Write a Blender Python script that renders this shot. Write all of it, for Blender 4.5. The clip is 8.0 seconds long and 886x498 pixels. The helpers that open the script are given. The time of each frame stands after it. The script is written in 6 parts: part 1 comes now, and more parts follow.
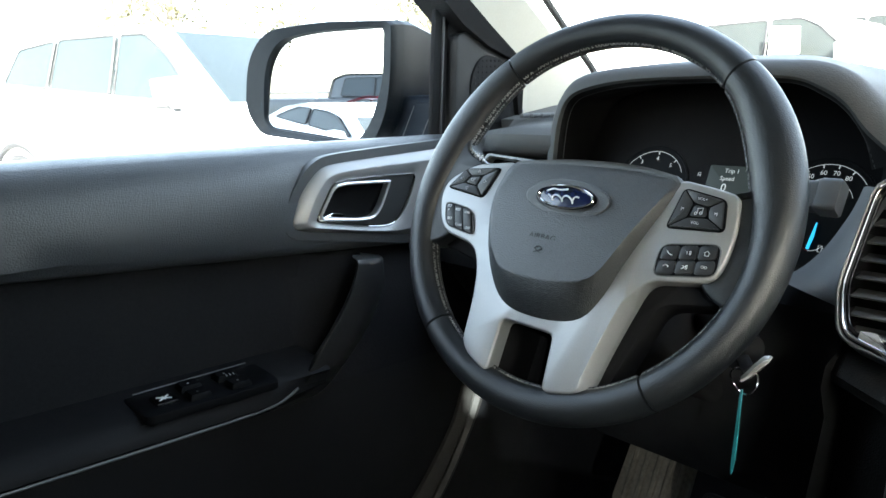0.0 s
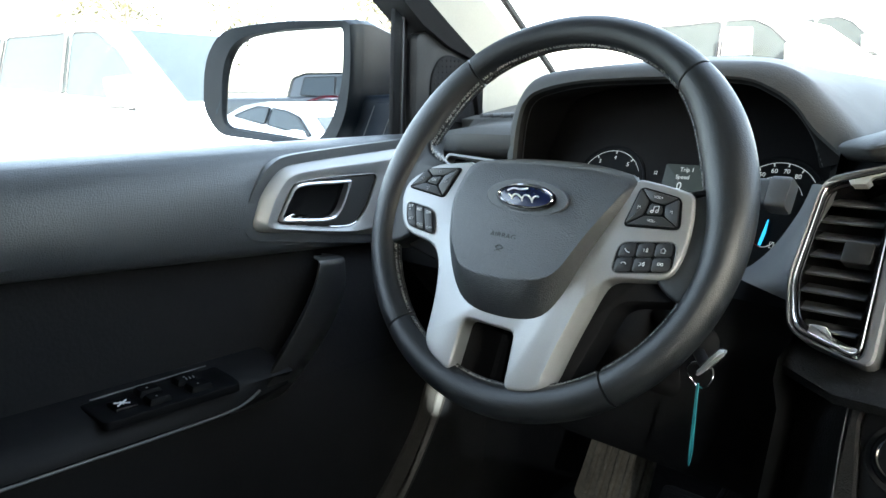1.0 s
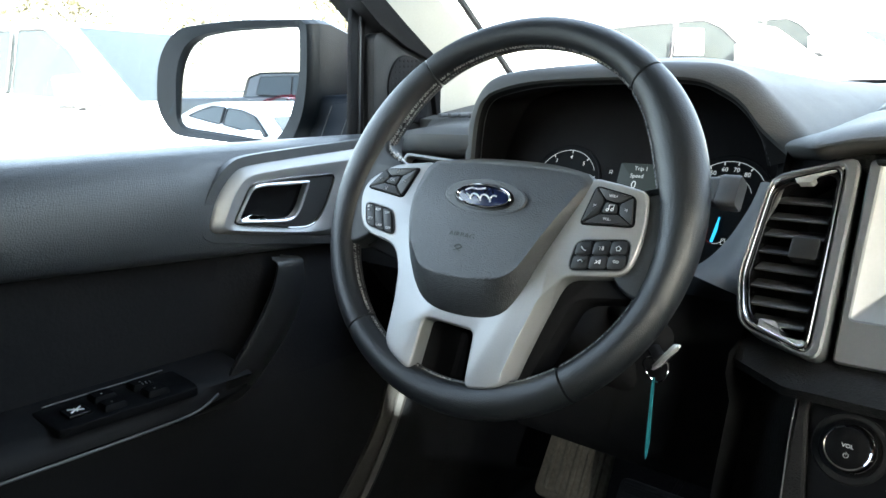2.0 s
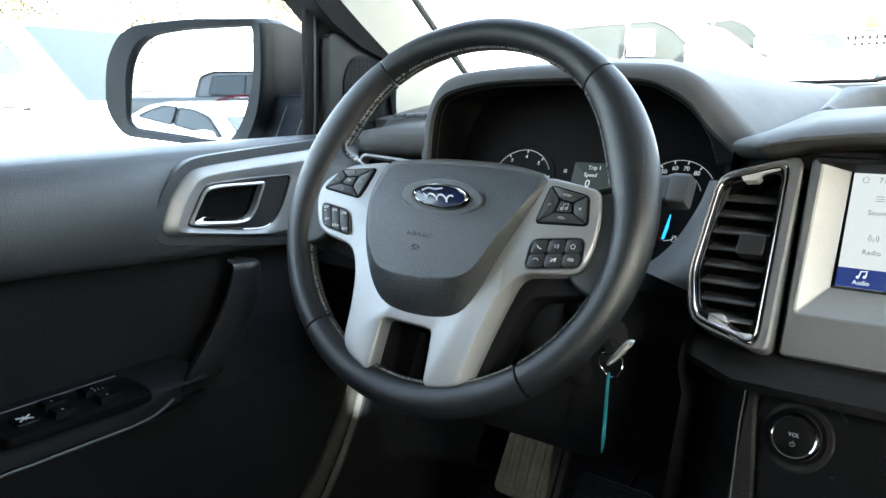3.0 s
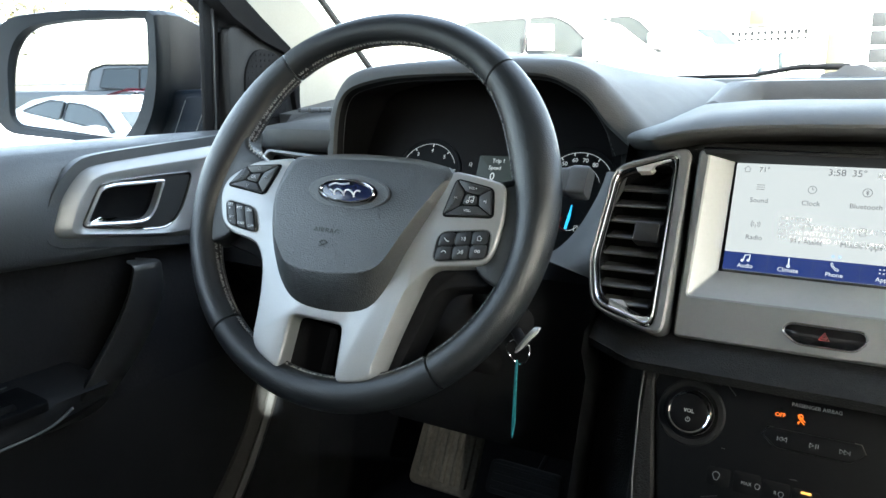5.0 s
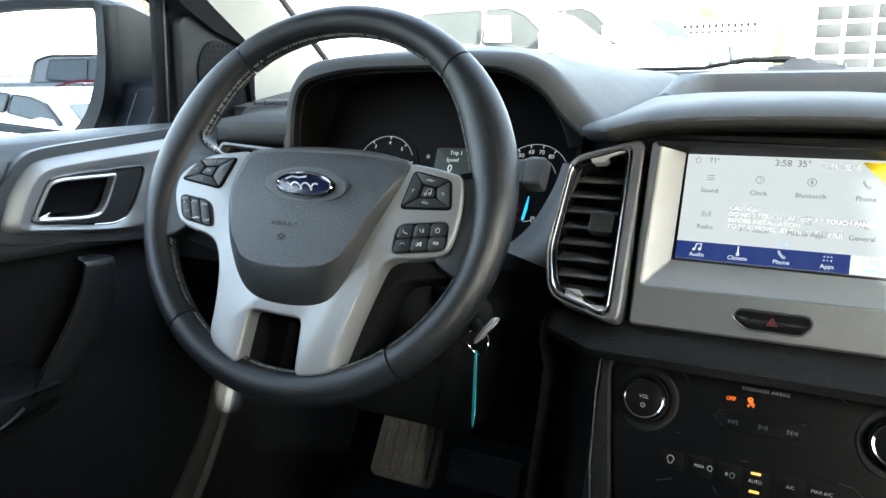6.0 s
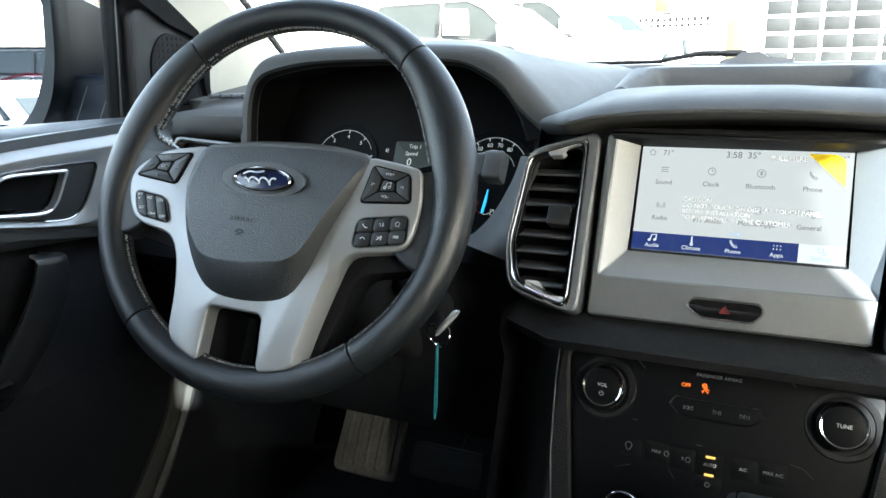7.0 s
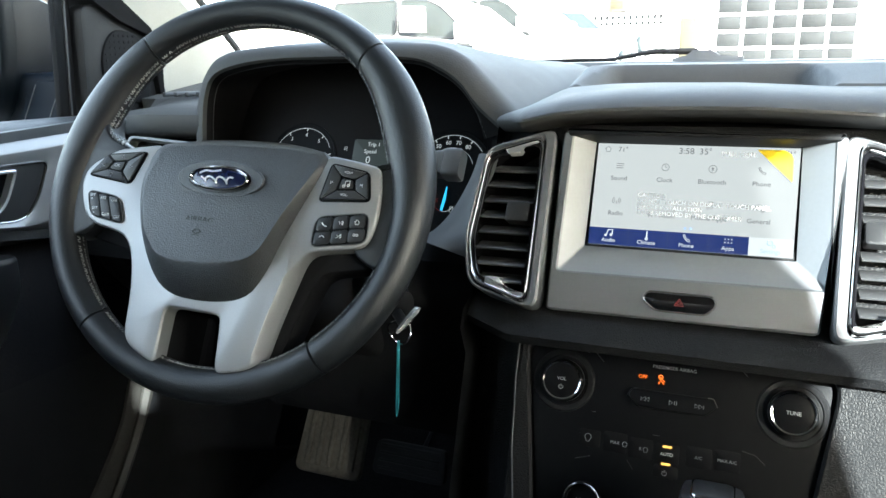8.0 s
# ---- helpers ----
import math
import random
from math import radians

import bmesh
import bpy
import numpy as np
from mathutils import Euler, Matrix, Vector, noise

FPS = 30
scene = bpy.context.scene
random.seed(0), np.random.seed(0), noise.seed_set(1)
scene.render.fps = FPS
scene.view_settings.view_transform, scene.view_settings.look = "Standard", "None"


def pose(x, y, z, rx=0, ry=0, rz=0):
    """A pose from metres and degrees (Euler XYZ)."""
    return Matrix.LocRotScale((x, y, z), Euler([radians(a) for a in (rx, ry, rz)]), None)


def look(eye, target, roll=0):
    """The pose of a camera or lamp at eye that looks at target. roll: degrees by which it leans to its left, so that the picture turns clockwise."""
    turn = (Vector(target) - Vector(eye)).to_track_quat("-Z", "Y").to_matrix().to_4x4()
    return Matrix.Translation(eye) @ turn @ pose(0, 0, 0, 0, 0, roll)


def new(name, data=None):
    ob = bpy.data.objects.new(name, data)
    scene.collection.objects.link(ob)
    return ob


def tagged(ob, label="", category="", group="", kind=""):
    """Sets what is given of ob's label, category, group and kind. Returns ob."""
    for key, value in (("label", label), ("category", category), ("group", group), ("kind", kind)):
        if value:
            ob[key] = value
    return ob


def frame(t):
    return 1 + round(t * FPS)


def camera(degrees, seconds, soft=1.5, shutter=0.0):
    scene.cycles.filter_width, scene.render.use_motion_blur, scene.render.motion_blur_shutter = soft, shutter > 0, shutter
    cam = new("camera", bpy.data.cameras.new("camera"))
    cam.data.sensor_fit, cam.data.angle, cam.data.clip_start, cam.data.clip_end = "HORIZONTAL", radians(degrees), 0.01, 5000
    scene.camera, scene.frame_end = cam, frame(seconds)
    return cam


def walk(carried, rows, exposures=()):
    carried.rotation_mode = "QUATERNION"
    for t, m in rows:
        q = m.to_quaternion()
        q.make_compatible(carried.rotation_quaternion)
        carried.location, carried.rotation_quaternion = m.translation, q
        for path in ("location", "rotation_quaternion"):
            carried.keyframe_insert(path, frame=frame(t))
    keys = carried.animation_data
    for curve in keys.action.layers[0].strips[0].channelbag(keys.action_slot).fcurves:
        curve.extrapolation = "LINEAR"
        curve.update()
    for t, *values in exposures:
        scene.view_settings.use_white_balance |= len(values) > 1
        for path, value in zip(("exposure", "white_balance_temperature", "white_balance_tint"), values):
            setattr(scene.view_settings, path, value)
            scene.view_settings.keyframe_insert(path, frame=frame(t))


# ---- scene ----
# The middle of the steering wheel is the origin; y points to the nose of the vehicle, x to its right side.
cam = camera(61.68, 8.0)
walk(cam, [
    (0.00, pose(0.3925, -0.4968, 0.0899, 78.262, 0.969, 48.159)),
    (0.50, pose(0.3937, -0.4976, 0.0903, 78.212, 0.974, 46.686)),
    (1.00, pose(0.3948, -0.4985, 0.0907, 78.164, 0.927, 45.169)),
    (1.50, pose(0.3959, -0.4993, 0.0910, 78.128, 0.911, 43.599)),
    (3.00, pose(0.3991, -0.5020, 0.0921, 78.007, 0.861, 38.666)),
    (3.50, pose(0.4001, -0.5030, 0.0924, 77.976, 0.878, 36.892)),
    (4.00, pose(0.4010, -0.5040, 0.0928, 77.879, 0.819, 35.065)),
    (4.50, pose(0.4020, -0.5050, 0.0931, 77.696, 0.841, 33.253)),
    (6.00, pose(0.4046, -0.5082, 0.0940, 76.760, 0.807, 28.280)),
    (6.50, pose(0.4055, -0.5093, 0.0943, 76.466, 0.756, 26.731)),
    (7.00, pose(0.4063, -0.5104, 0.0946, 76.209, 0.787, 25.172)),
    (7.50, pose(0.4070, -0.5116, 0.0949, 76.040, 0.760, 23.886)),
    (8.00, pose(0.4078, -0.5128, 0.0952, 75.967, 0.759, 22.023)),
], exposures=[(0.0, 4.26, 6280, 2), (0.5, 4.35, 6280, 2), (1.0, 4.40, 6280, 2), (3.5, 4.44, 6280, 2), (4.5, 4.40, 6280, 2), (6.0, 4.32, 6280, 2), (8.0, 4.21, 6280, 2)])

# ---- light ----
SUN_EL, SUN_AZ = 20.5, 137.5   # degrees; azimuth clockwise from the vehicle's nose
world = bpy.data.worlds.new("sky")
scene.world = world
world.use_nodes = True
_n, _l = world.node_tree.nodes, world.node_tree.links
sky = _n.new("ShaderNodeTexSky")
sky.sky_type, sky.sun_disc = "NISHITA", False
sky.sun_elevation, sky.sun_rotation = radians(SUN_EL), radians(SUN_AZ)
sky.air_density, sky.dust_density, sky.ozone_density = 1.0, 4.0, 1.0
haze = _n.new("ShaderNodeHueSaturation")          # a thin milky haze takes some of the blue out of the sky
haze.inputs["Saturation"].default_value = 0.60
_l.new(sky.outputs[0], haze.inputs["Color"])
_l.new(haze.outputs[0], _n["Background"].inputs[0])
_n["Background"].inputs[1].default_value = 0.15
sun_data = bpy.data.lights.new("sun", "SUN")
sun_data.energy, sun_data.angle, sun_data.color = 3.5, radians(0.6), (1.0, 1.0, 0.995)
sun = new("sun", sun_data)
_d = Vector((math.sin(radians(SUN_AZ)) * math.cos(radians(SUN_EL)), math.cos(radians(SUN_AZ)) * math.cos(radians(SUN_EL)), math.sin(radians(SUN_EL))))
sun.matrix_world = look(_d * 30, (0, 0, 0))


# ---- materials ----
def mat(name, color, rough=0.5, metal=0.0, vary=0.15, grain=0.0, grain_size=0.0015, cells=False, rough_vary=0.1, spec=0.5, stain=0.05, coat=0.0, glow=None):
    """Procedural surface: colour varied at two scales, roughness varied, fine relief. Sizes in metres."""
    m = bpy.data.materials.new(name)
    m.use_nodes = True
    n, l = m.node_tree.nodes, m.node_tree.links
    b = n["Principled BSDF"]
    co = n.new("ShaderNodeTexCoord")
    big = n.new("ShaderNodeTexNoise")
    big.inputs["Scale"].default_value, big.inputs["Detail"].default_value = 1.0 / stain, 4
    fine = n.new("ShaderNodeTexNoise")
    fine.inputs["Scale"].default_value, fine.inputs["Detail"].default_value = 1.0 / (grain_size * 2), 3
    for t in (big, fine):
        l.new(co.outputs["Object"], t.inputs["Vector"])
    add = n.new("ShaderNodeMath")
    add.operation = "ADD"
    l.new(big.outputs["Fac"], add.inputs[0])
    l.new(fine.outputs["Fac"], add.inputs[1])
    ramp = n.new("ShaderNodeMapRange")
    ramp.inputs["From Min"].default_value, ramp.inputs["From Max"].default_value = 0.6, 1.4
    ramp.inputs["To Min"].default_value, ramp.inputs["To Max"].default_value = 1 - vary, 1 + vary
    l.new(add.outputs[0], ramp.inputs["Value"])
    mix = n.new("ShaderNodeVectorMath")
    mix.operation = "SCALE"
    mix.inputs[0].default_value = color
    l.new(ramp.outputs[0], mix.inputs["Scale"])
    l.new(mix.outputs[0], b.inputs["Base Color"])
    rr = n.new("ShaderNodeMapRange")
    rr.inputs["From Min"].default_value, rr.inputs["From Max"].default_value = 0.3, 0.7
    rr.inputs["To Min"].default_value, rr.inputs["To Max"].default_value = max(0.02, rough - rough_vary), min(1, rough + rough_vary)
    l.new(big.outputs["Fac"], rr.inputs["Value"])
    l.new(rr.outputs[0], b.inputs["Roughness"])
    b.inputs["Metallic"].default_value = metal
    b.inputs["Specular IOR Level"].default_value = spec
    b.inputs["Coat Weight"].default_value = coat
    if glow:
        b.inputs["Emission Color"].default_value, b.inputs["Emission Strength"].default_value = (*glow, 1), 1.0
    if grain:
        bump = n.new("ShaderNodeBump")
        bump.inputs["Strength"].default_value, bump.inputs["Distance"].default_value = grain, grain_size * 0.4
        if cells:
            v = n.new("ShaderNodeTexVoronoi")
            v.feature = "DISTANCE_TO_EDGE"
            v.inputs["Scale"].default_value = 1.0 / grain_size
            warp = n.new("ShaderNodeVectorMath")
            warp.operation = "MULTIPLY_ADD"
            warp.inputs[1].default_value = (grain_size * 1.2,) * 3
            l.new(fine.outputs["Color"], warp.inputs[0])
            l.new(co.outputs["Object"], warp.inputs[2])
            l.new(warp.outputs[0], v.inputs["Vector"])
            lim = n.new("ShaderNodeMath")
            lim.operation = "MINIMUM"
            lim.inputs[1].default_value = 0.25
            l.new(v.outputs["Distance"], lim.inputs[0])
            l.new(lim.outputs[0], bump.inputs["Height"])
        else:
            l.new(fine.outputs["Fac"], bump.inputs["Height"])
        l.new(bump.outputs[0], b.inputs["Normal"])
    return m


LEATHER = mat("black_leather", (0.0106, 0.0123, 0.0144), 0.42, vary=0.06, grain=0.5, grain_size=0.0017, cells=True, spec=0.55, rough_vary=0.05, stain=0.03)
AIRBAG = mat("grained_airbag_plastic", (0.0205, 0.0224, 0.0250), 0.40, vary=0.06, grain=1.0, grain_size=0.0018, cells=True, spec=0.90, rough_vary=0.03)
PAD = mat("soft_grained_plastic", (0.0520, 0.0532, 0.0538), 0.62, vary=0.06, grain=0.40, grain_size=0.0022, cells=True, spec=0.28, rough_vary=0.04)
# darker copy of PAD; the upright door's shade is in this colour
DOORPAD = mat("shade_darkened_door_plastic", (0.0345, 0.0385, 0.0430), 0.43, vary=0.08, grain=0.6, grain_size=0.0026, cells=True, spec=0.70, rough_vary=0.05)
# black lower plastic, darkened further to stand for the shade low down
LOWPAD = mat("black_shaded_lower_dash", (0.0090, 0.0094, 0.0102), 0.55, vary=0.12, grain=0.9, grain_size=0.0024, cells=True, spec=0.16)
HARD = mat("hard_black_plastic", (0.0090, 0.0093, 0.0104), 0.6, vary=0.15, grain=0.25, grain_size=0.0012, spec=0.16)
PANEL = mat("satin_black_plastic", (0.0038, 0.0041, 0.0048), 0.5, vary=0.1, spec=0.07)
LINING = mat("black_hood_lining", (0.0062, 0.0060, 0.0068), 0.6, vary=0.10, grain=0.1, grain_size=0.002, spec=0.10)
GLOSS = mat("gloss_black_plastic", (0.005, 0.005, 0.006), 0.12, vary=0.05, rough_vary=0.03)
KEYPLASTIC = mat("black_button_rubber", (0.0150, 0.0157, 0.0170), 0.40, vary=0.1, grain=0.1, grain_size=0.0008)
CROSSKEY = mat("charcoal_button_rubber", (0.030, 0.0315, 0.0335), 0.40, vary=0.1, grain=0.1, grain_size=0.0008)
SILVER = mat("satin_silver_paint", (0.305, 0.309, 0.313), 0.42, metal=0.45, vary=0.05, grain=0.05, grain_size=0.0006, rough_vary=0.05)
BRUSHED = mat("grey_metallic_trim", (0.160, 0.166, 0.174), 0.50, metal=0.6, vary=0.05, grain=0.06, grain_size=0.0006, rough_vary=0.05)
LEVERGREY = mat("dark_grey_metallic_lever", (0.060, 0.061, 0.062), 0.34, metal=0.5, vary=0.05, rough_vary=0.05)
GREYTRIM = mat("dark_grey_satin_trim", (0.13, 0.133, 0.137), 0.42, metal=0.4, vary=0.05, rough_vary=0.05)
SATIN = mat("grey_satin_trim", (0.145, 0.148, 0.152), 0.5, metal=0.3, vary=0.05, rough_vary=0.05)
DARKCHROME = mat("dark_chrome", (0.66, 0.66, 0.67), 0.14, metal=1.0, vary=0.03, rough_vary=0.03)
CHROME = mat("chrome", (0.82, 0.82, 0.83), 0.09, metal=1.0, vary=0.03, rough_vary=0.03)
CREAM = mat("cream_pillar_cloth", (0.285, 0.273, 0.238), 0.9, vary=0.06, grain=0.3, grain_size=0.0012, spec=0.2)
CLOTH = mat("dark_door_cloth", (0.0080, 0.0084, 0.0098), 0.9, vary=0.3, grain=0.5, grain_size=0.002, spec=0.2)
CARPET = mat("black_carpet", (0.010, 0.0103, 0.011), 0.95, vary=0.4, grain=0.8, grain_size=0.004, spec=0.1)
GRABPLASTIC = mat("satin_black_grab_plastic", (0.019, 0.0195, 0.0205), 0.38, vary=0.12, grain=0.2, grain_size=0.0012, spec=0.65)
SAILGREY = mat("charcoal_corner_plastic", (0.0084, 0.0090, 0.0100), 0.6, vary=0.12, grain=0.3, grain_size=0.0015, spec=0.25)
MATTE = mat("matte_black_trim", (0.0075, 0.0076, 0.0084), 0.8, vary=0.12, grain=0.2, grain_size=0.0015, spec=0.1)
RUBBER = mat("black_rubber", (0.012, 0.012, 0.013), 0.7, vary=0.2, grain=0.3)
MIRRORRIM = mat("blue_black_mirror_plastic", (0.0058, 0.0092, 0.0135), 0.5, vary=0.1, spec=0.16)
DARKBLUE = mat("dark_blue_car_paint", (0.0035, 0.0065, 0.0120), 0.45, metal=0.0, vary=0.08, spec=0.08, coat=0.0, rough_vary=0.03)
THREAD = mat("grey_thread", (0.29, 0.286, 0.28), 0.8, vary=0.5, stain=0.004)
STALKGREY = mat("dark_grey_stalk_plastic", (0.038, 0.040, 0.043), 0.5, vary=0.1, grain=0.1, grain_size=0.001)
SLAT = mat("charcoal_vent_slat", (0.042, 0.043, 0.045), 0.42, vary=0.1, spec=0.45)
ACCENT = mat("bright_satin_chrome", (0.86, 0.87, 0.88), 0.22, metal=0.68, vary=0.03, rough_vary=0.03)
BEZELSLOPE = mat("silver_screen_bezel", (0.228, 0.237, 0.248), 0.42, metal=0.5, vary=0.04, rough_vary=0.05)
NAVY = mat("navy_enamel", (0.006, 0.013, 0.055), 0.15, vary=0.05, coat=0.6, rough_vary=0.03)
WHITEMARK = mat("white_print", (0.75, 0.76, 0.78), 0.5, vary=0.04)
GREYMARK = mat("grey_print", (0.30, 0.31, 0.32), 0.5, vary=0.04)
EMBOSS = mat("embossed_mark", (0.008, 0.008, 0.009), 0.6, vary=0.05)
TEAL = mat("teal_strap_plastic", (0.045, 0.28, 0.33), 0.4, vary=0.25, grain=0.2)
METAL = mat("worn_steel", (0.45, 0.42, 0.38), 0.4, metal=1.0, vary=0.2)
# paled towards tan to stand for the sun patch on the foot rest
PEDAL = mat("pedal_rubber_dusty_sunlit", (0.115, 0.102, 0.080), 0.8, vary=0.45, grain=0.5, grain_size=0.003)
WHITECAR = mat("white_car_paint", (0.70, 0.71, 0.72), 0.25, vary=0.02, coat=0.5, rough_vary=0.03)
REDCAR = mat("red_car_paint", (0.11, 0.008, 0.016), 0.2, vary=0.04, coat=1.0, rough_vary=0.03)
GREYCAR = mat("charcoal_car_paint", (0.030, 0.033, 0.036), 0.4, vary=0.05, coat=0.1, rough_vary=0.03)
CARGLASS = mat("tinted_car_glass", (0.018, 0.023, 0.025), 0.06, vary=0.1, rough_vary=0.03, stain=0.6, spec=0.22)
TRUCKGLASS = mat("dark_truck_glass", (0.020, 0.022, 0.021), 0.10, vary=0.35, rough_vary=0.05, stain=0.5, spec=0.22)
ASPHALT = mat("dry_grey_asphalt", (0.068, 0.069, 0.070), 0.9, vary=0.2, grain=0.6, grain_size=0.02, stain=1.5)
STUCCO = mat("white_building_wall", (0.80, 0.80, 0.78), 0.85, vary=0.05, grain=0.3, grain_size=0.03, stain=1.2)
SHOPGLASS = mat("garage_door_glass", (0.018, 0.019, 0.020), 0.6, vary=0.5, rough_vary=0.04, stain=0.5, spec=0.06)
BARK = mat("grey_bark", (0.07, 0.058, 0.045), 0.9, vary=0.3, grain=0.6, grain_size=0.03, stain=0.3)
LEAF = mat("dry_tan_leaves", (0.070, 0.064, 0.034), 0.7, vary=0.4, stain=0.4)
SCREEN = mat("lit_screen_grey", (0.02, 0.02, 0.02), 0.12, vary=0.01, glow=(0.0365, 0.0378, 0.0386), rough_vary=0.02, stain=0.3)
SCREENBLUE = mat("lit_screen_blue", (0.01, 0.01, 0.02), 0.12, vary=0.01, glow=(0.0009, 0.0021, 0.0098), rough_vary=0.02, stain=0.3)
SCREENWHITE = mat("lit_screen_white", (0.02, 0.02, 0.02), 0.12, vary=0.01, glow=(0.050, 0.052, 0.054), rough_vary=0.02, stain=0.3)
SCREENINK = mat("screen_ink", (0.01, 0.01, 0.01), 0.2, vary=0.02, glow=(0.010, 0.010, 0.011))
SCREENPALE = mat("screen_pale_blue_ink", (0.02, 0.02, 0.03), 0.2, vary=0.02, glow=(0.022, 0.040, 0.075))
YELLOW = mat("yellow_pull_tab", (0.56, 0.39, 0.005), 0.4, vary=0.03)
LCD = mat("dim_cluster_display", (0.006, 0.007, 0.007), 0.5, vary=0.1, glow=(0.0019, 0.0024, 0.0024), rough_vary=0.02, spec=0.2)
DIAL = mat("lit_dial_print", (0.30, 0.30, 0.30), 0.5, vary=0.03, glow=(0.022, 0.023, 0.024))
ORANGE = mat("orange_lamp", (0.20, 0.05, 0.02), 0.4, vary=0.02, glow=(0.095, 0.016, 0.001))
AMBER = mat("amber_lamp", (0.20, 0.10, 0.03), 0.4, vary=0.02, glow=(0.110, 0.055, 0.012))
NEEDLE = mat("lit_blue_needle", (0.02, 0.10, 0.16), 0.4, vary=0.05, glow=(0.004, 0.040, 0.075))
REDMARK = mat("dull_red_mark", (0.10, 0.006, 0.006), 0.4, vary=0.05, glow=(0.006, 0.0004, 0.0004))
TANDOOR = mat("tan_painted_wood", (0.040, 0.036, 0.023), 0.8, vary=0.2, stain=0.3, spec=0.2)
PAPER = mat("paper_sticker", (0.8, 0.8, 0.8), 0.8, vary=0.03)

MIRROR = bpy.data.materials.new("mirror_glass")
MIRROR.use_nodes = True
_p = MIRROR.node_tree.nodes["Principled BSDF"]
_p.inputs["Base Color"].default_value, _p.inputs["Metallic"].default_value, _p.inputs["Roughness"].default_value = (0.86, 0.88, 0.90, 1), 1.0, 0.01


def clear_glass(name, tint):
    m = bpy.data.materials.new(name)
    m.use_nodes = True
    n, l = m.node_tree.nodes, m.node_tree.links
    n.remove(n["Principled BSDF"])
    t, g, f, x = n.new("ShaderNodeBsdfTransparent"), n.new("ShaderNodeBsdfGlossy"), n.new("ShaderNodeLayerWeight"), n.new("ShaderNodeMixShader")
    t.inputs[0].default_value, g.inputs["Roughness"].default_value, f.inputs["Blend"].default_value = (*tint, 1), 0.01, 0.5
    p, a = n.new("ShaderNodeMath"), n.new("ShaderNodeMath")
    p.operation, a.operation = "POWER", "MULTIPLY_ADD"
    p.inputs[1].default_value, a.inputs[1].default_value, a.inputs[2].default_value = 5.0, 0.5, 0.03
    l.new(f.outputs["Facing"], p.inputs[0])
    l.new(p.outputs[0], a.inputs[0])
    l.new(a.outputs[0], x.inputs[0])
    l.new(t.outputs[0], x.inputs[1])
    l.new(g.outputs[0], x.inputs[2])
    l.new(x.outputs[0], n["Material Output"].inputs[0])
    return m


PANE = clear_glass("clear_window_glass", (0.93, 0.95, 0.95))
SIDEPANE = clear_glass("faintly_tinted_window_glass", (0.76, 0.77, 0.77))
TINTED = clear_glass("dark_tinted_window_glass", (0.110, 0.110, 0.110))
SILLGREY = mat("scuffed_dark_sill_plastic", (0.032, 0.030, 0.027), 0.6, vary=0.25, grain=0.3, grain_size=0.002)


# ---- building blocks ----
def axes(o, ex, ey, ez):
    m = Matrix((ex, ey, ez)).transposed().to_4x4()
    m.translation = Vector(o)
    return m


def tilted(o, deg):
    """A frame at o that looks back at the seats, leaning deg degrees away from upright: x right, y up the face, z out of it."""
    a = radians(deg)
    return axes(o, (1, 0, 0), (0, math.sin(a), math.cos(a)), (0, -math.cos(a), math.sin(a)))


def thing(name, label, category, m=None, group="", kind=""):
    ob = new(name)
    ob.empty_display_size = 0.05
    if m is not None:
        ob.matrix_world = m
    return tagged(ob, label, category, group, kind)


def part(name, bm, material, parent, label="", smooth=True, m=None):
    bmesh.ops.recalc_face_normals(bm, faces=bm.faces)
    if smooth:
        for f in bm.faces:
            f.smooth = True
        for e in bm.edges:
            if len(e.link_faces) == 2 and e.calc_face_angle() > radians(38):
                e.smooth = False
    me = bpy.data.meshes.new(name)
    bm.to_mesh(me)
    bm.free()
    me.materials.append(material)
    ob = new(name, me)
    ob.parent = parent
    if m is not None:
        ob.matrix_basis = m
    return tagged(ob, label) if label else ob


def solo(name, bm, material, label, category, kind="", smooth=True):
    return tagged(part(name, bm, material, None, label, smooth), category=category, kind=kind)


def rounded(pts, r, n=4):
    """The corners of a polygon rounded by up to r (a number, or one for each corner)."""
    out, k = [], len(pts)
    for i in range(k):
        p, a, b = Vector(pts[i]), Vector(pts[i - 1]), Vector(pts[(i + 1) % k])
        ri = r[i] if isinstance(r, (list, tuple)) else r
        ra, rb = min(ri, (a - p).length * 0.48), min(ri, (b - p).length * 0.48)
        if ri <= 0:
            out.append((p.x, p.y))
            continue
        s, e = p + (a - p).normalized() * ra, p + (b - p).normalized() * rb
        for j in range(n + 1):
            t = j / n
            q = s * (1 - t) ** 2 + p * (2 * t * (1 - t)) + e * t ** 2
            out.append((q.x, q.y))
    return out


def ellipse(cx, cy, a, b, n=40):
    return [(cx + a * math.cos(2 * math.pi * i / n), cy + b * math.sin(2 * math.pi * i / n)) for i in range(n)]


def inset(pts, d):
    """A closed outline drawn in by d."""
    area = sum(pts[i - 1][0] * pts[i][1] - pts[i][0] * pts[i - 1][1] for i in range(len(pts)))
    s, out = (1 if area > 0 else -1), []
    for i in range(len(pts)):
        p, a, b = Vector(pts[i]), Vector(pts[i - 1]), Vector(pts[(i + 1) % len(pts)])
        u, w = (p - a).normalized(), (b - p).normalized()
        nu, nw = Vector((-u.y, u.x)) * s, Vector((-w.y, w.x)) * s
        q = nu + nw
        q = q.normalized() if q.length > 1e-6 else nu
        out.append(tuple(p + q * (d / max(0.4, q.dot(nu)))))
    return out


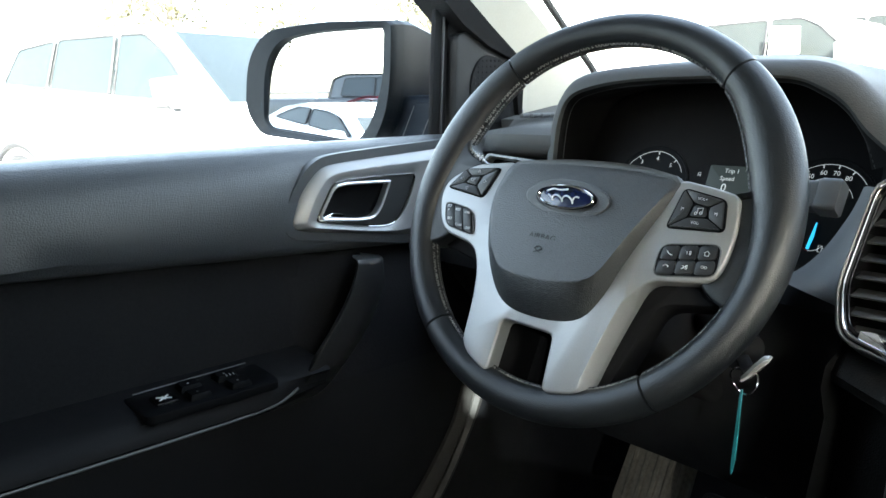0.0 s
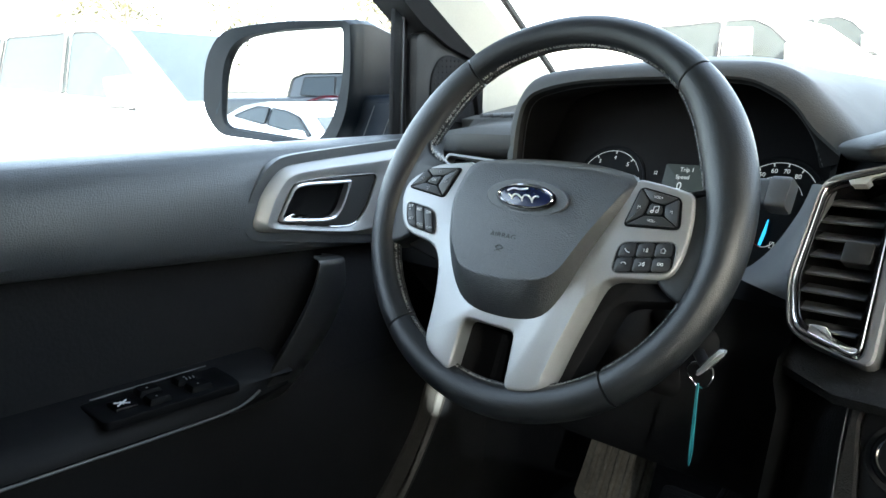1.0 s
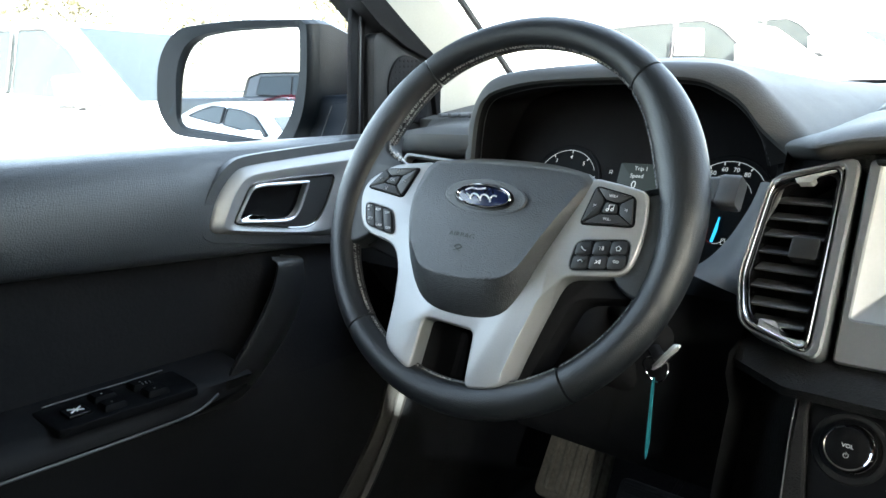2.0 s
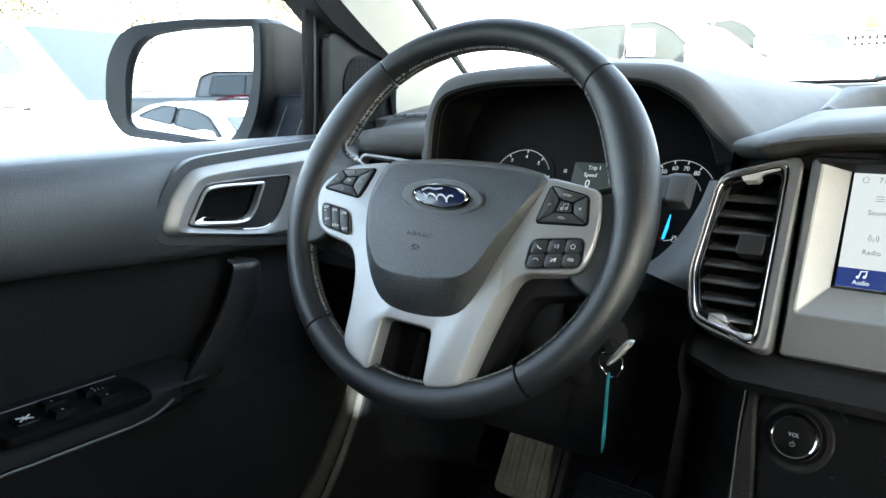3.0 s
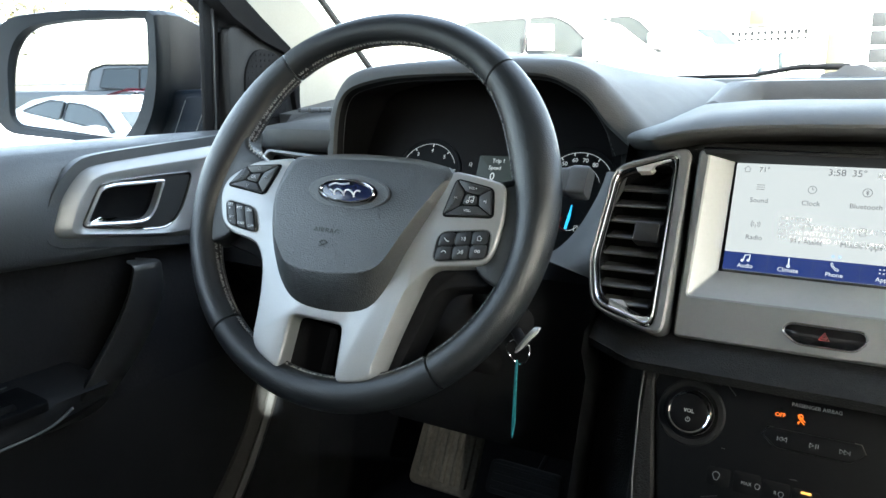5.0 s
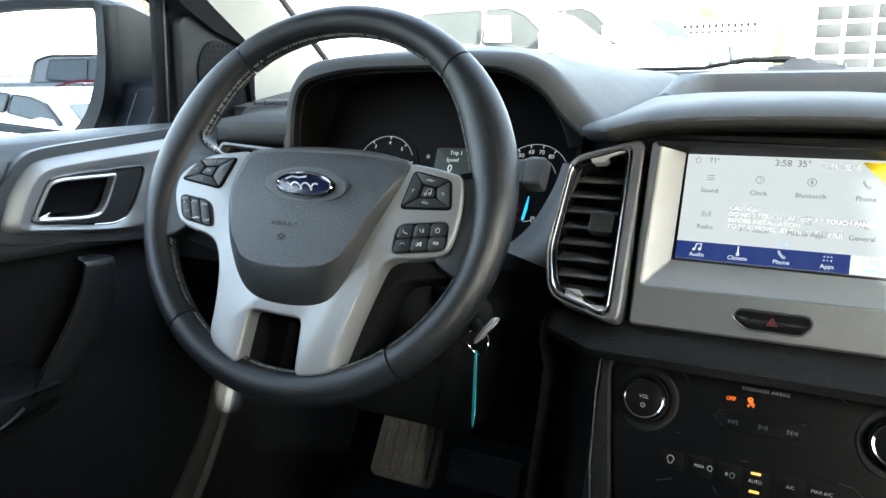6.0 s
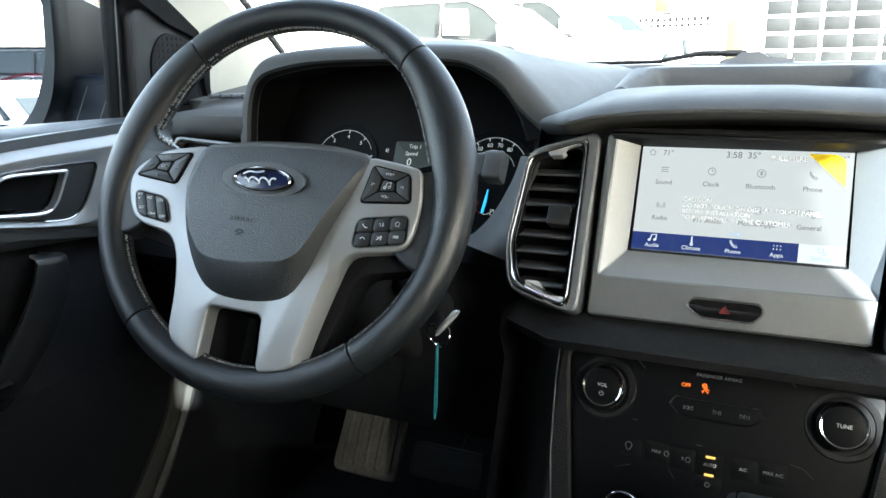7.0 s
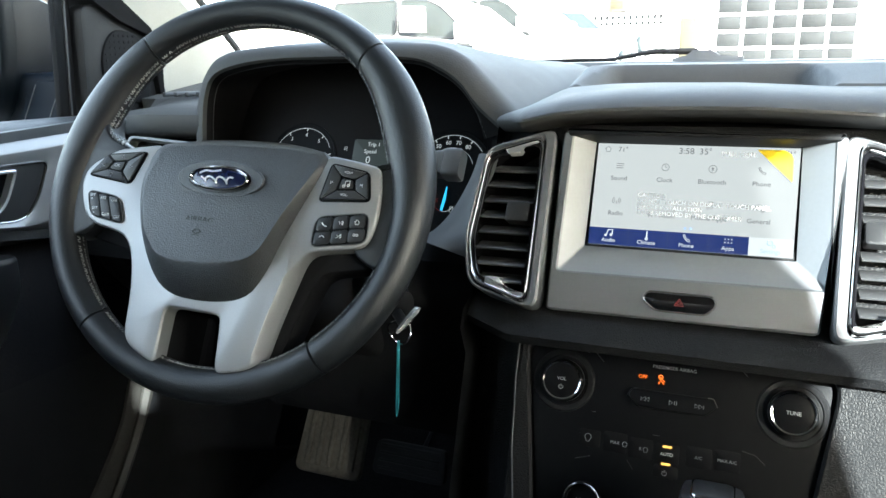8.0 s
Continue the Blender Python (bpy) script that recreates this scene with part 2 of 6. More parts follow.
def rings(bm, loops, cap0=True, cap1=True, closed=True):
    """Skins loops of equal length, in order."""
    vs = [[bm.verts.new(p) for p in lp] for lp in loops]
    k = len(vs[0])
    for a, b in zip(vs, vs[1:]):
        for i in range(k if closed else k - 1):
            j = (i + 1) % k
            bm.faces.new((a[i], a[j], b[j], b[i]))
    if cap0:
        bm.faces.new(vs[0][::-1])
    if cap1:
        bm.faces.new(vs[-1])
    return bm


def slab(pts, z0, z1, bevel=0.001, bm=None, steps=2, dome=0.0):
    """A plate with the outline pts from z0 up to z1, its upper rim rounded by bevel, its face bulging by dome."""
    bm = bm or bmesh.new()
    loops = [[(x, y, z0) for x, y in pts], [(x, y, z1 - bevel) for x, y in pts]] if bevel else [[(x, y, z0) for x, y in pts], [(x, y, z1) for x, y in pts]]
    if bevel:
        for i in range(1, steps + 1):
            a = math.pi / 2 * i / steps
            loops.append([(x, y, z1 - bevel + bevel * math.sin(a)) for x, y in inset(pts, bevel * (1 - math.cos(a)))])
    if dome:
        base = inset(pts, bevel)
        cx, cy = sum(p[0] for p in base) / len(base), sum(p[1] for p in base) / len(base)
        for s in (0.85, 0.6, 0.3, 0.08):
            loops.append([(cx + (x - cx) * s, cy + (y - cy) * s, z1 + dome * (1 - s * s)) for x, y in base])
    return rings(bm, loops)


def frame_slab(outer, inner, z0, z1, bevel=0.001, bm=None):
    """A ring plate between two outlines of equal length."""
    bm = bm or bmesh.new()
    o2, i2 = inset(outer, bevel), inset(inner, -bevel)
    lp = [[(x, y, z0) for x, y in outer], [(x, y, z1 - bevel) for x, y in outer], [(x, y, z1) for x, y in o2], [(x, y, z1) for x, y in i2],
          [(x, y, z1 - bevel) for x, y in inner], [(x, y, z0) for x, y in inner]]
    return rings(bm, lp + [lp[0]], False, False)


def box(c, s, bevel=0.002, bm=None, m=None):
    bm = bm or bmesh.new()
    hx, hy, hz = s[0] / 2, s[1] / 2, s[2] / 2
    b = min(bevel, hx * 0.9, hy * 0.9, hz * 0.9)
    pts = rounded([(-hx, -hy), (hx, -hy), (hx, hy), (-hx, hy)], b, 2)
    lo, up = inset(pts, b * 0.7), inset(pts, b * 0.7)
    lp = [[(x, y, -hz) for x, y in lo], [(x, y, -hz + b) for x, y in pts], [(x, y, hz - b) for x, y in pts], [(x, y, hz) for x, y in up]]
    q = m or Matrix()
    return rings(bm, [[q @ Vector(p) + Vector(c) for p in l] for l in lp])


def tube(path, radius, n=10, closed=False, bm=None, caps=True, flat=1.0):
    """A round bar along path; radius a number or one for each point; flat squeezes it across."""
    bm = bm or bmesh.new()
    path = [Vector(p) for p in path]
    k, loops, ref = len(path), [], None
    for i, p in enumerate(path):
        a, b = (path[i - 1], path[(i + 1) % k]) if closed else (path[max(0, i - 1)], path[min(k - 1, i + 1)])
        t = (b - a).normalized()
        if ref is None:
            ref = t.orthogonal().normalized()
        ref = (ref - t * ref.dot(t)).normalized()
        w = t.cross(ref)
        r = radius[i] if isinstance(radius, (list, tuple)) else radius
        loops.append([p + ref * (r * math.cos(2 * math.pi * j / n)) + w * (r * flat * math.sin(2 * math.pi * j / n)) for j in range(n)])
    return rings(bm, loops + [loops[0]], False, False) if closed else rings(bm, loops, caps, caps)


def turned(profile, n=36, bm=None, m=None):
    """A body turned about z from (radius, height) pairs."""
    bm = bm or bmesh.new()
    q = m or Matrix()
    lp = [[q @ Vector((r * math.cos(2 * math.pi * j / n), r * math.sin(2 * math.pi * j / n), z)) for j in range(n)] for r, z in profile]
    return rings(bm, lp)


def smooth_line(pts, n=8):
    """A Catmull-Rom line through pts."""
    pts = [Vector(p) for p in pts]
    out = []
    for i in range(len(pts) - 1):
        a, b, c, d = pts[max(0, i - 1)], pts[i], pts[i + 1], pts[min(len(pts) - 1, i + 2)]
        for j in range(n):
            t = j / n
            out.append(0.5 * (2 * b + (c - a) * t + (2 * a - 5 * b + 4 * c - d) * t ** 2 + (3 * b - a - 3 * c + d) * t ** 3))
    return out + [pts[-1]]


def words(text, x, y, z, size, material, parent, align="CENTER", depth=0.0001, name="lettering", turn=0.0, stretch=1.0):
    """Lettering that lies on the parent's xy plane at height z."""
    cu = bpy.data.curves.new(name, "FONT")
    cu.body, cu.size, cu.extrude, cu.align_x, cu.align_y = text, size, depth, align, "CENTER"
    cu.resolution_u = 3
    tmp = bpy.data.objects.new(name, cu)
    scene.collection.objects.link(tmp)
    bpy.context.view_layer.update()
    me = bpy.data.meshes.new_from_object(tmp.evaluated_get(bpy.context.evaluated_depsgraph_get()))
    bpy.data.objects.remove(tmp)
    me.materials.clear()
    me.materials.append(material)
    ob = new(name, me)
    ob.parent = parent
    ob.matrix_basis = Matrix.Translation((x, y, z)) @ Matrix.Rotation(turn, 4, "Z") @ Matrix.Diagonal((stretch, 1, 1, 1))
    return ob


def strokes(lines, width, z, material, parent, name="symbol", label="", height=0.0003):
    """Thin raised lines on the parent's xy plane."""
    bm = bmesh.new()
    for ln in lines:
        tube([(x, y, z) for x, y in ln], width / 2, 5, bm=bm, flat=1.0)
    return part(name, bm, material, parent, label)


def arc(cx, cy, r, a0, a1, n=12, ry=None):
    ry = r if ry is None else ry
    return [(cx + r * math.cos(radians(a0 + (a1 - a0) * i / n)), cy + ry * math.sin(radians(a0 + (a1 - a0) * i / n))) for i in range(n + 1)]


def strip(profiles, bm=None, closed=False):
    """Skins a row of equally long open lines of points."""
    bm = bm or bmesh.new()
    vs = [[bm.verts.new(p) for p in lp] for lp in profiles]
    for a, b in zip(vs, vs[1:]):
        for i in range(len(a) if closed else len(a) - 1):
            j = (i + 1) % len(a)
            bm.faces.new((a[i], a[j], b[j], b[i]))
    return bm


def bar(stations, caps=True, bm=None):
    """Skins closed cross-sections into a solid."""
    return rings(bm or bmesh.new(), stations, caps, caps)


def lerp_at(table, x):
    """A value between the pairs of a table."""
    for (a, fa), (b, fb) in zip(table, table[1:]):
        if x <= b:
            return fa + (fb - fa) * max(0.0, (x - a) / (b - a))
    return table[-1][1]


# ---- the setting: ground, cab shell ----
GROUND = -1.22


def ground_at(x, y):
    """Height of the lot; behind the vehicle it falls away in a gentle ramp."""
    if abs(x) > 60 or abs(y) > 60:
        return GROUND + noise.noise(Vector((x, y, GROUND)) * 0.01) * 1.5
    t = [max(0.0, min(1.0, k)) for k in ((-3.0 - y) / 2.0, (y + 13.5) / 2.0)]
    return GROUND - 0.10 * max(0.0, min(4.0, 0.88 * x + 0.47 * y + 9.8)) * math.prod(k * k * (3 - 2 * k) for k in t)


far = list(np.linspace(-400, -40, 19))
ys = far + list(np.linspace(-20, 0, 41)) + [20.0] + [-y for y in far[::-1]]
bm = strip([[(x, y, ground_at(x, y)) for x in ys] for y in ys])
solo("ground", bm, ASPHALT, "dry grey asphalt of a car lot", "ground", "structure")

cab = thing("cab_wall", "plain dark cab shell round the seats", "cab shell", kind="structure")
bm = box((0.37, -0.55, -0.66), (1.75, 2.7, 0.05), 0.01)
solo("floor", bm, CARPET, "black carpeted cab floor", "floor", "structure")
bm = strip([[(x, y, z + 0.012 * (1 - ((x - 0.37) / 0.8) ** 2)) for x in np.linspace(-0.36, 1.10, 9)] for y, z in ((0.06, 0.47), (-0.1, 0.52), (-0.6, 0.54), (-1.2, 0.53), (-1.75, 0.48))])
r = bmesh.ops.extrude_face_region(bm, geom=bm.faces[:])
bmesh.ops.translate(bm, verts=[v for v in r["geom"] if isinstance(v, bmesh.types.BMVert)], vec=(0, 0, 0.04))
solo("ceiling", bm, CREAM, "cream cloth headliner", "ceiling", "structure")
part("firewall", box((0.37, 0.80, -0.32), (1.75, 0.04, 0.70), 0.01), CARPET, cab)
part("rear_wall", box((0.37, -1.86, -0.32), (1.70, 0.05, 0.72), 0.01), HARD, cab)
part("rear_wall", box((0.37, -1.84, 0.44), (1.60, 0.05, 0.14), 0.02), CREAM, cab)
tint = part("rear_window_tint", box((0.37, -1.85, 0.20), (1.40, 0.01, 0.40), 0.003), TINTED, cab, "dark tinted rear window")
tint.visible_shadow = True
# unseen pane, cut short so sun reaches only part of the sill
tint = part("rear_window_tint", box((1.13, -1.1625, 0.36), (0.01, 0.425, 0.34), 0.003), TINTED, cab, "dark tinted rear side window")
tint.visible_shadow = True
tint = part("rear_window_tint", box((-0.42, -1.34, 0.24), (0.01, 0.84, 0.46), 0.003), TINTED, cab, "dark tinted rear side window")
tint.visible_shadow = True
# unseen panes; the forward one is darkened to hold back light from the right
edge_ = [(-0.666, 0.50), (-0.43, 0.50), (-0.3, 0.50), (0.0, 0.47), (0.25, 0.30), (0.50, 0.10)]
for a, b, glass_, lab in ((0, 2, SIDEPANE, "unseen front side pane, tinted to dim the light"), (1, 6, TINTED, "unseen forward side pane, darkened to cut the light")):
    pane_ = part("unseen_side_pane", strip([[(1.135 - 0.03 * t, y, 0.03 + (z - 0.03) * t) for t in (0, 0.5, 1)] for y, z in edge_[a:b]]), glass_, cab, lab)
    pane_.visible_shadow = True
part("unseen_rear_pillar", box((-0.38, -1.82, 0.22), (0.12, 0.12, 0.62), 0.02), CREAM, cab)
part("unseen_rear_pillar", box((1.12, -1.82, 0.22), (0.12, 0.12, 0.62), 0.02), CREAM, cab)
# unseen plain wall added where seats stand, to block light from behind
part("unseen_seat_wall", box((0.37, -0.84, -0.26), (1.36, 0.10, 0.70), 0.03), CLOTH, cab)
# the far side, unseen: lower door skin, pillars, open window areas; some sized to steer the sun
part("side_panel", box((1.15, -0.55, -0.32), (0.06, 2.6, 0.70), 0.02), HARD, cab)
part("kick_panel", box((-0.375, 0.55, -0.32), (0.05, 0.52, 0.66), 0.02), HARD, cab, "black kick panel")
part("kick_panel", box((1.15, 0.75, -0.32), (0.05, 0.2, 0.66), 0.02), HARD, cab)
# unseen, made wide so that its shadow covers the screen bezel
part("unseen_centre_pillar", box((1.13, -0.8105, 0.27), (0.06, 0.289, 0.52), 0.02), CREAM, cab)
# unseen, placed to keep the sun off the lower sill
part("unseen_rear_pillar", box((1.14, -1.6225, 0.36), (0.05, 0.385, 0.34), 0.01), CREAM, cab)
part("unseen_rear_pillar", box((1.14, -1.4025, 0.3175), (0.05, 0.053, 0.255), 0.005), CREAM, cab)       # round an unseen slot added to throw sun on the sill
part("unseen_rear_pillar", box((1.14, -1.4025, 0.5150), (0.05, 0.053, 0.030), 0.005), CREAM, cab)
tint = part("sun_slot_pane", box((1.13, -1.4025, 0.4725), (0.008, 0.053, 0.055), 0.001), PANE, cab, "unseen clear slot that lets sun reach the sill")
tint.visible_shadow = True
# unseen belt panel, raised to hold back low sun and sky light
part("side_panel", box((1.14, -1.345, 0.11), (0.05, 0.88, 0.17), 0.01), HARD, cab)
part("unseen_centre_pillar", box((-0.42, -0.86, 0.27), (0.05, 0.16, 0.52), 0.02), CREAM, cab)
part("side_panel", box((-0.40, -1.40, -0.32), (0.06, 0.95, 0.70), 0.02), HARD, cab)
part("windscreen_header", box((0.37, 0.07, 0.485), (1.5, 0.09, 0.05), 0.02), CREAM, cab)
# unseen rail, hung low to keep the sun off the dash top
part("roof_rail", box((1.12, -0.30, 0.495), (0.07, 0.90, 0.18), 0.03), CREAM, cab)
# unseen rail, raised here to let sun through to the sill
part("roof_rail", box((1.12, -1.32, 0.555), (0.07, 1.10, 0.05), 0.02), CREAM, cab)
part("roof_rail", box((-0.37, -0.85, 0.50), (0.07, 1.95, 0.07), 0.03), CREAM, cab)

# A-pillars: a wide cream trim that leans back to the roof, with a black seal on the glass side
def pillar(sx, ox):
    X = lambda x: ox + sx * x
    lo = smooth_line([(X(-0.402), 0.368, 0.02), (X(-0.402), 0.366, 0.118), (X(-0.398), 0.342, 0.150), (X(-0.394), 0.278, 0.198), (X(-0.385), 0.145, 0.315), (X(-0.37), -0.01, 0.48)], 4)
    mid = smooth_line([(X(-0.395), 0.50, 0.045), (X(-0.392), 0.465, 0.145), (X(-0.39), 0.425, 0.185), (X(-0.385), 0.355, 0.235), (X(-0.375), 0.21, 0.355), (X(-0.355), 0.03, 0.49)], 4)
    hi = smooth_line([(X(-0.44), 0.66, 0.07), (X(-0.432), 0.575, 0.135), (X(-0.430), 0.525, 0.175), (X(-0.425), 0.452, 0.232), (X(-0.412), 0.28, 0.368), (X(-0.39), 0.08, 0.50)], 4)
    out = [Vector((p.x - sx * 0.07, p.y, p.z)) for p in hi]
    out2 = [Vector((p.x - sx * 0.07, p.y, p.z)) for p in lo]
    bm = bar([[a, b.lerp(a, 0.35), b, b.lerp(c, 0.5), c, d, e] for a, b, c, d, e in zip(lo, mid, hi, out, out2)])
    part("pillar_trim", bm, CREAM, cab, "cream windscreen pillar trim")
    part("screen_seal", tube([p + Vector((sx * 0.004, 0.004, 0.004)) for p in hi], 0.006, 8), RUBBER, cab, "black windscreen seal")


pillar(1, 0.0)
pillar(-1, 0.74)

# windscreen
screen = bmesh.new()
_lo = [(x, 0.70 - 0.30 * ((x - 0.37) / 0.85) ** 2 * 0.5, 0.075) for x in np.linspace(-0.46, 1.20, 13)]
_hi = [(x, 0.09 - 0.03 * ((x - 0.37) / 0.8) ** 2, 0.50) for x in np.linspace(-0.40, 1.14, 13)]
strip([[Vector(a).lerp(Vector(b), t) + Vector((0, 0, 0.03 * t * (1 - t))) for a, b in zip(_lo, _hi)] for t in np.linspace(0, 1, 7)], screen)
w = solo("window_1", screen, PANE, "clear curved windscreen glass", "windscreen", "structure")
w.visible_shadow = False

# ---- dashboard ----
dash = thing("dashboard", "dark grey soft-grained dashboard with a hooded instrument binnacle", "dashboard")
CX = 0.369
CREST = [(0.13, 0.0410), (0.170, 0.0435), (0.186, 0.0460), (0.210, 0.0530), (0.228, 0.0582), (0.26, 0.0662), (0.303, 0.0707), (0.395, 0.0727), (0.49, 0.0690), (0.60, 0.066), (1.2, 0.060)]
EDGE = [(0.13, 0.040), (0.186, 0.0412), (0.210, 0.0436), (0.2275, 0.0452), (0.2524, 0.0512), (0.29, 0.0550), (0.3346, 0.0570), (0.3767, 0.0575), (0.4165, 0.0574), (0.4543, 0.0556), (0.60, 0.049), (1.2, 0.044)]


def ease(t):
    t = max(0.0, min(1.0, t))
    return t * t * (3 - 2 * t)


def pad_profile(x):
    c, e = lerp_at(CREST, x), lerp_at(EDGE, x)
    u = abs(x - 0.361)
    back = 0.0905
    lip = lerp_at([(0.13, 0.05), (0.2, 0.064), (0.235, 0.0690), (0.275, 0.0722), (0.32, 0.0733), (0.40, 0.0732), (0.48, 0.0695), (1.2, 0.064)], x)
    pts = [(0.215, e - 0.018), (0.150, e - 0.012), (0.126, e - 0.0070), (0.1165, e - 0.0032), (0.1130, e), (0.1136, e + (c - e) * 0.16), (0.1180, e + (c - e) * 0.38), (0.1255, e + (c - e) * 0.62), (0.136, e + (c - e) * 0.82), (0.150, e + (c - e) * 0.95), (0.168, c + 0.0006), (0.19, c + 0.0012),
           (0.225, c * 0.4 + lip * 0.6), (0.262, lip - 0.0004), (0.282, lip + 0.0004), (0.290, lip), (0.2955, lip - 0.0015)]
    slope = lambda y: lip + (back - lip) * min(1, (y - 0.285) / 0.115)
    # a trough whose ends slant inwards towards the bottom; its mouth narrows towards the windscreen
    for y, deep in ((0.299, 0.010), (0.304, 0.024), (0.312, 0.034), (0.33, 0.038), (0.36, 0.038), (0.385, 0.034), (0.396, 0.016), (0.401, 0.004), (0.405, 0.0)):
        mouth = 0.1265 - 0.016 * ease((y - 0.30) / 0.11)
        t = ease((mouth - u) / 0.021)
        pts.append((y, slope(y) + ((lip - deep if y < 0.39 else slope(y) - deep) - slope(y)) * t))
    pts += [(0.412, back), (0.44, back), (0.52, 0.0915), (0.60, 0.0925), (0.63, 0.090), (0.64, 0.06)]
    back_off = 0.085 * max(0.0, min(1.0, (0.225 - x) / 0.055))          # the nose runs into the hood
    sink = 0.055 * (1 - ease((x - 0.180) / 0.052))                       # the left end sinks into the hood
    return [(y + back_off * max(0.0, (0.25 - y) / 0.137), z - sink * max(0.0, min(1.0, (y - 0.205) / 0.10))) for y, z in pts]


xs = list(np.linspace(0.184, 0.51, 84)) + list(np.linspace(0.53, 1.12, 12))
bm = strip([[(x, y, z) for y, z in pad_profile(x)] for x in xs])
part("top_pad", bm, PAD, dash, "soft grained top pad with a shallow tray")

# instrument hood: arches from the lip backwards
def arch(pts, n=6):
    return smooth_line([(x, 0, z) for x, z in pts], n)


A_IN = arch([(-0.186, -0.03), (-0.179, 0.012), (-0.1765, 0.0328), (-0.1713, 0.0596), (-0.1611, 0.0779), (-0.1375, 0.0875), (-0.0816, 0.0957), (0.010, 0.0970), (0.0837, 0.0949), (0.1142, 0.0836), (0.1347, 0.0696), (0.1516, 0.0469), (0.160, 0.020)])
A_LIP = arch([(-0.190, -0.03), (-0.1835, 0.012), (-0.181, 0.034), (-0.1755, 0.0615), (-0.1645, 0.0815), (-0.1395, 0.0920), (-0.082, 0.1000), (0.010, 0.1012), (0.085, 0.0990), (0.1165, 0.0880), (0.1380, 0.0728), (0.1555, 0.0510), (0.184, 0.0270)])
A_TOP = arch([(-0.206, -0.03), (-0.205, 0.005), (-0.2035, 0.0244), (-0.197, 0.0565), (-0.1845, 0.0845), (-0.162, 0.1060), (-0.108, 0.1158), (0.010, 0.1182), (0.078, 0.1165), (0.112, 0.1130), (0.1390, 0.1015), (0.1610, 0.0800), (0.200, 0.0410)])
A_CREST = arch([(-0.270, -0.03), (-0.262, 0.005), (-0.258, 0.030), (-0.248, 0.060), (-0.228, 0.088), (-0.198, 0.108), (-0.120, 0.1215), (0.010, 0.1252), (0.068, 0.1218), (0.101, 0.1140), (0.132, 0.0995), (0.168, 0.0800), (0.214, 0.0400)])
A_END = arch([(-0.300, -0.01), (-0.295, 0.02), (-0.285, 0.040), (-0.270, 0.060), (-0.245, 0.075), (-0.200, 0.085), (-0.110, 0.092), (0.009, 0.094), (0.080, 0.098), (0.120, 0.097), (0.150, 0.095), (0.190, 0.086), (0.226, 0.060)])
at = lambda a, y: [(p.x, y, p.z) for p in a]
mixa = lambda a, b, t, y: [(p.x + (q.x - p.x) * t, y, p.z + (q.z - p.z) * t) for p, q in zip(a, b)]
bm = strip([at(A_LIP, 0.2005), mixa(A_LIP, A_TOP, 0.16, 0.1970), mixa(A_LIP, A_TOP, 0.50, 0.1985), mixa(A_LIP, A_TOP, 0.84, 0.2040), at(A_TOP, 0.2105), mixa(A_TOP, A_CREST, 0.12, 0.222), mixa(A_TOP, A_CREST, 0.45, 0.250), at(A_CREST, 0.30), mixa(A_CREST, A_END, 0.3, 0.38), mixa(A_CREST, A_END, 0.8, 0.50), at(A_END, 0.60)])
part("hood", bm, PAD, dash, "soft grained instrument hood")
bm = strip([at(A_LIP, 0.2005), mixa(A_LIP, A_IN, 0.5, 0.2025), at(A_IN, 0.209), mixa(A_IN, A_LIP, 0.05, 0.30)])
part("hood_lining", bm, LINING, dash, "black hood lining")
# lighter line laid along the lip in place of its highlight
bm = tube([Vector(p) for p in mixa(A_IN, A_LIP, 0.15, 0.2075)], 0.0006, 5)
part("hood_lip_highlight", bm, STALKGREY, dash, "thin grey line drawn as the hood lip's highlight")

# left end of the dashboard: a shelf with a rolled lip, a defrost outlet behind it
bm = strip([[(x, y, z) for y, z in ((0.30, 0.0), (0.215, 0.012), (0.203, 0.018), (0.198, 0.028), (0.200, 0.040), (0.212, 0.047), (0.26, 0.049), (0.33, 0.052), (0.45, 0.07), (0.62, 0.085))] for x in np.linspace(-0.40, -0.190, 9)])
for v in bm.verts:
    if v.co.x < -0.28 and v.co.y < 0.3:
        v.co.y += (-0.28 - v.co.x) * 0.6
        v.co.z -= (-0.28 - v.co.x) * 0.1
part("end_shelf", bm, PAD, dash)
bm = bmesh.new()
for i in range(5):
    box((-0.345 + i * 0.016, 0.34 + i * 0.004, 0.0585), (0.006, 0.05, 0.006), 0.001, bm)
part("defrost_grille", bm, STALKGREY, dash, "grey slatted side defrost outlet")
bm = frame_slab(rounded([(-0.05, -0.02), (0.05, -0.02), (0.05, 0.012), (-0.045, 0.018)], 0.008), rounded([(-0.045, -0.017), (0.046, -0.017), (0.046, 0.008), (-0.041, 0.014)], 0.007), -0.01, 0.004, 0.001)
bm.transform(tilted((-0.225, 0.165, 0.0), 20))
part("end_vent_rim", bm, GREYTRIM, dash)
bm = slab(rounded([(-0.05, -0.02), (0.05, -0.02), (0.05, 0.012), (-0.045, 0.018)], 0.008), -0.03, -0.009, 0.001)
bm.transform(tilted((-0.225, 0.165, 0.0), 20))
part("end_vent_core", bm, GLOSS, dash)

# satin trim between the binnacle and the middle vent
L = smooth_line([(0.170, 0.165, 0.010), (0.1685, 0.1645, 0.005), (0.167, 0.163, -0.001), (0.162, 0.158, -0.016), (0.150, 0.146, -0.042), (0.136, 0.132, -0.060), (0.118, 0.130, -0.070)], 5)
R = smooth_line([(0.203, 0.124, 0.012), (0.2022, 0.121, 0.007), (0.201, 0.118, 0.000), (0.195, 0.105, -0.020), (0.190, 0.090, -0.048), (0.190, 0.082, -0.064), (0.192, 0.080, -0.072)], 5)
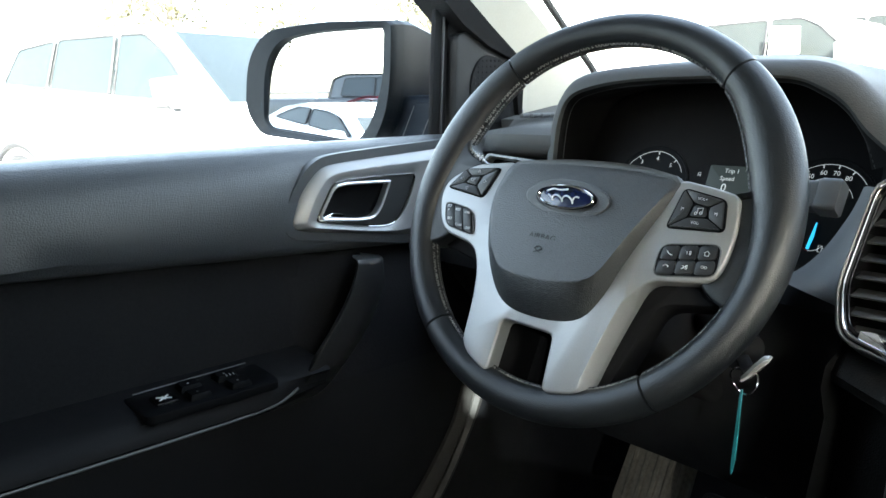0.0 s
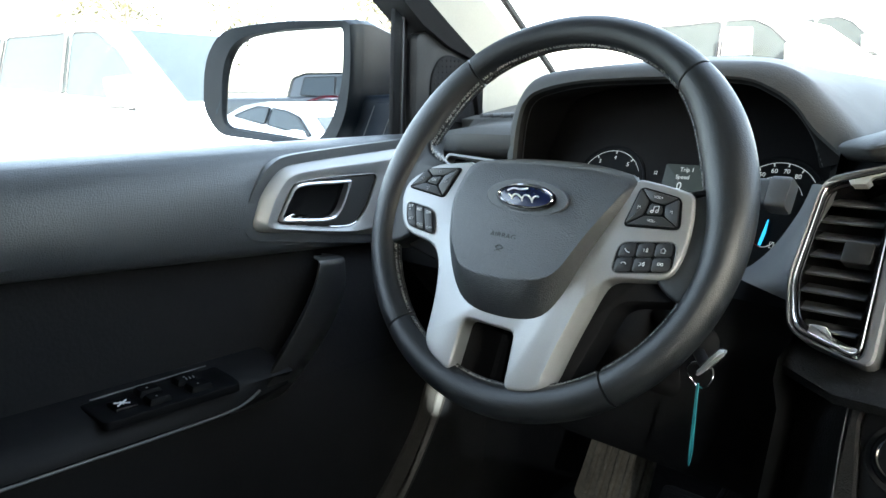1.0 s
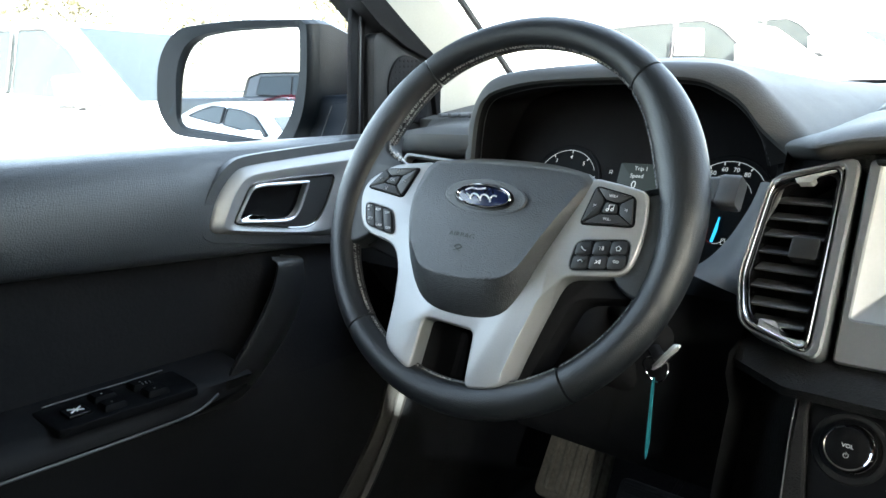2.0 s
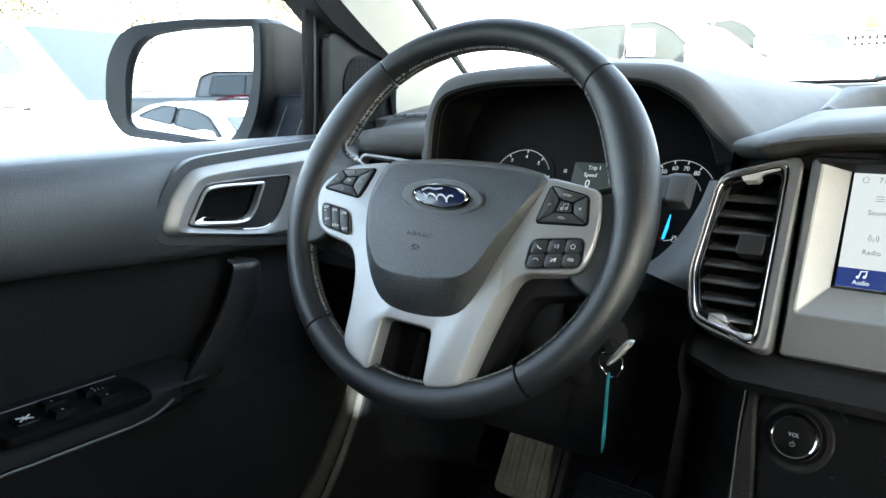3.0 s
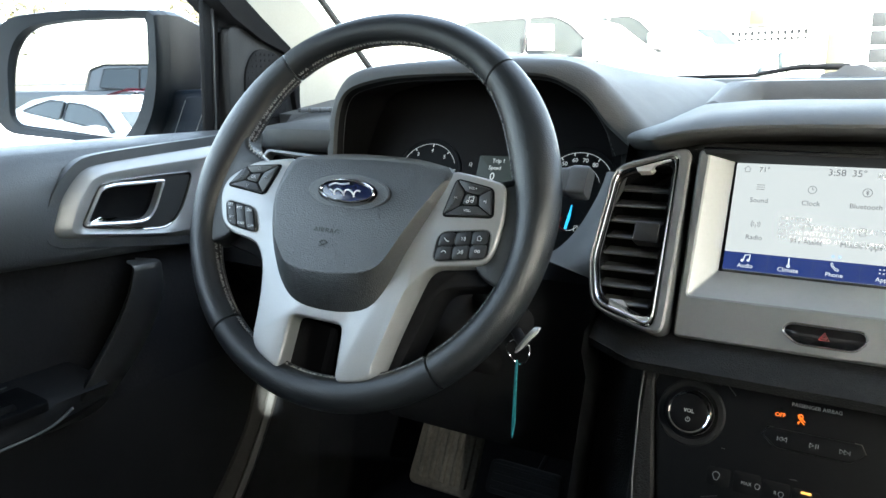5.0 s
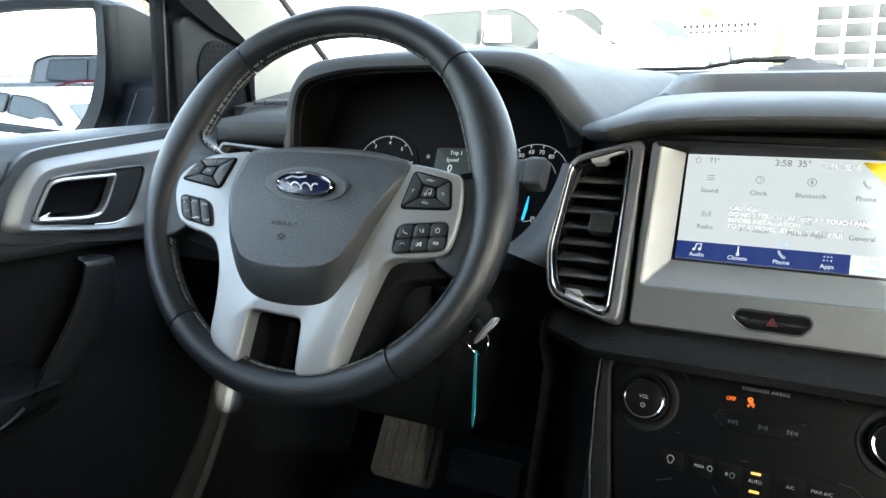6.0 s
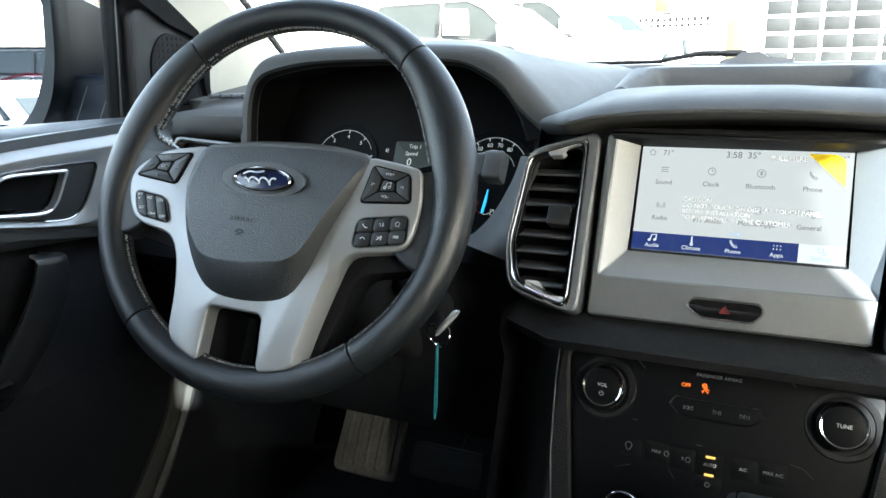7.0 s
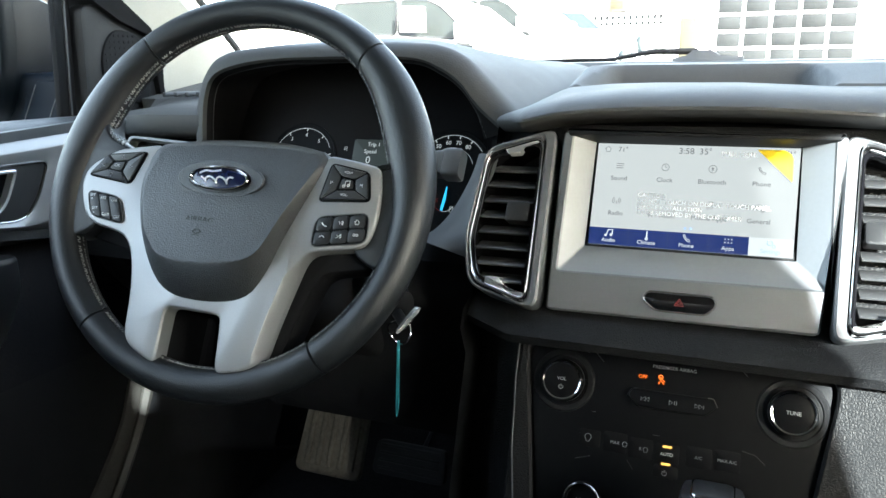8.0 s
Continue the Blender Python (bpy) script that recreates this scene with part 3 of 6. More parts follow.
bm = strip([[p.lerp(q, t) + Vector((0, -0.008 * math.sin(math.pi * t), 0.003 * math.sin(math.pi * t))) for t in np.linspace(0, 1, 9)] for p, q in zip(L, R)])
part("side_trim", bm, SATIN, dash, "dark grey satin trim beside the vent")
# dark sheet added to fill the corner with the brow's shade
bm = strip([[Vector(a).lerp(Vector(b), t) + Vector((0, 0.004 * math.sin(math.pi * t), 0)) for t in (0, 0.25, 0.5, 0.75, 1)] for a, b in (((0.166, 0.214, 0.036), (0.235, 0.146, 0.036)), ((0.167, 0.214, 0.026), (0.228, 0.146, 0.030)), ((0.168, 0.212, 0.016), (0.222, 0.144, 0.024)), ((0.169, 0.204, 0.000), (0.212, 0.142, 0.010)))])
part("brow_shade_filler", bm, PANEL, dash, "added black filler for the shade below the hood")
bm = strip([[(p.x, p.y, p.z) for p in L], [(p.x + 0.012, p.y + 0.13, p.z + 0.004) for p in L]])
part("binnacle_side", bm, HARD, dash)

# knee panel below the column, and the side of the middle stack
bm = strip([[(x, y + 0.02 * max(0, -x - 0.1), z) for y, z in ((0.30, -0.095), (0.22, -0.084), (0.155, -0.080), (0.125, -0.090), (0.118, -0.12), (0.135, -0.20), (0.170, -0.28), (0.20, -0.315), (0.26, -0.325), (0.40, -0.30))] for x in np.linspace(-0.40, 0.235, 12)])
for v in bm.verts:          # the panel sweeps up towards the door
    if v.co.x < -0.13 and v.co.z < -0.15:
        v.co.z += (-0.13 - v.co.x) * 0.6
part("knee_panel", bm, HARD, dash, "hard black knee panel")
bm = bmesh.new()
for i in range(4):
    box((0.193, 0.1225, -0.100 - i * 0.007), (0.034, 0.004, 0.0025), 0.0008, bm)
part("speaker_slots", bm, PANEL, dash)

# body behind the middle stack
bm = strip([[(x, y, z) for y, z in ((0.22, 0.042), (0.160, 0.040), (0.118, -0.045), (0.082, -0.108), (0.055, -0.116), (0.046, -0.124), (0.049, -0.132), (0.068, -0.139), (0.092, -0.150), (0.052, -0.27), (0.03, -0.34), (0.0, -0.40))] for x in np.linspace(0.187, 1.12, 20)])
for v in bm.verts:
    if v.co.x < 0.22:
        v.co.y += (0.22 - v.co.x) * 1.1
part("stack_body", bm, LOWPAD, dash, "black grained lower dash pad, darkened for shade")
bm = strip([[(0.187, 0.0165 + y, z) for y, z in ((0.30, 0.04), (0.160, 0.040), (0.118, -0.045), (0.082, -0.108), (0.055, -0.116), (0.049, -0.132), (0.062, -0.16), (0.02, -0.27), (0.0, -0.34), (-0.02, -0.42))],
            [(0.20, 0.45 + y * 0.2, z) for y, z in ((0.30, 0.04), (0.160, 0.040), (0.118, -0.045), (0.082, -0.108), (0.055, -0.116), (0.049, -0.132), (0.062, -0.16), (0.02, -0.27), (0.0, -0.34), (-0.02, -0.42))]])
part("tunnel_wall", bm, PANEL, dash)

# ---- steering wheel ----
WHEEL = axes((0.0025, 0.0036, -0.0084), (0.99386, 0.10028, -0.04665), (0.0, 0.42183, 0.90668), (0.11060, -0.90111, 0.41924))
wheel = thing("steering_wheel", "black leather steering wheel with silver spokes and grey stitching", "steering wheel", WHEEL)
RC = 0.1657


def rim_shape(a):
    """Radius of the rim's middle, half width and half depth at the angle a in degrees."""
    near = lambda c, w: max(0.0, 1 - abs((a - c + 180) % 360 - 180) / w)
    s = lambda t: t * t * (3 - 2 * t)
    grip = s(near(16, 42)) + s(near(164, 42))          # thumb rests where the spokes join
    side = s(near(0, 60)) + s(near(180, 60))
    thumb = s(near(26, 36)) + s(near(154, 36))         # the inner side swells above the spokes
    return RC - 0.0032 * grip - 0.0017 * thumb, 0.0146 + 0.0034 * grip + 0.0022 * thumb, 0.0148 + 0.0008 * side


def rim_point(a, b, swell=1.0):
    rc, w, d = rim_shape(a)
    r = rc + swell * w * math.cos(radians(b))
    return Vector((r * math.cos(radians(a)), r * math.sin(radians(a)), swell * d * math.sin(radians(b))))


def rim_section(a0, a1):
    n = max(10, int((a1 - a0) / 2.2))
    lp = []
    for i in range(n + 1):
        a = a0 + (a1 - a0) * i / n
        lp.append([rim_point(a, b, 0.985 if i in (0, n) else 1.0) for b in range(0, 360, 15)])
    lp.insert(0, [rim_point(a0 - 0.15, b, 0.93) for b in range(0, 360, 15)])
    lp.append([rim_point(a1 + 0.15, b, 0.93) for b in range(0, 360, 15)])
    return bar(lp)


SEAMS = (49.5, 130.5, 230.0, 309.0, 409.5)
for a0, a1 in zip(SEAMS, SEAMS[1:]):
    sec = part("rim_section", rim_section(a0 + 0.35, a1 - 0.35), LEATHER, wheel)
    # a double row of crossing stitches along the inner side
    bm = bmesh.new()
    k = int((a1 - a0) * 0.72)
    for i in range(k):
        a = a0 + 1.5 + (a1 - a0 - 3) * i / (k - 1)
        wob = random.uniform(-0.3, 0.3)
        for s in (1, -1):
            p = rim_point(a - s * 0.55 + wob, 160, 1.005)
            q = rim_point(a + s * 0.55 + wob, 187, 1.005)
            m_ = rim_point(a + wob, 172, 1.035)
            if random.random() < 0.9:
                f_ = random.uniform(0.8, 1.25)
                tube([p, m_, q], [0.00042 * f_, 0.00075 * f_, 0.00042 * f_], 5, bm=bm)
    part("stitching", bm, THREAD, sec, "grey cross stitching")
    bm = tube([rim_point(a, 172, 0.995) for a in np.linspace(a0 + 1, a1 - 1, 40)], 0.0016, 6)
    part("seam_groove", bm, EMBOSS, sec)

# silver spokes: two side bezels that run down into two legs
def dense(pts, step):
    """The outline pts with points added so that no side is longer than step."""
    out = []
    for i, p in enumerate(pts):
        q = pts[(i + 1) % len(pts)]
        n = max(1, math.ceil(math.hypot(q[0] - p[0], q[1] - p[1]) / step))
        out += [(p[0] + (q[0] - p[0]) * j / n, p[1] + (q[1] - p[1]) * j / n) for j in range(n)]
    return out


spoke_line = dense(rounded([(-0.070, 0.0330), (-0.1125, 0.0265), (-0.1400, 0.0090), (-0.1445, -0.0075), (-0.1350, -0.0345), (-0.1215, -0.0435), (-0.0880, -0.0490), (-0.0765, -0.068), (-0.0705, -0.100), (-0.0690, -0.1330), (-0.0610, -0.1430), (-0.0340, -0.1550),
                            (-0.0333, -0.1060), (0.0178, -0.1070), (0.0220, -0.1545), (0.0500, -0.1480), (0.0595, -0.1390), (0.0640, -0.1150), (0.0700, -0.0900), (0.0775, -0.0620), (0.0850, -0.0475), (0.106, -0.0445), (0.1335, -0.0395), (0.1390, -0.0200), (0.1395, 0.0040), (0.1355, 0.0270), (0.1195, 0.0305), (0.089, 0.0345), (0.050, -0.020), (-0.045, -0.020)],
                           [0.006, 0.01, 0.012, 0.01, 0.014, 0.01, 0.012, 0.02, 0.02, 0.008, 0.009, 0.008, 0.006, 0.006, 0.008, 0.009, 0.010, 0.02, 0.02, 0.02, 0.012, 0.012, 0.01, 0.012, 0.01, 0.006, 0.008, 0.006, 0.0, 0.0], 4), 0.004)
way = [(Vector(q) - Vector(p)).normalized() for p, q in zip(spoke_line, inset(spoke_line, 0.001))]
# the outer side of the leg on the ignition side falls away in a broad slanting facet
fall = [ease((-y - 0.052) / 0.022) * ease((y + 0.1470) / 0.012) if x > 0.030 else 0.0 for x, y in spoke_line]
ring_at = lambda d0, d1, z0, z1: [(p[0] + w.x * (d0 + (d1 - d0) * t), p[1] + w.y * (d0 + (d1 - d0) * t), z0 + (z1 - z0) * t) for p, w, t in zip(spoke_line, way, fall)]
bm = rings(bmesh.new(), [ring_at(0.0, 0.0, -0.004, -0.006), ring_at(0.0, 0.0, 0.0095, -0.001), ring_at(0.0004, 0.0004, 0.0110, 0.0004), ring_at(0.0012, 0.0060, 0.0119, 0.0110), ring_at(0.0024, 0.0071, 0.0122, 0.0121)])
part("spoke_bezel", bm, SILVER, wheel, "satin silver spoke bezel")
# black box added behind the opening to make its shade
well = rounded([(-0.0365, -0.104), (0.0205, -0.104), (0.0240, -0.158), (-0.0370, -0.158)], 0.004)
bm = rings(bmesh.new(), [[(x, y, z) for x, y in inset(well, d)] for d, z in ((-0.002, -0.0065), (0.0, -0.0065), (0.0, -0.060), (0.004, -0.062))], False, True)
part("opening_shade_box", bm, MATTE, wheel, "added black box that keeps the lower opening dark", smooth=False)
# black backing under the spokes
for s in (-1, 1):
    bm = slab(rounded([(s * 0.05, 0.025), (s * 0.150, 0.004), (s * 0.155, -0.03), (s * 0.142, -0.052), (s * 0.090, -0.062), (s * 0.066, -0.145), (s * 0.057, -0.152), (s * 0.057, -0.09)][::-s], 0.012), -0.035, -0.006, 0.004)
    part("spoke_back", bm, MATTE, wheel)
    # leather that runs in a hollow curve from the rim to the bezel
    top = [(0.1335, 0.0660), (0.1335, 0.0500), (0.1280, 0.0385), (0.1080, 0.0318)] if s < 0 else [(0.1520, 0.0420), (0.1470, 0.0345), (0.1400, 0.0300), (0.1250, 0.0270)]
    q = [(s * x, y) for x, y in top + [(0.100, 0.0250), (0.118, 0.010), (0.118, -0.040), (0.132, -0.052), (0.150, -0.058), (0.160, -0.030), (0.163, 0.020)] + ([(0.158, 0.050), (0.152, 0.062)] if s < 0 else [(0.160, 0.036)])][::s]
    web = part("spoke_leather", slab(rounded(q, 0.012), -0.014, 0.0080, 0.0040, steps=3), LEATHER, wheel)
    if s > 0:
        continue
    bm = bmesh.new()
    line = smooth_line([(s * (x + 0.0012), y + 0.001, z) for (x, y), z in zip(top, (0.000, 0.001, 0.002, 0.004))], 4)
    for a, b in zip(line, line[1:]):
        w_ = (b - a).cross(Vector((0, 0, 1))).normalized() * 0.0028
        for u in (1, -1):
            tube([a + w_ * u + Vector((0, 0, 0.004)), (a + b) / 2 + Vector((0, 0, 0.0045)), b - w_ * u + Vector((0, 0, 0.004))], [0.0004, 0.0006, 0.0004], 5, bm=bm)
    part("stitching", bm, THREAD, web, "grey cross stitching")

# airbag cover
hub_out = rounded([(-0.0735, 0.0330), (-0.0160, 0.0420), (0.0520, 0.0430), (0.0930, 0.0352), (0.0790, 0.0010), (0.0615, -0.0410), (0.0540, -0.0680), (0.0410, -0.0950), (0.0030, -0.1015), (-0.0370, -0.0985), (-0.0580, -0.0760), (-0.0760, -0.0400), (-0.0845, -0.0020)], [0.010, 0.03, 0.03, 0.008, 0.02, 0.02, 0.02, 0.022, 0.02, 0.022, 0.02, 0.02, 0.02], 5)


def around(pts, c, n=72):
    """The outline pts sampled at even angles about c."""
    out, k = [], len(pts)
    for i in range(n):
        d = Vector((math.cos(2 * math.pi * i / n), math.sin(2 * math.pi * i / n)))
        best = 0.0
        for j in range(k):
            a, b = Vector(pts[j - 1]) - Vector(c), Vector(pts[j]) - Vector(c)
            e = b - a
            den = d.x * e.y - d.y * e.x
            if abs(den) < 1e-12:
                continue
            t, u = (a.x * e.y - a.y * e.x) / den, (a.x * d.y - a.y * d.x) / den
            if -1e-6 <= u <= 1 + 1e-6 and t > best:
                best = t
        out.append((c[0] + d.x * best, c[1] + d.y * best))
    return out


HC = (0.0, -0.022)
crown = lambda y: 0.0219 - 0.11 * y - 2.2 * max(0.0, y + 0.022) ** 2
slope = lambda pts: [(x, y, crown(y)) for x, y in pts]      # the upper face leans up towards the roof
blend = lambda t, k: [(x, y, 0.0120 + (crown(y) - 0.0120) * k) for x, y in mid(t)]
crease = rounded([(-0.0670, 0.0300), (-0.0160, 0.0365), (0.0510, 0.0375), (0.0865, 0.0315), (0.0765, 0.0090), (0.0615, -0.0240), (0.0500, -0.0530), (0.0385, -0.0625), (0.0080, -0.0675), (-0.0230, -0.0685), (-0.0420, -0.0650), (-0.0600, -0.0440), (-0.0735, -0.0030)], 0.007, 4)
o, c = around(hub_out, HC), around(crease, HC)
sc = lambda pts, s: [(HC[0] + (x - HC[0]) * s, HC[1] + (y - HC[1]) * s) for x, y in pts]
lift = lambda pts, z: [(x, y, z) for x, y in pts]
mid = lambda t: [(a[0] + (b[0] - a[0]) * t, a[1] + (b[1] - a[1]) * t) for a, b in zip(o, c)]
bm = rings(bmesh.new(), [lift(o, -0.015), lift(o, 0.0085), lift(mid(0.04), 0.0105), blend(0.10, 0.03), blend(0.30, 0.30), blend(0.55, 0.58), blend(0.80, 0.84), blend(0.96, 0.97), slope(c), slope(sc(c, 0.975)), slope(sc(c, 0.85)), slope(sc(c, 0.7)), slope(sc(c, 0.55)), slope(sc(c, 0.4)), slope(sc(c, 0.25)), slope(sc(c, 0.1))])
hub = part("airbag_cover", bm, AIRBAG, wheel, "grained black airbag cover")
bm = frame_slab(ellipse(0.0, 0.004, 0.0405, 0.0165, 56), ellipse(0.0, 0.004, 0.0285, 0.0108, 56), 0.018, 0.0226, 0.0012)
part("badge_seat", bm, AIRBAG, hub)
bm = frame_slab(ellipse(0, 0.004, 0.0275, 0.0104, 56), ellipse(0, 0.004, 0.0252, 0.0085, 56), 0.018, 0.0255, 0.0006)
badge = part("badge", slab(ellipse(0, 0.004, 0.0256, 0.0089, 56), 0.018, 0.0240, 0.0004, dome=0.0006), NAVY, hub, "blue oval badge with a chrome rim")
part("badge_rim", bm, CHROME, badge)
ribbon = [(-0.0165 + 0.0300 * t + 0.0022 * math.sin(6 * math.pi * t), 0.0025 + 0.0030 * math.cos(6 * math.pi * t + 0.6) * (0.75 + 0.25 * t)) for t in np.linspace(0, 1, 70)]
sweep = smooth_line([(-0.0185, 0.0072, 0), (-0.0130, 0.0098, 0), (-0.0060, 0.0096, 0), (0.0010, 0.0110, 0)], 6)
strokes([ribbon, [(p.x, p.y) for p in sweep]], 0.0016, 0.0246, WHITEMARK, badge, "badge_flourish")
words("AIRBAG", -0.0095, -0.0325, 0.0255, 0.0066, EMBOSS, hub, stretch=1.15)
strokes([arc(-0.009, -0.0445, 0.0038, 20, 160, 6), [(-0.013, -0.0465), (-0.005, -0.0425)], [(-0.0135, -0.0425), (-0.006, -0.0465)]], 0.0008, 0.0268, EMBOSS, hub, "horn_symbol")


# switch pads: a dark tray with keys
def keypad(name, outline, keys, z=0.0125, tray=0.0010, corner=0.002, rubber=KEYPLASTIC):
    base = part(name, slab(outline, z - 0.004, z + tray, 0.0008), PANEL, wheel, "black switch pad on the spoke")
    for pts in keys:
        part("key", slab(rounded(pts, corner, 3), z + tray - 0.001, z + tray + 0.0011, 0.0006), rubber, base)
    return base


def cross_keys(tl, tr, br, bl):
    """Four trapezoid keys round a middle key, within a four-sided outline."""
    q = [Vector(p) for p in (tl, tr, br, bl)]
    c = sum(q, Vector((0, 0))) / 4
    o = [c + (p - c) * 0.93 for p in q]
    i = [c + (p - c) * 0.36 for p in q]
    ks = []
    for k in range(4):
        a, b, d, e = o[k], o[(k + 1) % 4], i[(k + 1) % 4], i[k]
        m_ = (a + b + d + e) / 4
        ks.append([tuple(m_ + (p - m_) * 0.93) for p in (a, b, d, e)][::-1])
    ks.append([tuple(c + (p - c) * 0.27) for p in q][::-1])
    return [tuple(p) for p in o], ks, c


LQ = ((-0.1215, 0.0205), (-0.0808, 0.0257), (-0.0925, -0.0056), (-0.1380, -0.0004))
RQ = ((0.0932, 0.0280), (0.1275, 0.0225), (0.1318, -0.0021), (0.0862, -0.0056))
for q, labels in ((LQ, ("▲", "▶", "▼", "◀", "OK")), (RQ, ("VOL+", ">|", "VOL-", "|<", ""))):
    _, ks, c = cross_keys(*q)
    pad_ = keypad("switch_pad", rounded([tuple(p) for p in q][::-1], 0.005), ks, rubber=CROSSKEY)
    for k in range(4):
        mx, my = sum(p[0] for p in ks[k]) / 4, sum(p[1] for p in ks[k]) / 4
        if labels[k] in "▲▶▼◀":
            ang = {"▲": 90, "▶": 0, "▼": 270, "◀": 180}[labels[k]]
            tri = [(mx + 0.0018 * math.cos(radians(ang + s)), my + 0.0018 * math.sin(radians(ang + s))) for s in (0, 130, 230)]
            strokes([tri + tri[:1]], 0.0004, 0.0152, GREYMARK, pad_)
        else:
            words(labels[k], mx, my, 0.0152, 0.0030, WHITEMARK, pad_)
    if labels[4]:
        words("OK", c.x, c.y, 0.0152, 0.0040, GREYMARK, pad_)
    else:
        strokes([arc(c.x - 0.002, c.y - 0.002, 0.001, 0, 360, 8), arc(c.x + 0.0018, c.y - 0.0014, 0.001, 0, 360, 8), [(c.x - 0.001, c.y - 0.002), (c.x - 0.001, c.y + 0.002), (c.x + 0.0028, c.y + 0.0026), (c.x + 0.0028, c.y - 0.0014)]], 0.0006, 0.0152, WHITEMARK, pad_)


def grid_pad(tl, tr, br, bl, cols, rows):
    q = [Vector(p) for p in (tl, tr, br, bl)]
    at_ = lambda u, v: (q[0].lerp(q[1], u)).lerp(q[3].lerp(q[2], u), v)
    ks = []
    for j in range(rows):
        for i in range(cols):
            u0, u1, v0, v1 = (i + 0.025) / cols, (i + 0.975) / cols, (j + 0.012) / rows, (j + 0.988) / rows
            ks.append([tuple(at_(u, v)) for u, v in ((u0, v1), (u1, v1), (u1, v0), (u0, v0))])
    mid_ = sum(q, Vector((0, 0))) / 4
    shrink = lambda p: tuple(mid_ + (Vector(p) - mid_) * 0.91)
    base = keypad("switch_pad", rounded([tuple(p) for p in q][::-1], 0.008), [[shrink(p) for p in k] for k in ks], corner=0.0030)
    edge = dense(rounded([tuple(p) for p in q][::-1], 0.008), 0.004)
    part("pad_rim", tube([(x, y, 0.0134) for x, y in edge], 0.0005, 5, closed=True), GREYTRIM, base, "thin grey rim")
    return base, at_


p1, at1 = grid_pad((-0.1345, -0.0135), (-0.0995, -0.0175), (-0.0895, -0.0415), (-0.1255, -0.0365), 3, 1)
for u, v, t_ in ((0.17, 0.25, "SET\n+"), (0.17, 0.75, "SET\n-"), (0.5, 0.2, "RES"), (0.5, 0.8, "CAN"), (0.83, 0.2, "ON"), (0.83, 0.8, "OFF")):
    p = at1(u, v)
    words(t_, p.x, p.y, 0.0152, 0.0036, WHITEMARK, p1)
p2, at2 = grid_pad((0.0880, -0.0182), (0.1330, -0.0110), (0.1345, -0.0355), (0.0866, -0.0436), 3, 2)
P = lambda u, v: at2(u, v)
for u, v, shape in ((0.20, 0.30, "phone"), (0.5, 0.28, "voice"), (0.80, 0.30, "home"), (0.20, 0.72, "hang"), (0.5, 0.72, "mute"), (0.80, 0.72, "info")):
    c = P(u, v)
    wide = 0.0006
    if shape == "hang":
        ln, wide = [arc(0, -0.001, 0.0030, 20, 160, 6)], 0.0010
    elif shape == "phone":
        ln, wide = [[(-0.003, 0.002), (-0.0015, 0), (0.001, -0.0015), (0.003, -0.0015)]], 0.0010
    elif shape == "home":
        ln = [[(-0.003, 0), (0, 0.0028), (0.003, 0)], [(-0.002, 0), (-0.002, -0.0025), (0.002, -0.0025), (0.002, 0)]]
    elif shape == "info":
        ln = [arc(-0.0017, 0, 0.0013, 0, 360, 10), arc(0.0017, 0, 0.0013, 0, 360, 10)]
    else:
        ln = [[(-0.0025, 0.001), (-0.001, 0.001), (-0.001, -0.002)], arc(0, 0, 0.0018, -60, 60, 5), arc(0, 0, 0.003, -50, 50, 5)]
    if shape == "mute":
        ln.append([(-0.003, -0.0025), (0.003, 0.0025)])
    strokes([[(c.x + x * 0.72, c.y + y * 0.72) for x, y in line] for line in ln], wide * 0.8, 0.0152, WHITEMARK, p2)

# ---- steering column with its stalk ----
COL = tilted((0, 0, 0), 32.27)
column = thing("steering_column", "black steering column cover with a wiper stalk", "steering column", COL)
sec = lambda w, h0, h1, z: [(x, y, z) for x, y in rounded([(-w, h0), (w, h0), (w * 0.9, h1), (-w * 0.9, h1)], 0.02, 4)]
part("cover", bar([sec(0.055, -0.07, 0.03, -0.03), sec(0.065, -0.08, 0.035, -0.05), sec(0.075, -0.095, 0.04, -0.12), sec(0.08, -0.10, 0.045, -0.24)]), MATTE, column)
def stalk_sec(x, k, y=0.0597):
    """A rounded oblong section of the stalk at x, scaled by k."""
    h, d = 0.0135 * k, 0.009 * k
    return [(x, u, v) for u, v in rounded([(y - h, -0.080 - d), (y + h, -0.080 - d), (y + h, -0.080 + d), (y - h, -0.080 + d)], 0.3 * h, 3)]


stalk = part("stalk", bar([stalk_sec(x, k, y) for x, k, y in ((0.055, 0.50, 0.020), (0.095, 0.52, 0.029), (0.122, 0.60, 0.044), (0.138, 0.74, 0.0560), (0.146, 0.82, 0.0590), (0.1605, 0.86, 0.0597))]), STALKGREY, column, "dark grey wiper stalk")
part("stalk_end", bar([stalk_sec(x, k) for x, k in ((0.1612, 0.93), (0.1630, 1.0), (0.1755, 1.0), (0.1775, 0.94))]), STALKGREY, column)

# ---- instrument cluster ----
cluster = thing("instrument_cluster", "dark instrument cluster with white dial markings", "instrument cluster", tilted((0, 0.27, 0.04), 25))
part("face", slab([(-0.195, -0.16), (0.172, -0.16)] + [(p.x * 1.025, (p.z - 0.04) / math.cos(radians(25)) + 0.005) for p in A_IN[::-1] if p.z > -0.02], -0.02, -0.0008, 0.0005), LINING, cluster)


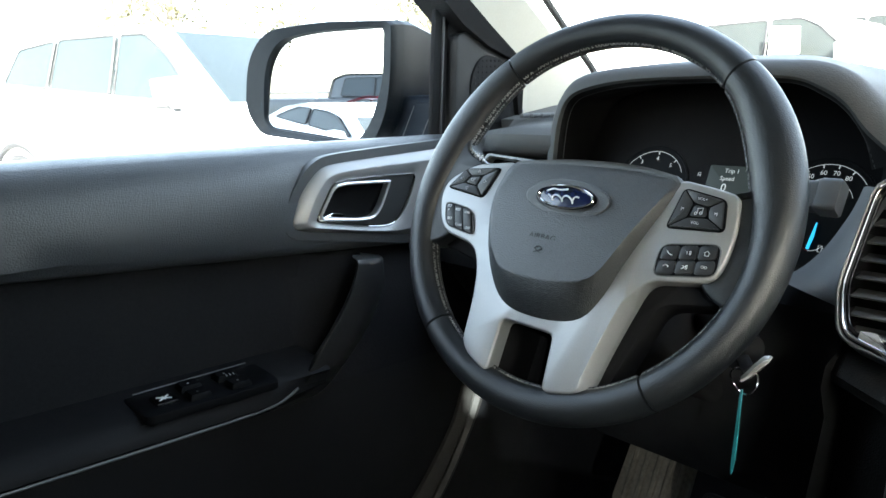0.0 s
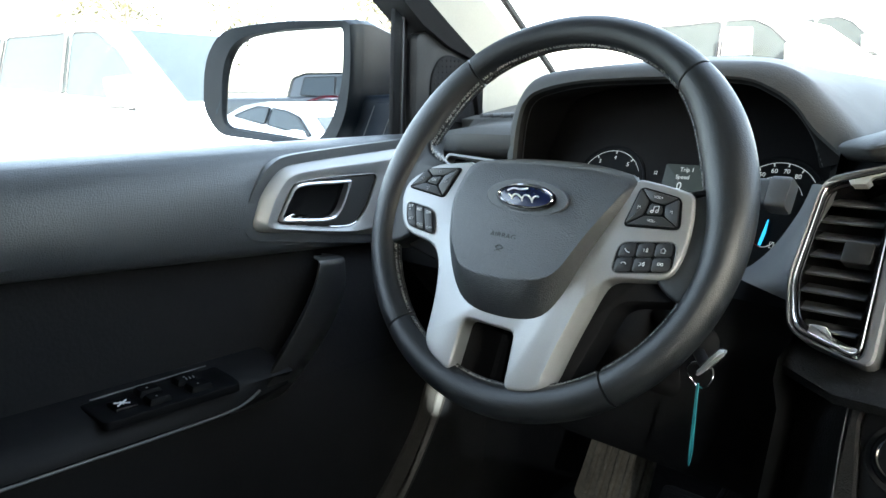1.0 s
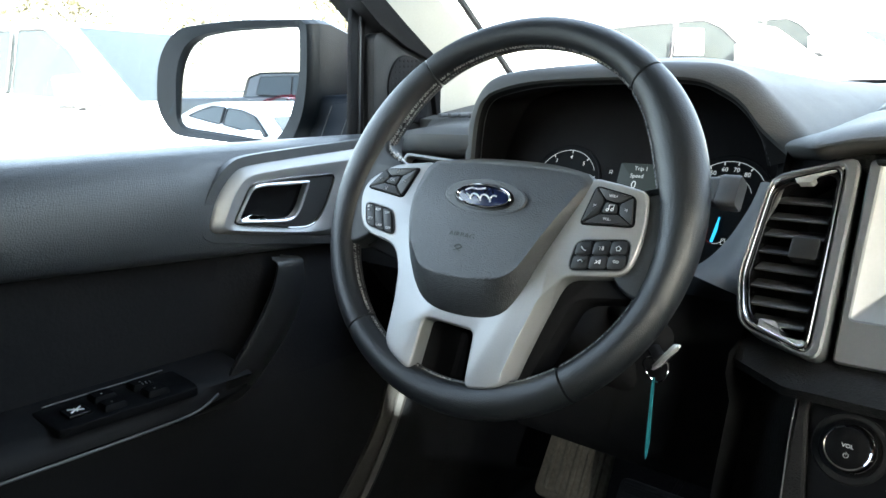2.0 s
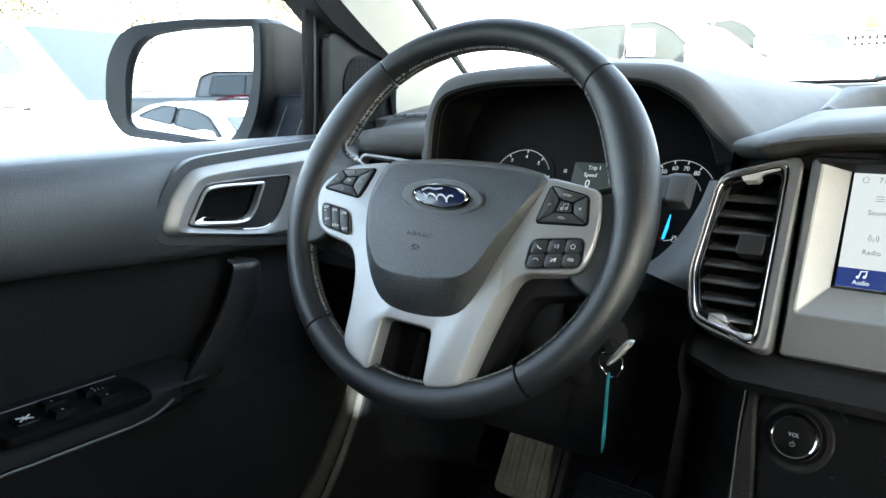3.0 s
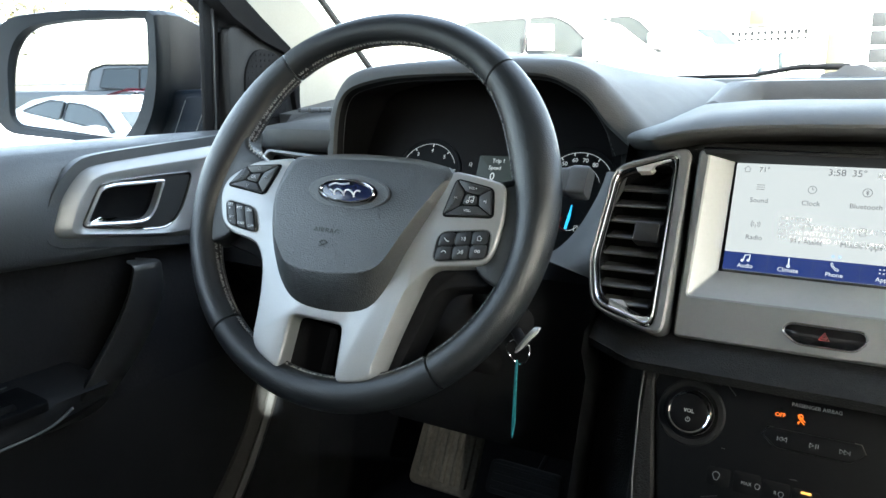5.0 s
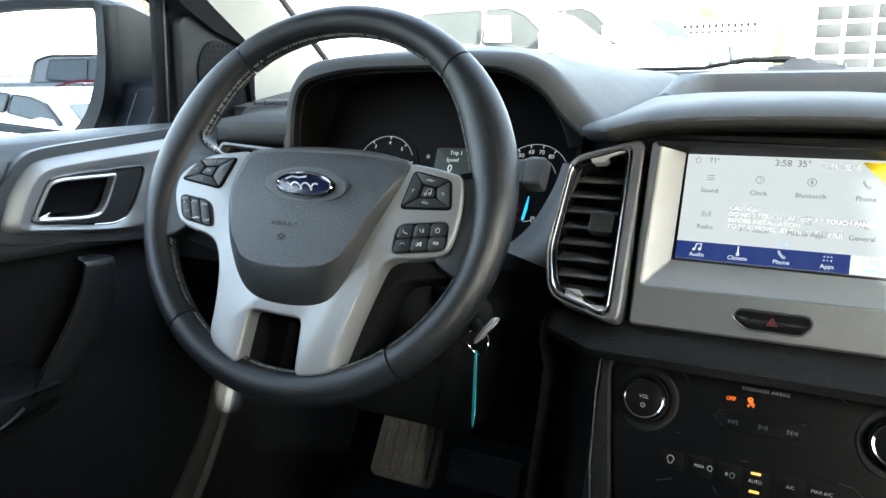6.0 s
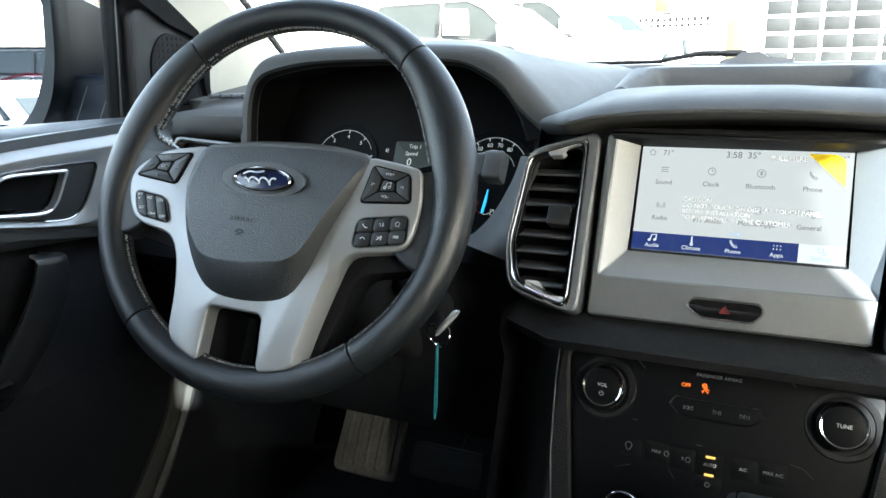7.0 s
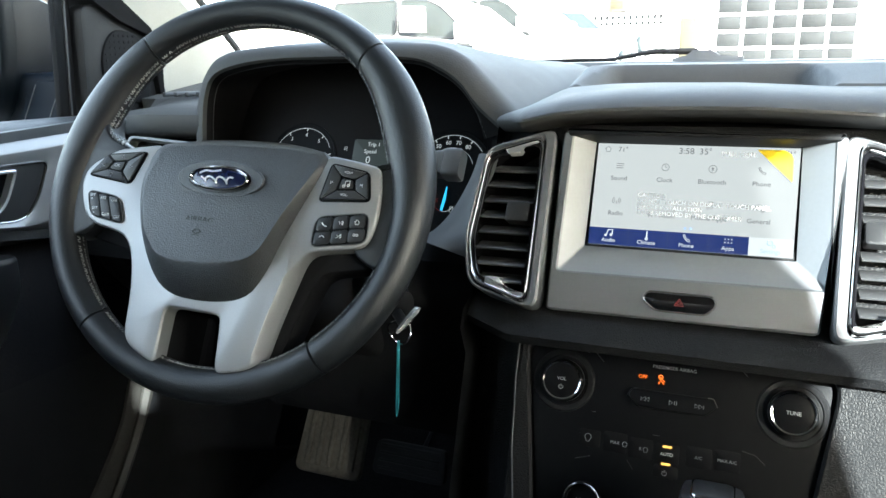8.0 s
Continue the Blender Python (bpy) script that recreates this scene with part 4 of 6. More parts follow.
def dial(cx, cy, r, marks, a0, a1, size):
    g = part("dial", bar([[(cx + (r + 0.006) * math.cos(t) * k, cy + (r + 0.006) * math.sin(t) * k, z) for t in np.linspace(0, 2 * math.pi, 48, endpoint=False)] for k, z in ((1.02, -0.001), (1.02, 0.0008), (0.98, 0.0008), (0.97, 0.0002))]), PANEL, cluster)
    strokes([arc(cx, cy, r, a0, a1, 20)], 0.0006, 0.0006, DIAL, g, "scale_arc")
    for a, t_ in marks:
        ca, sa = math.cos(radians(a)), math.sin(radians(a))
        strokes([[(cx + r * ca, cy + r * sa), (cx + (r - 0.0035) * ca, cy + (r - 0.0035) * sa)]], 0.0012, 0.0006, DIAL, g, "tick")
        words(t_, cx + (r - 0.0085) * ca, cy + (r - 0.0085) * sa, 0.0006, size, DIAL, g)
    return g


dial(-0.083, -0.0603, 0.0400, [(161, "2"), (124, "3"), (87, "4"), (50, "5"), (13, "6")], 180, 25, 0.0066)
sp = dial(0.1090, -0.0660, 0.0415, [(160, "30"), (140, "40"), (122, "50"), (101, "60"), (80, "70"), (58, "80")], 175, 34, 0.0066)
strokes([arc(0.109, -0.066, 0.027, 150, 20, 14)], 0.0005, 0.0006, DIAL, sp, "inner_arc")
fuel = part("fuel_gauge", bar([[(0.108 + 0.021 * math.cos(t) * k, -0.107 + 0.021 * math.sin(t) * k, z) for t in np.linspace(0, 2 * math.pi, 36, endpoint=False)] for k, z in ((1.0, -0.001), (1.0, 0.0006), (0.95, 0.0006))]), PANEL, cluster)
part("needle", tube([(0.1065, -0.111, 0.0025), (0.1085, -0.098, 0.0028), (0.1095, -0.0845, 0.003)], [0.0014, 0.0016, 0.0006], 6), NEEDLE, fuel, "lit blue needle")
strokes([arc(0.108, -0.100, 0.012, 200, 262, 5)], 0.0006, 0.0008, REDMARK, fuel, "low_arc")
strokes([arc(0.108, -0.100, 0.012, 264, 330, 6)], 0.0006, 0.0008, DIAL, fuel, "scale_arc")
words("E", 0.099, -0.100, 0.0008, 0.006, REDMARK, fuel)
strokes([[(0.1155, -0.112), (0.1155, -0.106), (0.119, -0.106), (0.119, -0.112), (0.1155, -0.112)], [(0.1198, -0.108), (0.1212, -0.109), (0.1212, -0.111)]], 0.0006, 0.0008, DIAL, fuel, "pump_symbol")
lcd = part("display", slab(rounded([(-0.0145, -0.083), (0.038, -0.083), (0.038, -0.0325), (-0.0145, -0.0325)], 0.002), -0.001, 0.0012, 0.0004), LCD, cluster, "dim grey trip display")
words("Trip 1", 0.0115, -0.0385, 0.0013, 0.0066, DIAL, lcd)
words("Speed", 0.008, -0.0470, 0.0013, 0.0066, DIAL, lcd)
words("0", 0.0065, -0.0575, 0.0013, 0.0125, DIAL, lcd)
words(">", 0.0335, -0.0480, 0.0013, 0.004, DIAL, lcd)
strokes([[(-0.0265, -0.046), (-0.0265, -0.042), (-0.0235, -0.042), (-0.0235, -0.0445), (-0.0265, -0.0445)], [(-0.025, -0.0445), (-0.0232, -0.0462)]], 0.0007, 0.0006, DIAL, cluster, "lamp_symbol")

# ---- middle air vents ----
def air_vent(sx):
    x0 = CX - 0.1450 if sx > 0 else CX + 0.141
    vent = thing("air_vent", "black slatted air vent in a chrome-edged grey frame", "air vent", tilted((x0, 0.1, -0.03), 28), "dashboard air vents")
    flip = lambda pts: [(sx * x, y) for x, y in pts][::sx]
    F = lambda pts, r: rounded(flip(pts), r, 4)
    out = [(-0.0325, 0.0565), (0.0310, 0.0775), (0.0330, -0.0865), (-0.0300, -0.0700), (-0.0400, -0.0300)]
    o1 = [(-0.0300, 0.0540), (0.0215, 0.0715), (0.0245, -0.0825), (-0.0275, -0.0675), (-0.0365, -0.0300)]
    o2 = [(-0.0275, 0.0495), (0.0185, 0.0655), (0.0210, -0.0770), (-0.0245, -0.0630), (-0.0330, -0.0290)]
    o3 = [(-0.0260, 0.0465), (0.0165, 0.0620), (0.0190, -0.0740), (-0.0230, -0.0600), (-0.0312, -0.0285)]
    part("frame", frame_slab(F(out, 0.013), F(o1, 0.011), -0.03, 0.0040, 0.0018), BRUSHED, vent, "grey metallic vent frame")
    part("gap", frame_slab(F(o1, 0.011), F(o2, 0.010), -0.03, 0.0005, 0.0006), GLOSS, vent)
    part("chrome_rim", frame_slab(F(inset(flip(o1), 0.0011)[::sx] if sx > 0 else [(-x, y) for x, y in inset(flip(o1), 0.0011)][::-1], 0.011), F(inset(flip(o2), -0.0008)[::sx] if sx > 0 else [(-x, y) for x, y in inset(flip(o2), -0.0008)][::-1], 0.010), -0.004, 0.0042, 0.0008), DARKCHROME, vent, "chrome rim")
    part("throat", frame_slab(F(o2, 0.010), F(o3, 0.009), -0.035, 0.0004, 0.0004), GLOSS, vent)
    part("back", slab(F(o2, 0.005), -0.045, -0.034, 0.0), PANEL, vent, smooth=False)
    for i in range(8):
        b = 0.0415 - i * 0.01430
        w0, w1 = -0.0300, 0.0160
        bm = box((sx * (w0 + w1) / 2, 0, 0), (w1 - w0, 0.0022, 0.016), 0.0008)
        bm.transform(Matrix.Translation((0, b, -0.011)) @ Matrix.Rotation(radians(36), 4, "X"))
        part("slat", bm, SLAT, vent)
    bm = slab(F([(-0.0065, -0.0095), (0.0150, -0.0095), (0.0155, 0.0085), (-0.0055, 0.0085)], 0.003), -0.012, 0.0020, 0.0018)
    part("adjuster", bm, KEYPLASTIC, vent, "black vent adjuster knob")
    # bright accents that step in at both ends
    part("chrome_accent", slab(F([(-0.0289, 0.0498), (-0.0142, 0.0560), (-0.0119, 0.0520), (-0.0007, 0.0530), (0.0030, 0.0590), (0.0193, 0.0655), (0.0199, 0.0688), (-0.0294, 0.0526)], 0.0010), -0.006, 0.0034, 0.0010), ACCENT, vent, "chrome accent")
    part("chrome_accent", slab(F([(-0.0150, -0.0606), (-0.0033, -0.0606), (0.0048, -0.0705), (0.0197, -0.0716), (0.0212, -0.0790), (0.0052, -0.0772), (-0.0009, -0.0733), (-0.0152, -0.0668)], 0.0010), -0.006, 0.0034, 0.0012), ACCENT, vent, "chrome accent")
    return vent


air_vent(1)
air_vent(-1)

# ---- touch screen unit ----
unit = thing("touch_screen_unit", "silver-framed touch screen showing a settings menu", "car display", tilted((CX, 0.127, -0.015), 22.25))
rec_o = [(-0.1005, -0.0725), (0.1045, -0.0700), (0.1025, 0.0470), (-0.0985, 0.0470)]
rec_i = [(-0.0835, -0.0475), (0.0830, -0.0475), (0.0815, 0.0465), (-0.0825, 0.0465)]
face = [(-0.1070, -0.1060), (0.1010, -0.1040), (0.1120, 0.0490), (-0.1075, 0.0490)]
n8 = lambda p, r: rounded(p, r, 4)
part("bezel", frame_slab(n8(face, 0.004), n8(rec_o, 0.003), -0.02, 0.0185, 0.0015), BRUSHED, unit, "satin grey screen bezel")
lp = [[(x, y, 0.0172) for x, y in n8(rec_o, 0.003)], [(x, y, 0.0165) for x, y in n8(inset(rec_o, 0.001), 0.003)], [(x, y, 0.0006) for x, y in n8(rec_i, 0.002)], [(x, y, -0.006) for x, y in n8(rec_i, 0.002)]]
part("bezel_slope", rings(bmesh.new(), lp, False, False), BEZELSLOPE, unit, "silver sloping inner bezel")
part("bezel_brow", slab(n8([(-0.102, 0.0445), (0.106, 0.0445), (0.110, 0.0500), (-0.105, 0.0500)], 0.001), 0.0, 0.0225, 0.002), HARD, unit)
part("glass", slab(n8(inset(rec_i, -0.001), 0.001), -0.008, -0.0022, 0.0), GLOSS, unit, smooth=False)
SW, ST, SB = 0.0803, 0.0440, -0.0450
S = lambda u, v: (-SW + 2 * SW * u, ST + (SB - ST) * v)
quad = lambda u0, v0, u1, v1: [S(u0, v1), S(u1, v1), S(u1, v0), S(u0, v0)]
lit = part("picture", slab(quad(0, 0, 1, 1), -0.003, 0.0, 0.0), SCREEN, unit, "lit pale grey menu picture", smooth=False)
part("menu_bar", slab(quad(0.0, 0.835, 0.795, 1.0), -0.001, 0.0003, 0.0), SCREENBLUE, lit, "dark blue menu bar", smooth=False)
part("menu_tab", slab(quad(0.795, 0.835, 1.0, 1.0), -0.001, 0.0003, 0.0), SCREENWHITE, lit, smooth=False)
for u in (0.205, 0.405, 0.605):
    part("tab_line", slab(quad(u, 0.85, u + 0.0015, 0.985), -0.001, 0.0005, 0.0), SCREENINK, lit, smooth=False)
for u, t_, mt in ((0.105, "Audio", SCREENWHITE), (0.30, "Climate", SCREENWHITE), (0.50, "Phone", SCREENWHITE), (0.70, "Apps", SCREENWHITE), (0.897, "Settings", SCREENPALE)):
    x, y = S(u, 0.955)
    words(t_, x, y, 0.0005, 0.0048, mt, lit)
    x, y = S(u, 0.885)
    sym = {"Audio": [[(x - 0.002, y - 0.002), (x - 0.001, y + 0.0025), (x + 0.003, y + 0.003), (x + 0.0025, y - 0.0015)], arc(x - 0.0027, y - 0.002, 0.0008, 0, 360, 6), arc(x + 0.0018, y - 0.0015, 0.0008, 0, 360, 6)],
           "Climate": [[(x, y + 0.0035), (x, y - 0.002)], arc(x, y - 0.003, 0.001, 0, 360, 6)],
           "Phone": [[(x - 0.0030, y + 0.0024), (x - 0.0022, y + 0.0030), (x - 0.0012, y + 0.0018), (x - 0.0016, y + 0.0010), (x + 0.0008, y - 0.0014), (x + 0.0016, y - 0.0010), (x + 0.0028, y - 0.0020), (x + 0.0022, y - 0.0030), (x + 0.0006, y - 0.0026), (x - 0.0020, y + 0.0000), (x - 0.0030, y + 0.0024)]],
           "Apps": [[(x + dx - 0.0005, y + dy), (x + dx + 0.0005, y + dy)] for dx in (-0.0025, 0, 0.0025) for dy in (-0.0014, 0.0014)],
           "Settings": [arc(x - 0.0008, y + 0.0006, 0.0020, 0, 360, 10), arc(x + 0.0022, y - 0.002, 0.0012, 0, 360, 8)]}[t_]
    strokes(sym, 0.0006 if t_ in ("Settings", "Phone") else 0.0010, 0.0006, mt, lit)
for v, size, items in ((0.058, 0.0060, ((0.135, "71°"), (0.955, "71°"))), (0.058, 0.0074, ((0.460, "3:58"), (0.555, "35°")))):
    for u, t_ in items:
        words(t_, *S(u, v), 0.0003, size, SCREENINK, lit)
for j, names_ in enumerate((("Sound", "Clock", "Bluetooth", "Phone"), ("Radio", "911 Assist", "Mobile Apps", "General"))):
    for i, t_ in enumerate(names_):
        u, v = 0.127 + i * 0.235, 0.345 + j * 0.345
        words(t_, *S(u, v), 0.0003, 0.0055, SCREENINK, lit)
        x, y = S(u, v - 0.125)
        sym = {"Sound": [[(x - 0.003, y + d), (x + 0.003, y + d)] for d in (-0.0018, 0, 0.0018)], "Clock": [arc(x, y, 0.003, 0, 360, 14), [(x, y + 0.002), (x, y), (x + 0.0014, y)]],
               "Bluetooth": [arc(x, y, 0.0032, 0, 360, 14), [(x - 0.001, y + 0.001), (x + 0.001, y - 0.001), (x, y - 0.002), (x, y + 0.002), (x + 0.001, y + 0.001), (x - 0.001, y - 0.001)]],
               "Phone": [[(x - 0.0030, y + 0.0024), (x - 0.0022, y + 0.0030), (x - 0.0012, y + 0.0018), (x - 0.0016, y + 0.0010), (x + 0.0008, y - 0.0014), (x + 0.0016, y - 0.0010), (x + 0.0028, y - 0.0020), (x + 0.0022, y - 0.0030), (x + 0.0006, y - 0.0026), (x - 0.0020, y + 0.0000), (x - 0.0030, y + 0.0024)]], "Radio": [arc(x, y, 0.002, -50, 50, 5), arc(x, y, 0.002, 130, 230, 5), arc(x, y, 0.0034, -50, 50, 5), arc(x, y, 0.0034, 130, 230, 5), [(x, y), (x, y - 0.003)]],
               "911 Assist": [[(x - 0.003, y - 0.002), (x - 0.003, y + 0.001), (x, y + 0.003), (x + 0.003, y + 0.001), (x + 0.003, y - 0.002)]], "Mobile Apps": [[(x - 0.002, y - 0.003), (x - 0.002, y + 0.003), (x + 0.002, y + 0.003), (x + 0.002, y - 0.003), (x - 0.002, y - 0.003)]],
               "General": [arc(x - 0.0008, y + 0.0006, 0.0022, 0, 360, 10), arc(x + 0.0024, y - 0.0022, 0.0012, 0, 360, 8)]}[t_]
        strokes(sym, 0.0005, 0.0004, SCREENINK, lit)
x, y = S(0.055, 0.055)
strokes([[(x - 0.0026, y), (x, y + 0.0024), (x + 0.0026, y)], [(x - 0.0018, y), (x - 0.0018, y - 0.0024), (x + 0.0018, y - 0.0024), (x + 0.0018, y)]], 0.0005, 0.0004, SCREENINK, lit)
for u in (0.487, 0.515):
    x, y = S(u, 0.795)
    part("page_dot", slab(ellipse(x, y, 0.0011, 0.0011, 12), 0, 0.0004, 0.0), SCREENPALE, lit, smooth=False)
haz = part("hazard_switch", slab(n8([(-0.0175, -0.0975), (0.0205, -0.0975), (0.0275, -0.0895), (0.0250, -0.0835), (-0.0250, -0.0835), (-0.0285, -0.0895)], 0.004), 0.010, 0.0190, 0.0010), GLOSS, unit, "gloss black hazard switch")
hz = n8([(-0.0175, -0.0975), (0.0205, -0.0975), (0.0275, -0.0895), (0.0250, -0.0835), (-0.0250, -0.0835), (-0.0285, -0.0895)], 0.004)
part("switch_rim", frame_slab(inset(hz, -0.0012), inset(hz, -0.0001), 0.012, 0.0205, 0.0004), CHROME, haz)
strokes([[(-0.0035, -0.0925), (0.0035, -0.0925), (0.0, -0.0870), (-0.0035, -0.0925)], [(-0.0018, -0.0913), (0.0018, -0.0913), (0.0, -0.0886), (-0.0018, -0.0913)]], 0.0008, 0.0192, REDMARK, haz, "warning_triangle")

film = thing("protective_film", "clear printed delivery film with a yellow pull tab", "screen film", tilted((CX, 0.127, -0.015), 22.25))
tab = [S(0.800, 0.025), S(0.930, 0.025), S(0.968, 0.075), S(0.972, 0.315)]
part("pull_tab", slab(rounded(tab[::-1], [0.001, 0.004, 0.004, 0.001]), 0.0008, 0.0014, 0.0), YELLOW, film, "bright yellow pull tab", smooth=False)
words("PULL HERE", *S(0.715, 0.078), 0.0012, 0.0056, WHITEMARK, film)
for i, t_ in enumerate(("CAUTION", "DO NOT TOUCH ON DISPLAY TOUCH PANEL", "BEFORE INSTALLATION", "TO BE REMOVED BY THE CUSTOMER")):
    words(t_, *S(0.235, 0.500 + i * 0.056), 0.0012, 0.0050, WHITEMARK, film, align="LEFT", stretch=1.0, turn=-0.012)

# ---- radio and climate panel ----
panel = thing("climate_panel", "satin black radio and climate panel with two chrome-edged knobs", "control panel", tilted((CX, 0.064, -0.166), 24))
P_OUT = n8([(-0.1000, -0.1150), (0.0960, -0.1150), (0.1060, -0.0600), (0.1190, 0.0220), (0.1100, 0.0350), (-0.1120, 0.0350), (-0.1210, 0.0240), (-0.1100, -0.0500)], 0.012)
part("surround", frame_slab(n8([(-0.126, -0.22), (0.30, -0.22), (0.30, -0.05), (0.30, 0.045), (0.20, 0.052), (-0.11, 0.052), (-0.128, 0.040), (-0.128, -0.05)], 0.012), P_OUT, -0.02, 0.0030, 0.002), LOWPAD, panel, "black grained surround, darkened for shade")
part("face", slab(P_OUT, -0.02, -0.003, 0.0012), PANEL, panel)
part("side_piping", tube([(-0.129, 0.035, 0.003), (-0.1285, 0.0, 0.0045), (-0.1245, -0.06, 0.005), (-0.116, -0.12, 0.004)], 0.0006, 6), GREYTRIM, panel, "thin grey edge line")
for s, t_ in ((-1, "VOL"), (1, "TUNE")):
    x = s * 0.0885
    part("knob_ring", turned([(0.0275, -0.004), (0.0275, -0.001), (0.0250, 0.0014), (0.0215, 0.0010), (0.0200, -0.001)], m=Matrix.Translation((x, 0, -0.003))), HARD, panel, "black ridged knob ring")
    knob = part("knob", turned([(0.0178, -0.003), (0.0178, 0.0005), (0.0168, 0.002)], m=Matrix.Translation((x, 0, 0))), KEYPLASTIC, panel, "black rotary knob")
    bm = turned([(0.0172, -0.001), (0.0178, 0.0015), (0.0174, 0.0050), (0.0158, 0.0068), (0.0148, 0.0064), (0.0146, 0.004)], m=Matrix.Translation((x, 0, 0)))
    part("knob_rim", bm, CHROME, knob, "chrome knob rim")
    part("knob_cap", turned([(0.0148, 0.0), (0.0148, 0.0056), (0.0135, 0.0064), (0.004, 0.0066)], m=Matrix.Translation((x, 0, 0))), PANEL, knob)
    words(t_, x, 0.0012 if s < 0 else 0, 0.0068, 0.0041, WHITEMARK, knob)
    if s < 0:
        strokes([arc(x, -0.0055, 0.0017, 120, 420, 10), [(x, -0.0055), (x, -0.0032)]], 0.0004, 0.0068, WHITEMARK, knob)
words("PASSENGER AIRBAG", 0.0, 0.0215, -0.0028, 0.0038, GREYMARK, panel)
words("OFF", -0.0240, 0.0120, -0.0028, 0.0042, ORANGE, panel)
strokes([arc(-0.0100, 0.0135, 0.0016, 0, 360, 8), [(-0.0105, 0.0115), (-0.0085, 0.0095), (-0.0070, 0.0080)], [(-0.0120, 0.0145), (-0.0065, 0.0100)], [(-0.0118, 0.0090), (-0.0102, 0.0100), (-0.0112, 0.0078)]], 0.0008, -0.0026, ORANGE, panel, "airbag_lamp")
for ln in ([(-0.070, 0.026), (-0.064, 0.027), (-0.057, 0.020)], [(-0.02, 0.028), (0.05, 0.028), (0.055, 0.023)]):
    strokes([ln], 0.0006, -0.0027, KEYPLASTIC, panel, "moulded_line")
bar_o = n8([(-0.024, -0.0125), (0.026, -0.0125), (0.0345, -0.0045), (0.0310, 0.0020), (-0.0310, 0.0020), (-0.0345, -0.0040)], 0.003)
seek = part("seek_bar", slab(bar_o, -0.004, 0.0002, 0.001), PANEL, panel, "black three-way seek bar")
for ln in ([(-0.0260, -0.0122), (-0.0345, -0.0045), (-0.0345, -0.0035), (-0.0310, 0.0022), (-0.0270, 0.0022)], [(0.0270, 0.0022), (0.0315, 0.0020), (0.0348, -0.0042)]):
    strokes([ln], 0.0010, 0.0002, CHROME, seek, "bright_edge")
for x, pts in ((-0.020, -1), (0.001, 0), (0.021, 1)):
    y = -0.0055
    tri = lambda cx, d: [(cx - d * 0.0014, y + 0.0016), (cx + d * 0.0014, y), (cx - d * 0.0014, y - 0.0016), (cx - d * 0.0014, y + 0.0016)]
    ln = [tri(x - 0.0012, 1), [(x + 0.0015, y + 0.0016), (x + 0.0015, y - 0.0016)], [(x + 0.003, y + 0.0016), (x + 0.003, y - 0.0016)]] if pts == 0 else [tri(x - 0.0016, pts), tri(x + 0.0014, pts), [(x + pts * 0.0036, y + 0.0016), (x + pts * 0.0036, y - 0.0016)]]
    strokes(ln, 0.0004, 0.0005, GREYMARK, seek)
# lower key rows
for i, (x, y, t_) in enumerate(((-0.0410, -0.0440, "MAX"), (-0.0205, -0.0455, "R"), (0.0, -0.0465, "AUTO"), (0.0240, -0.0450, "A/C"), (0.0450, -0.0440, "MAX A/C"))):
    k = part("key", slab(n8([(x - 0.0095, y - 0.008), (x + 0.0095, y - 0.008), (x + 0.0095, y + 0.008), (x - 0.0095, y + 0.008)], 0.002), -0.006, -0.0028, 0.0001), PANEL, panel, "small black key")
    words(t_, x, y, -0.0026, 0.0035, GREYMARK, k)
    if t_ in ("MAX", "R"):
        x1 = x + (0.008 if t_ == "MAX" else 0.004)
        strokes([arc(x1, y, 0.0018, 0, 180, 6), [(x1 - 0.0018, y), (x1 - 0.001, y - 0.002), (x1 + 0.001, y - 0.002), (x1 + 0.0018, y)]], 0.0004, -0.0022, GREYMARK, k)
k = part("key", slab(n8([(-0.070, -0.051), (-0.053, -0.051), (-0.053, -0.037), (-0.070, -0.037)], 0.002), -0.006, -0.0028, 0.0001), PANEL, panel)
strokes([arc(-0.063, -0.043, 0.0026, 0, 180, 8), [(-0.0656, -0.043), (-0.064, -0.0465), (-0.062, -0.0465), (-0.0604, -0.043)]], 0.0005, -0.0022, GREYMARK, k)
k = part("key", slab(n8([(-0.0095, -0.065), (0.0095, -0.065), (0.0095, -0.0555), (-0.0095, -0.0555)], 0.002), -0.006, -0.0028, 0.0001), PANEL, panel)
strokes([arc(-0.0005, -0.0612, 0.0018, 120, 420, 8), [(-0.0005, -0.061), (-0.0005, -0.0588)]], 0.0004, -0.0022, GREYMARK, k)
for y in (-0.0405, -0.0540):
    part("lamp", slab(n8([(-0.0035, y - 0.0008), (0.0035, y - 0.0008), (0.0035, y + 0.0008), (-0.0035, y + 0.0008)], 0.0006), -0.003, -0.0012, 0.0), AMBER, panel, "lit amber key lamp", smooth=False)
for ln in ([(-0.0300, -0.056), (-0.0250, -0.0625)], [(-0.072, -0.062), (-0.060, -0.058)], [(0.055, -0.034), (0.065, -0.036), (0.072, -0.042)], [(-0.062, -0.022), (-0.059, -0.022)], [(-0.012, -0.033), (-0.007, -0.033)]):
    strokes([ln], 0.0005, -0.0022, KEYPLASTIC, panel, "moulded_line")
sock = part("power_socket", turned([(0.0150, -0.004), (0.0150, 0.004), (0.0138, 0.0060), (0.0122, 0.0050), (0.0120, 0.001), (0.0002, 0.001)], m=Matrix.Translation((-0.0615, -0.0935, 0.002))), MATTE, panel, "black power socket cover")
words("12V", -0.0615, -0.0935, 0.0084, 0.0065, GREYMARK, sock)
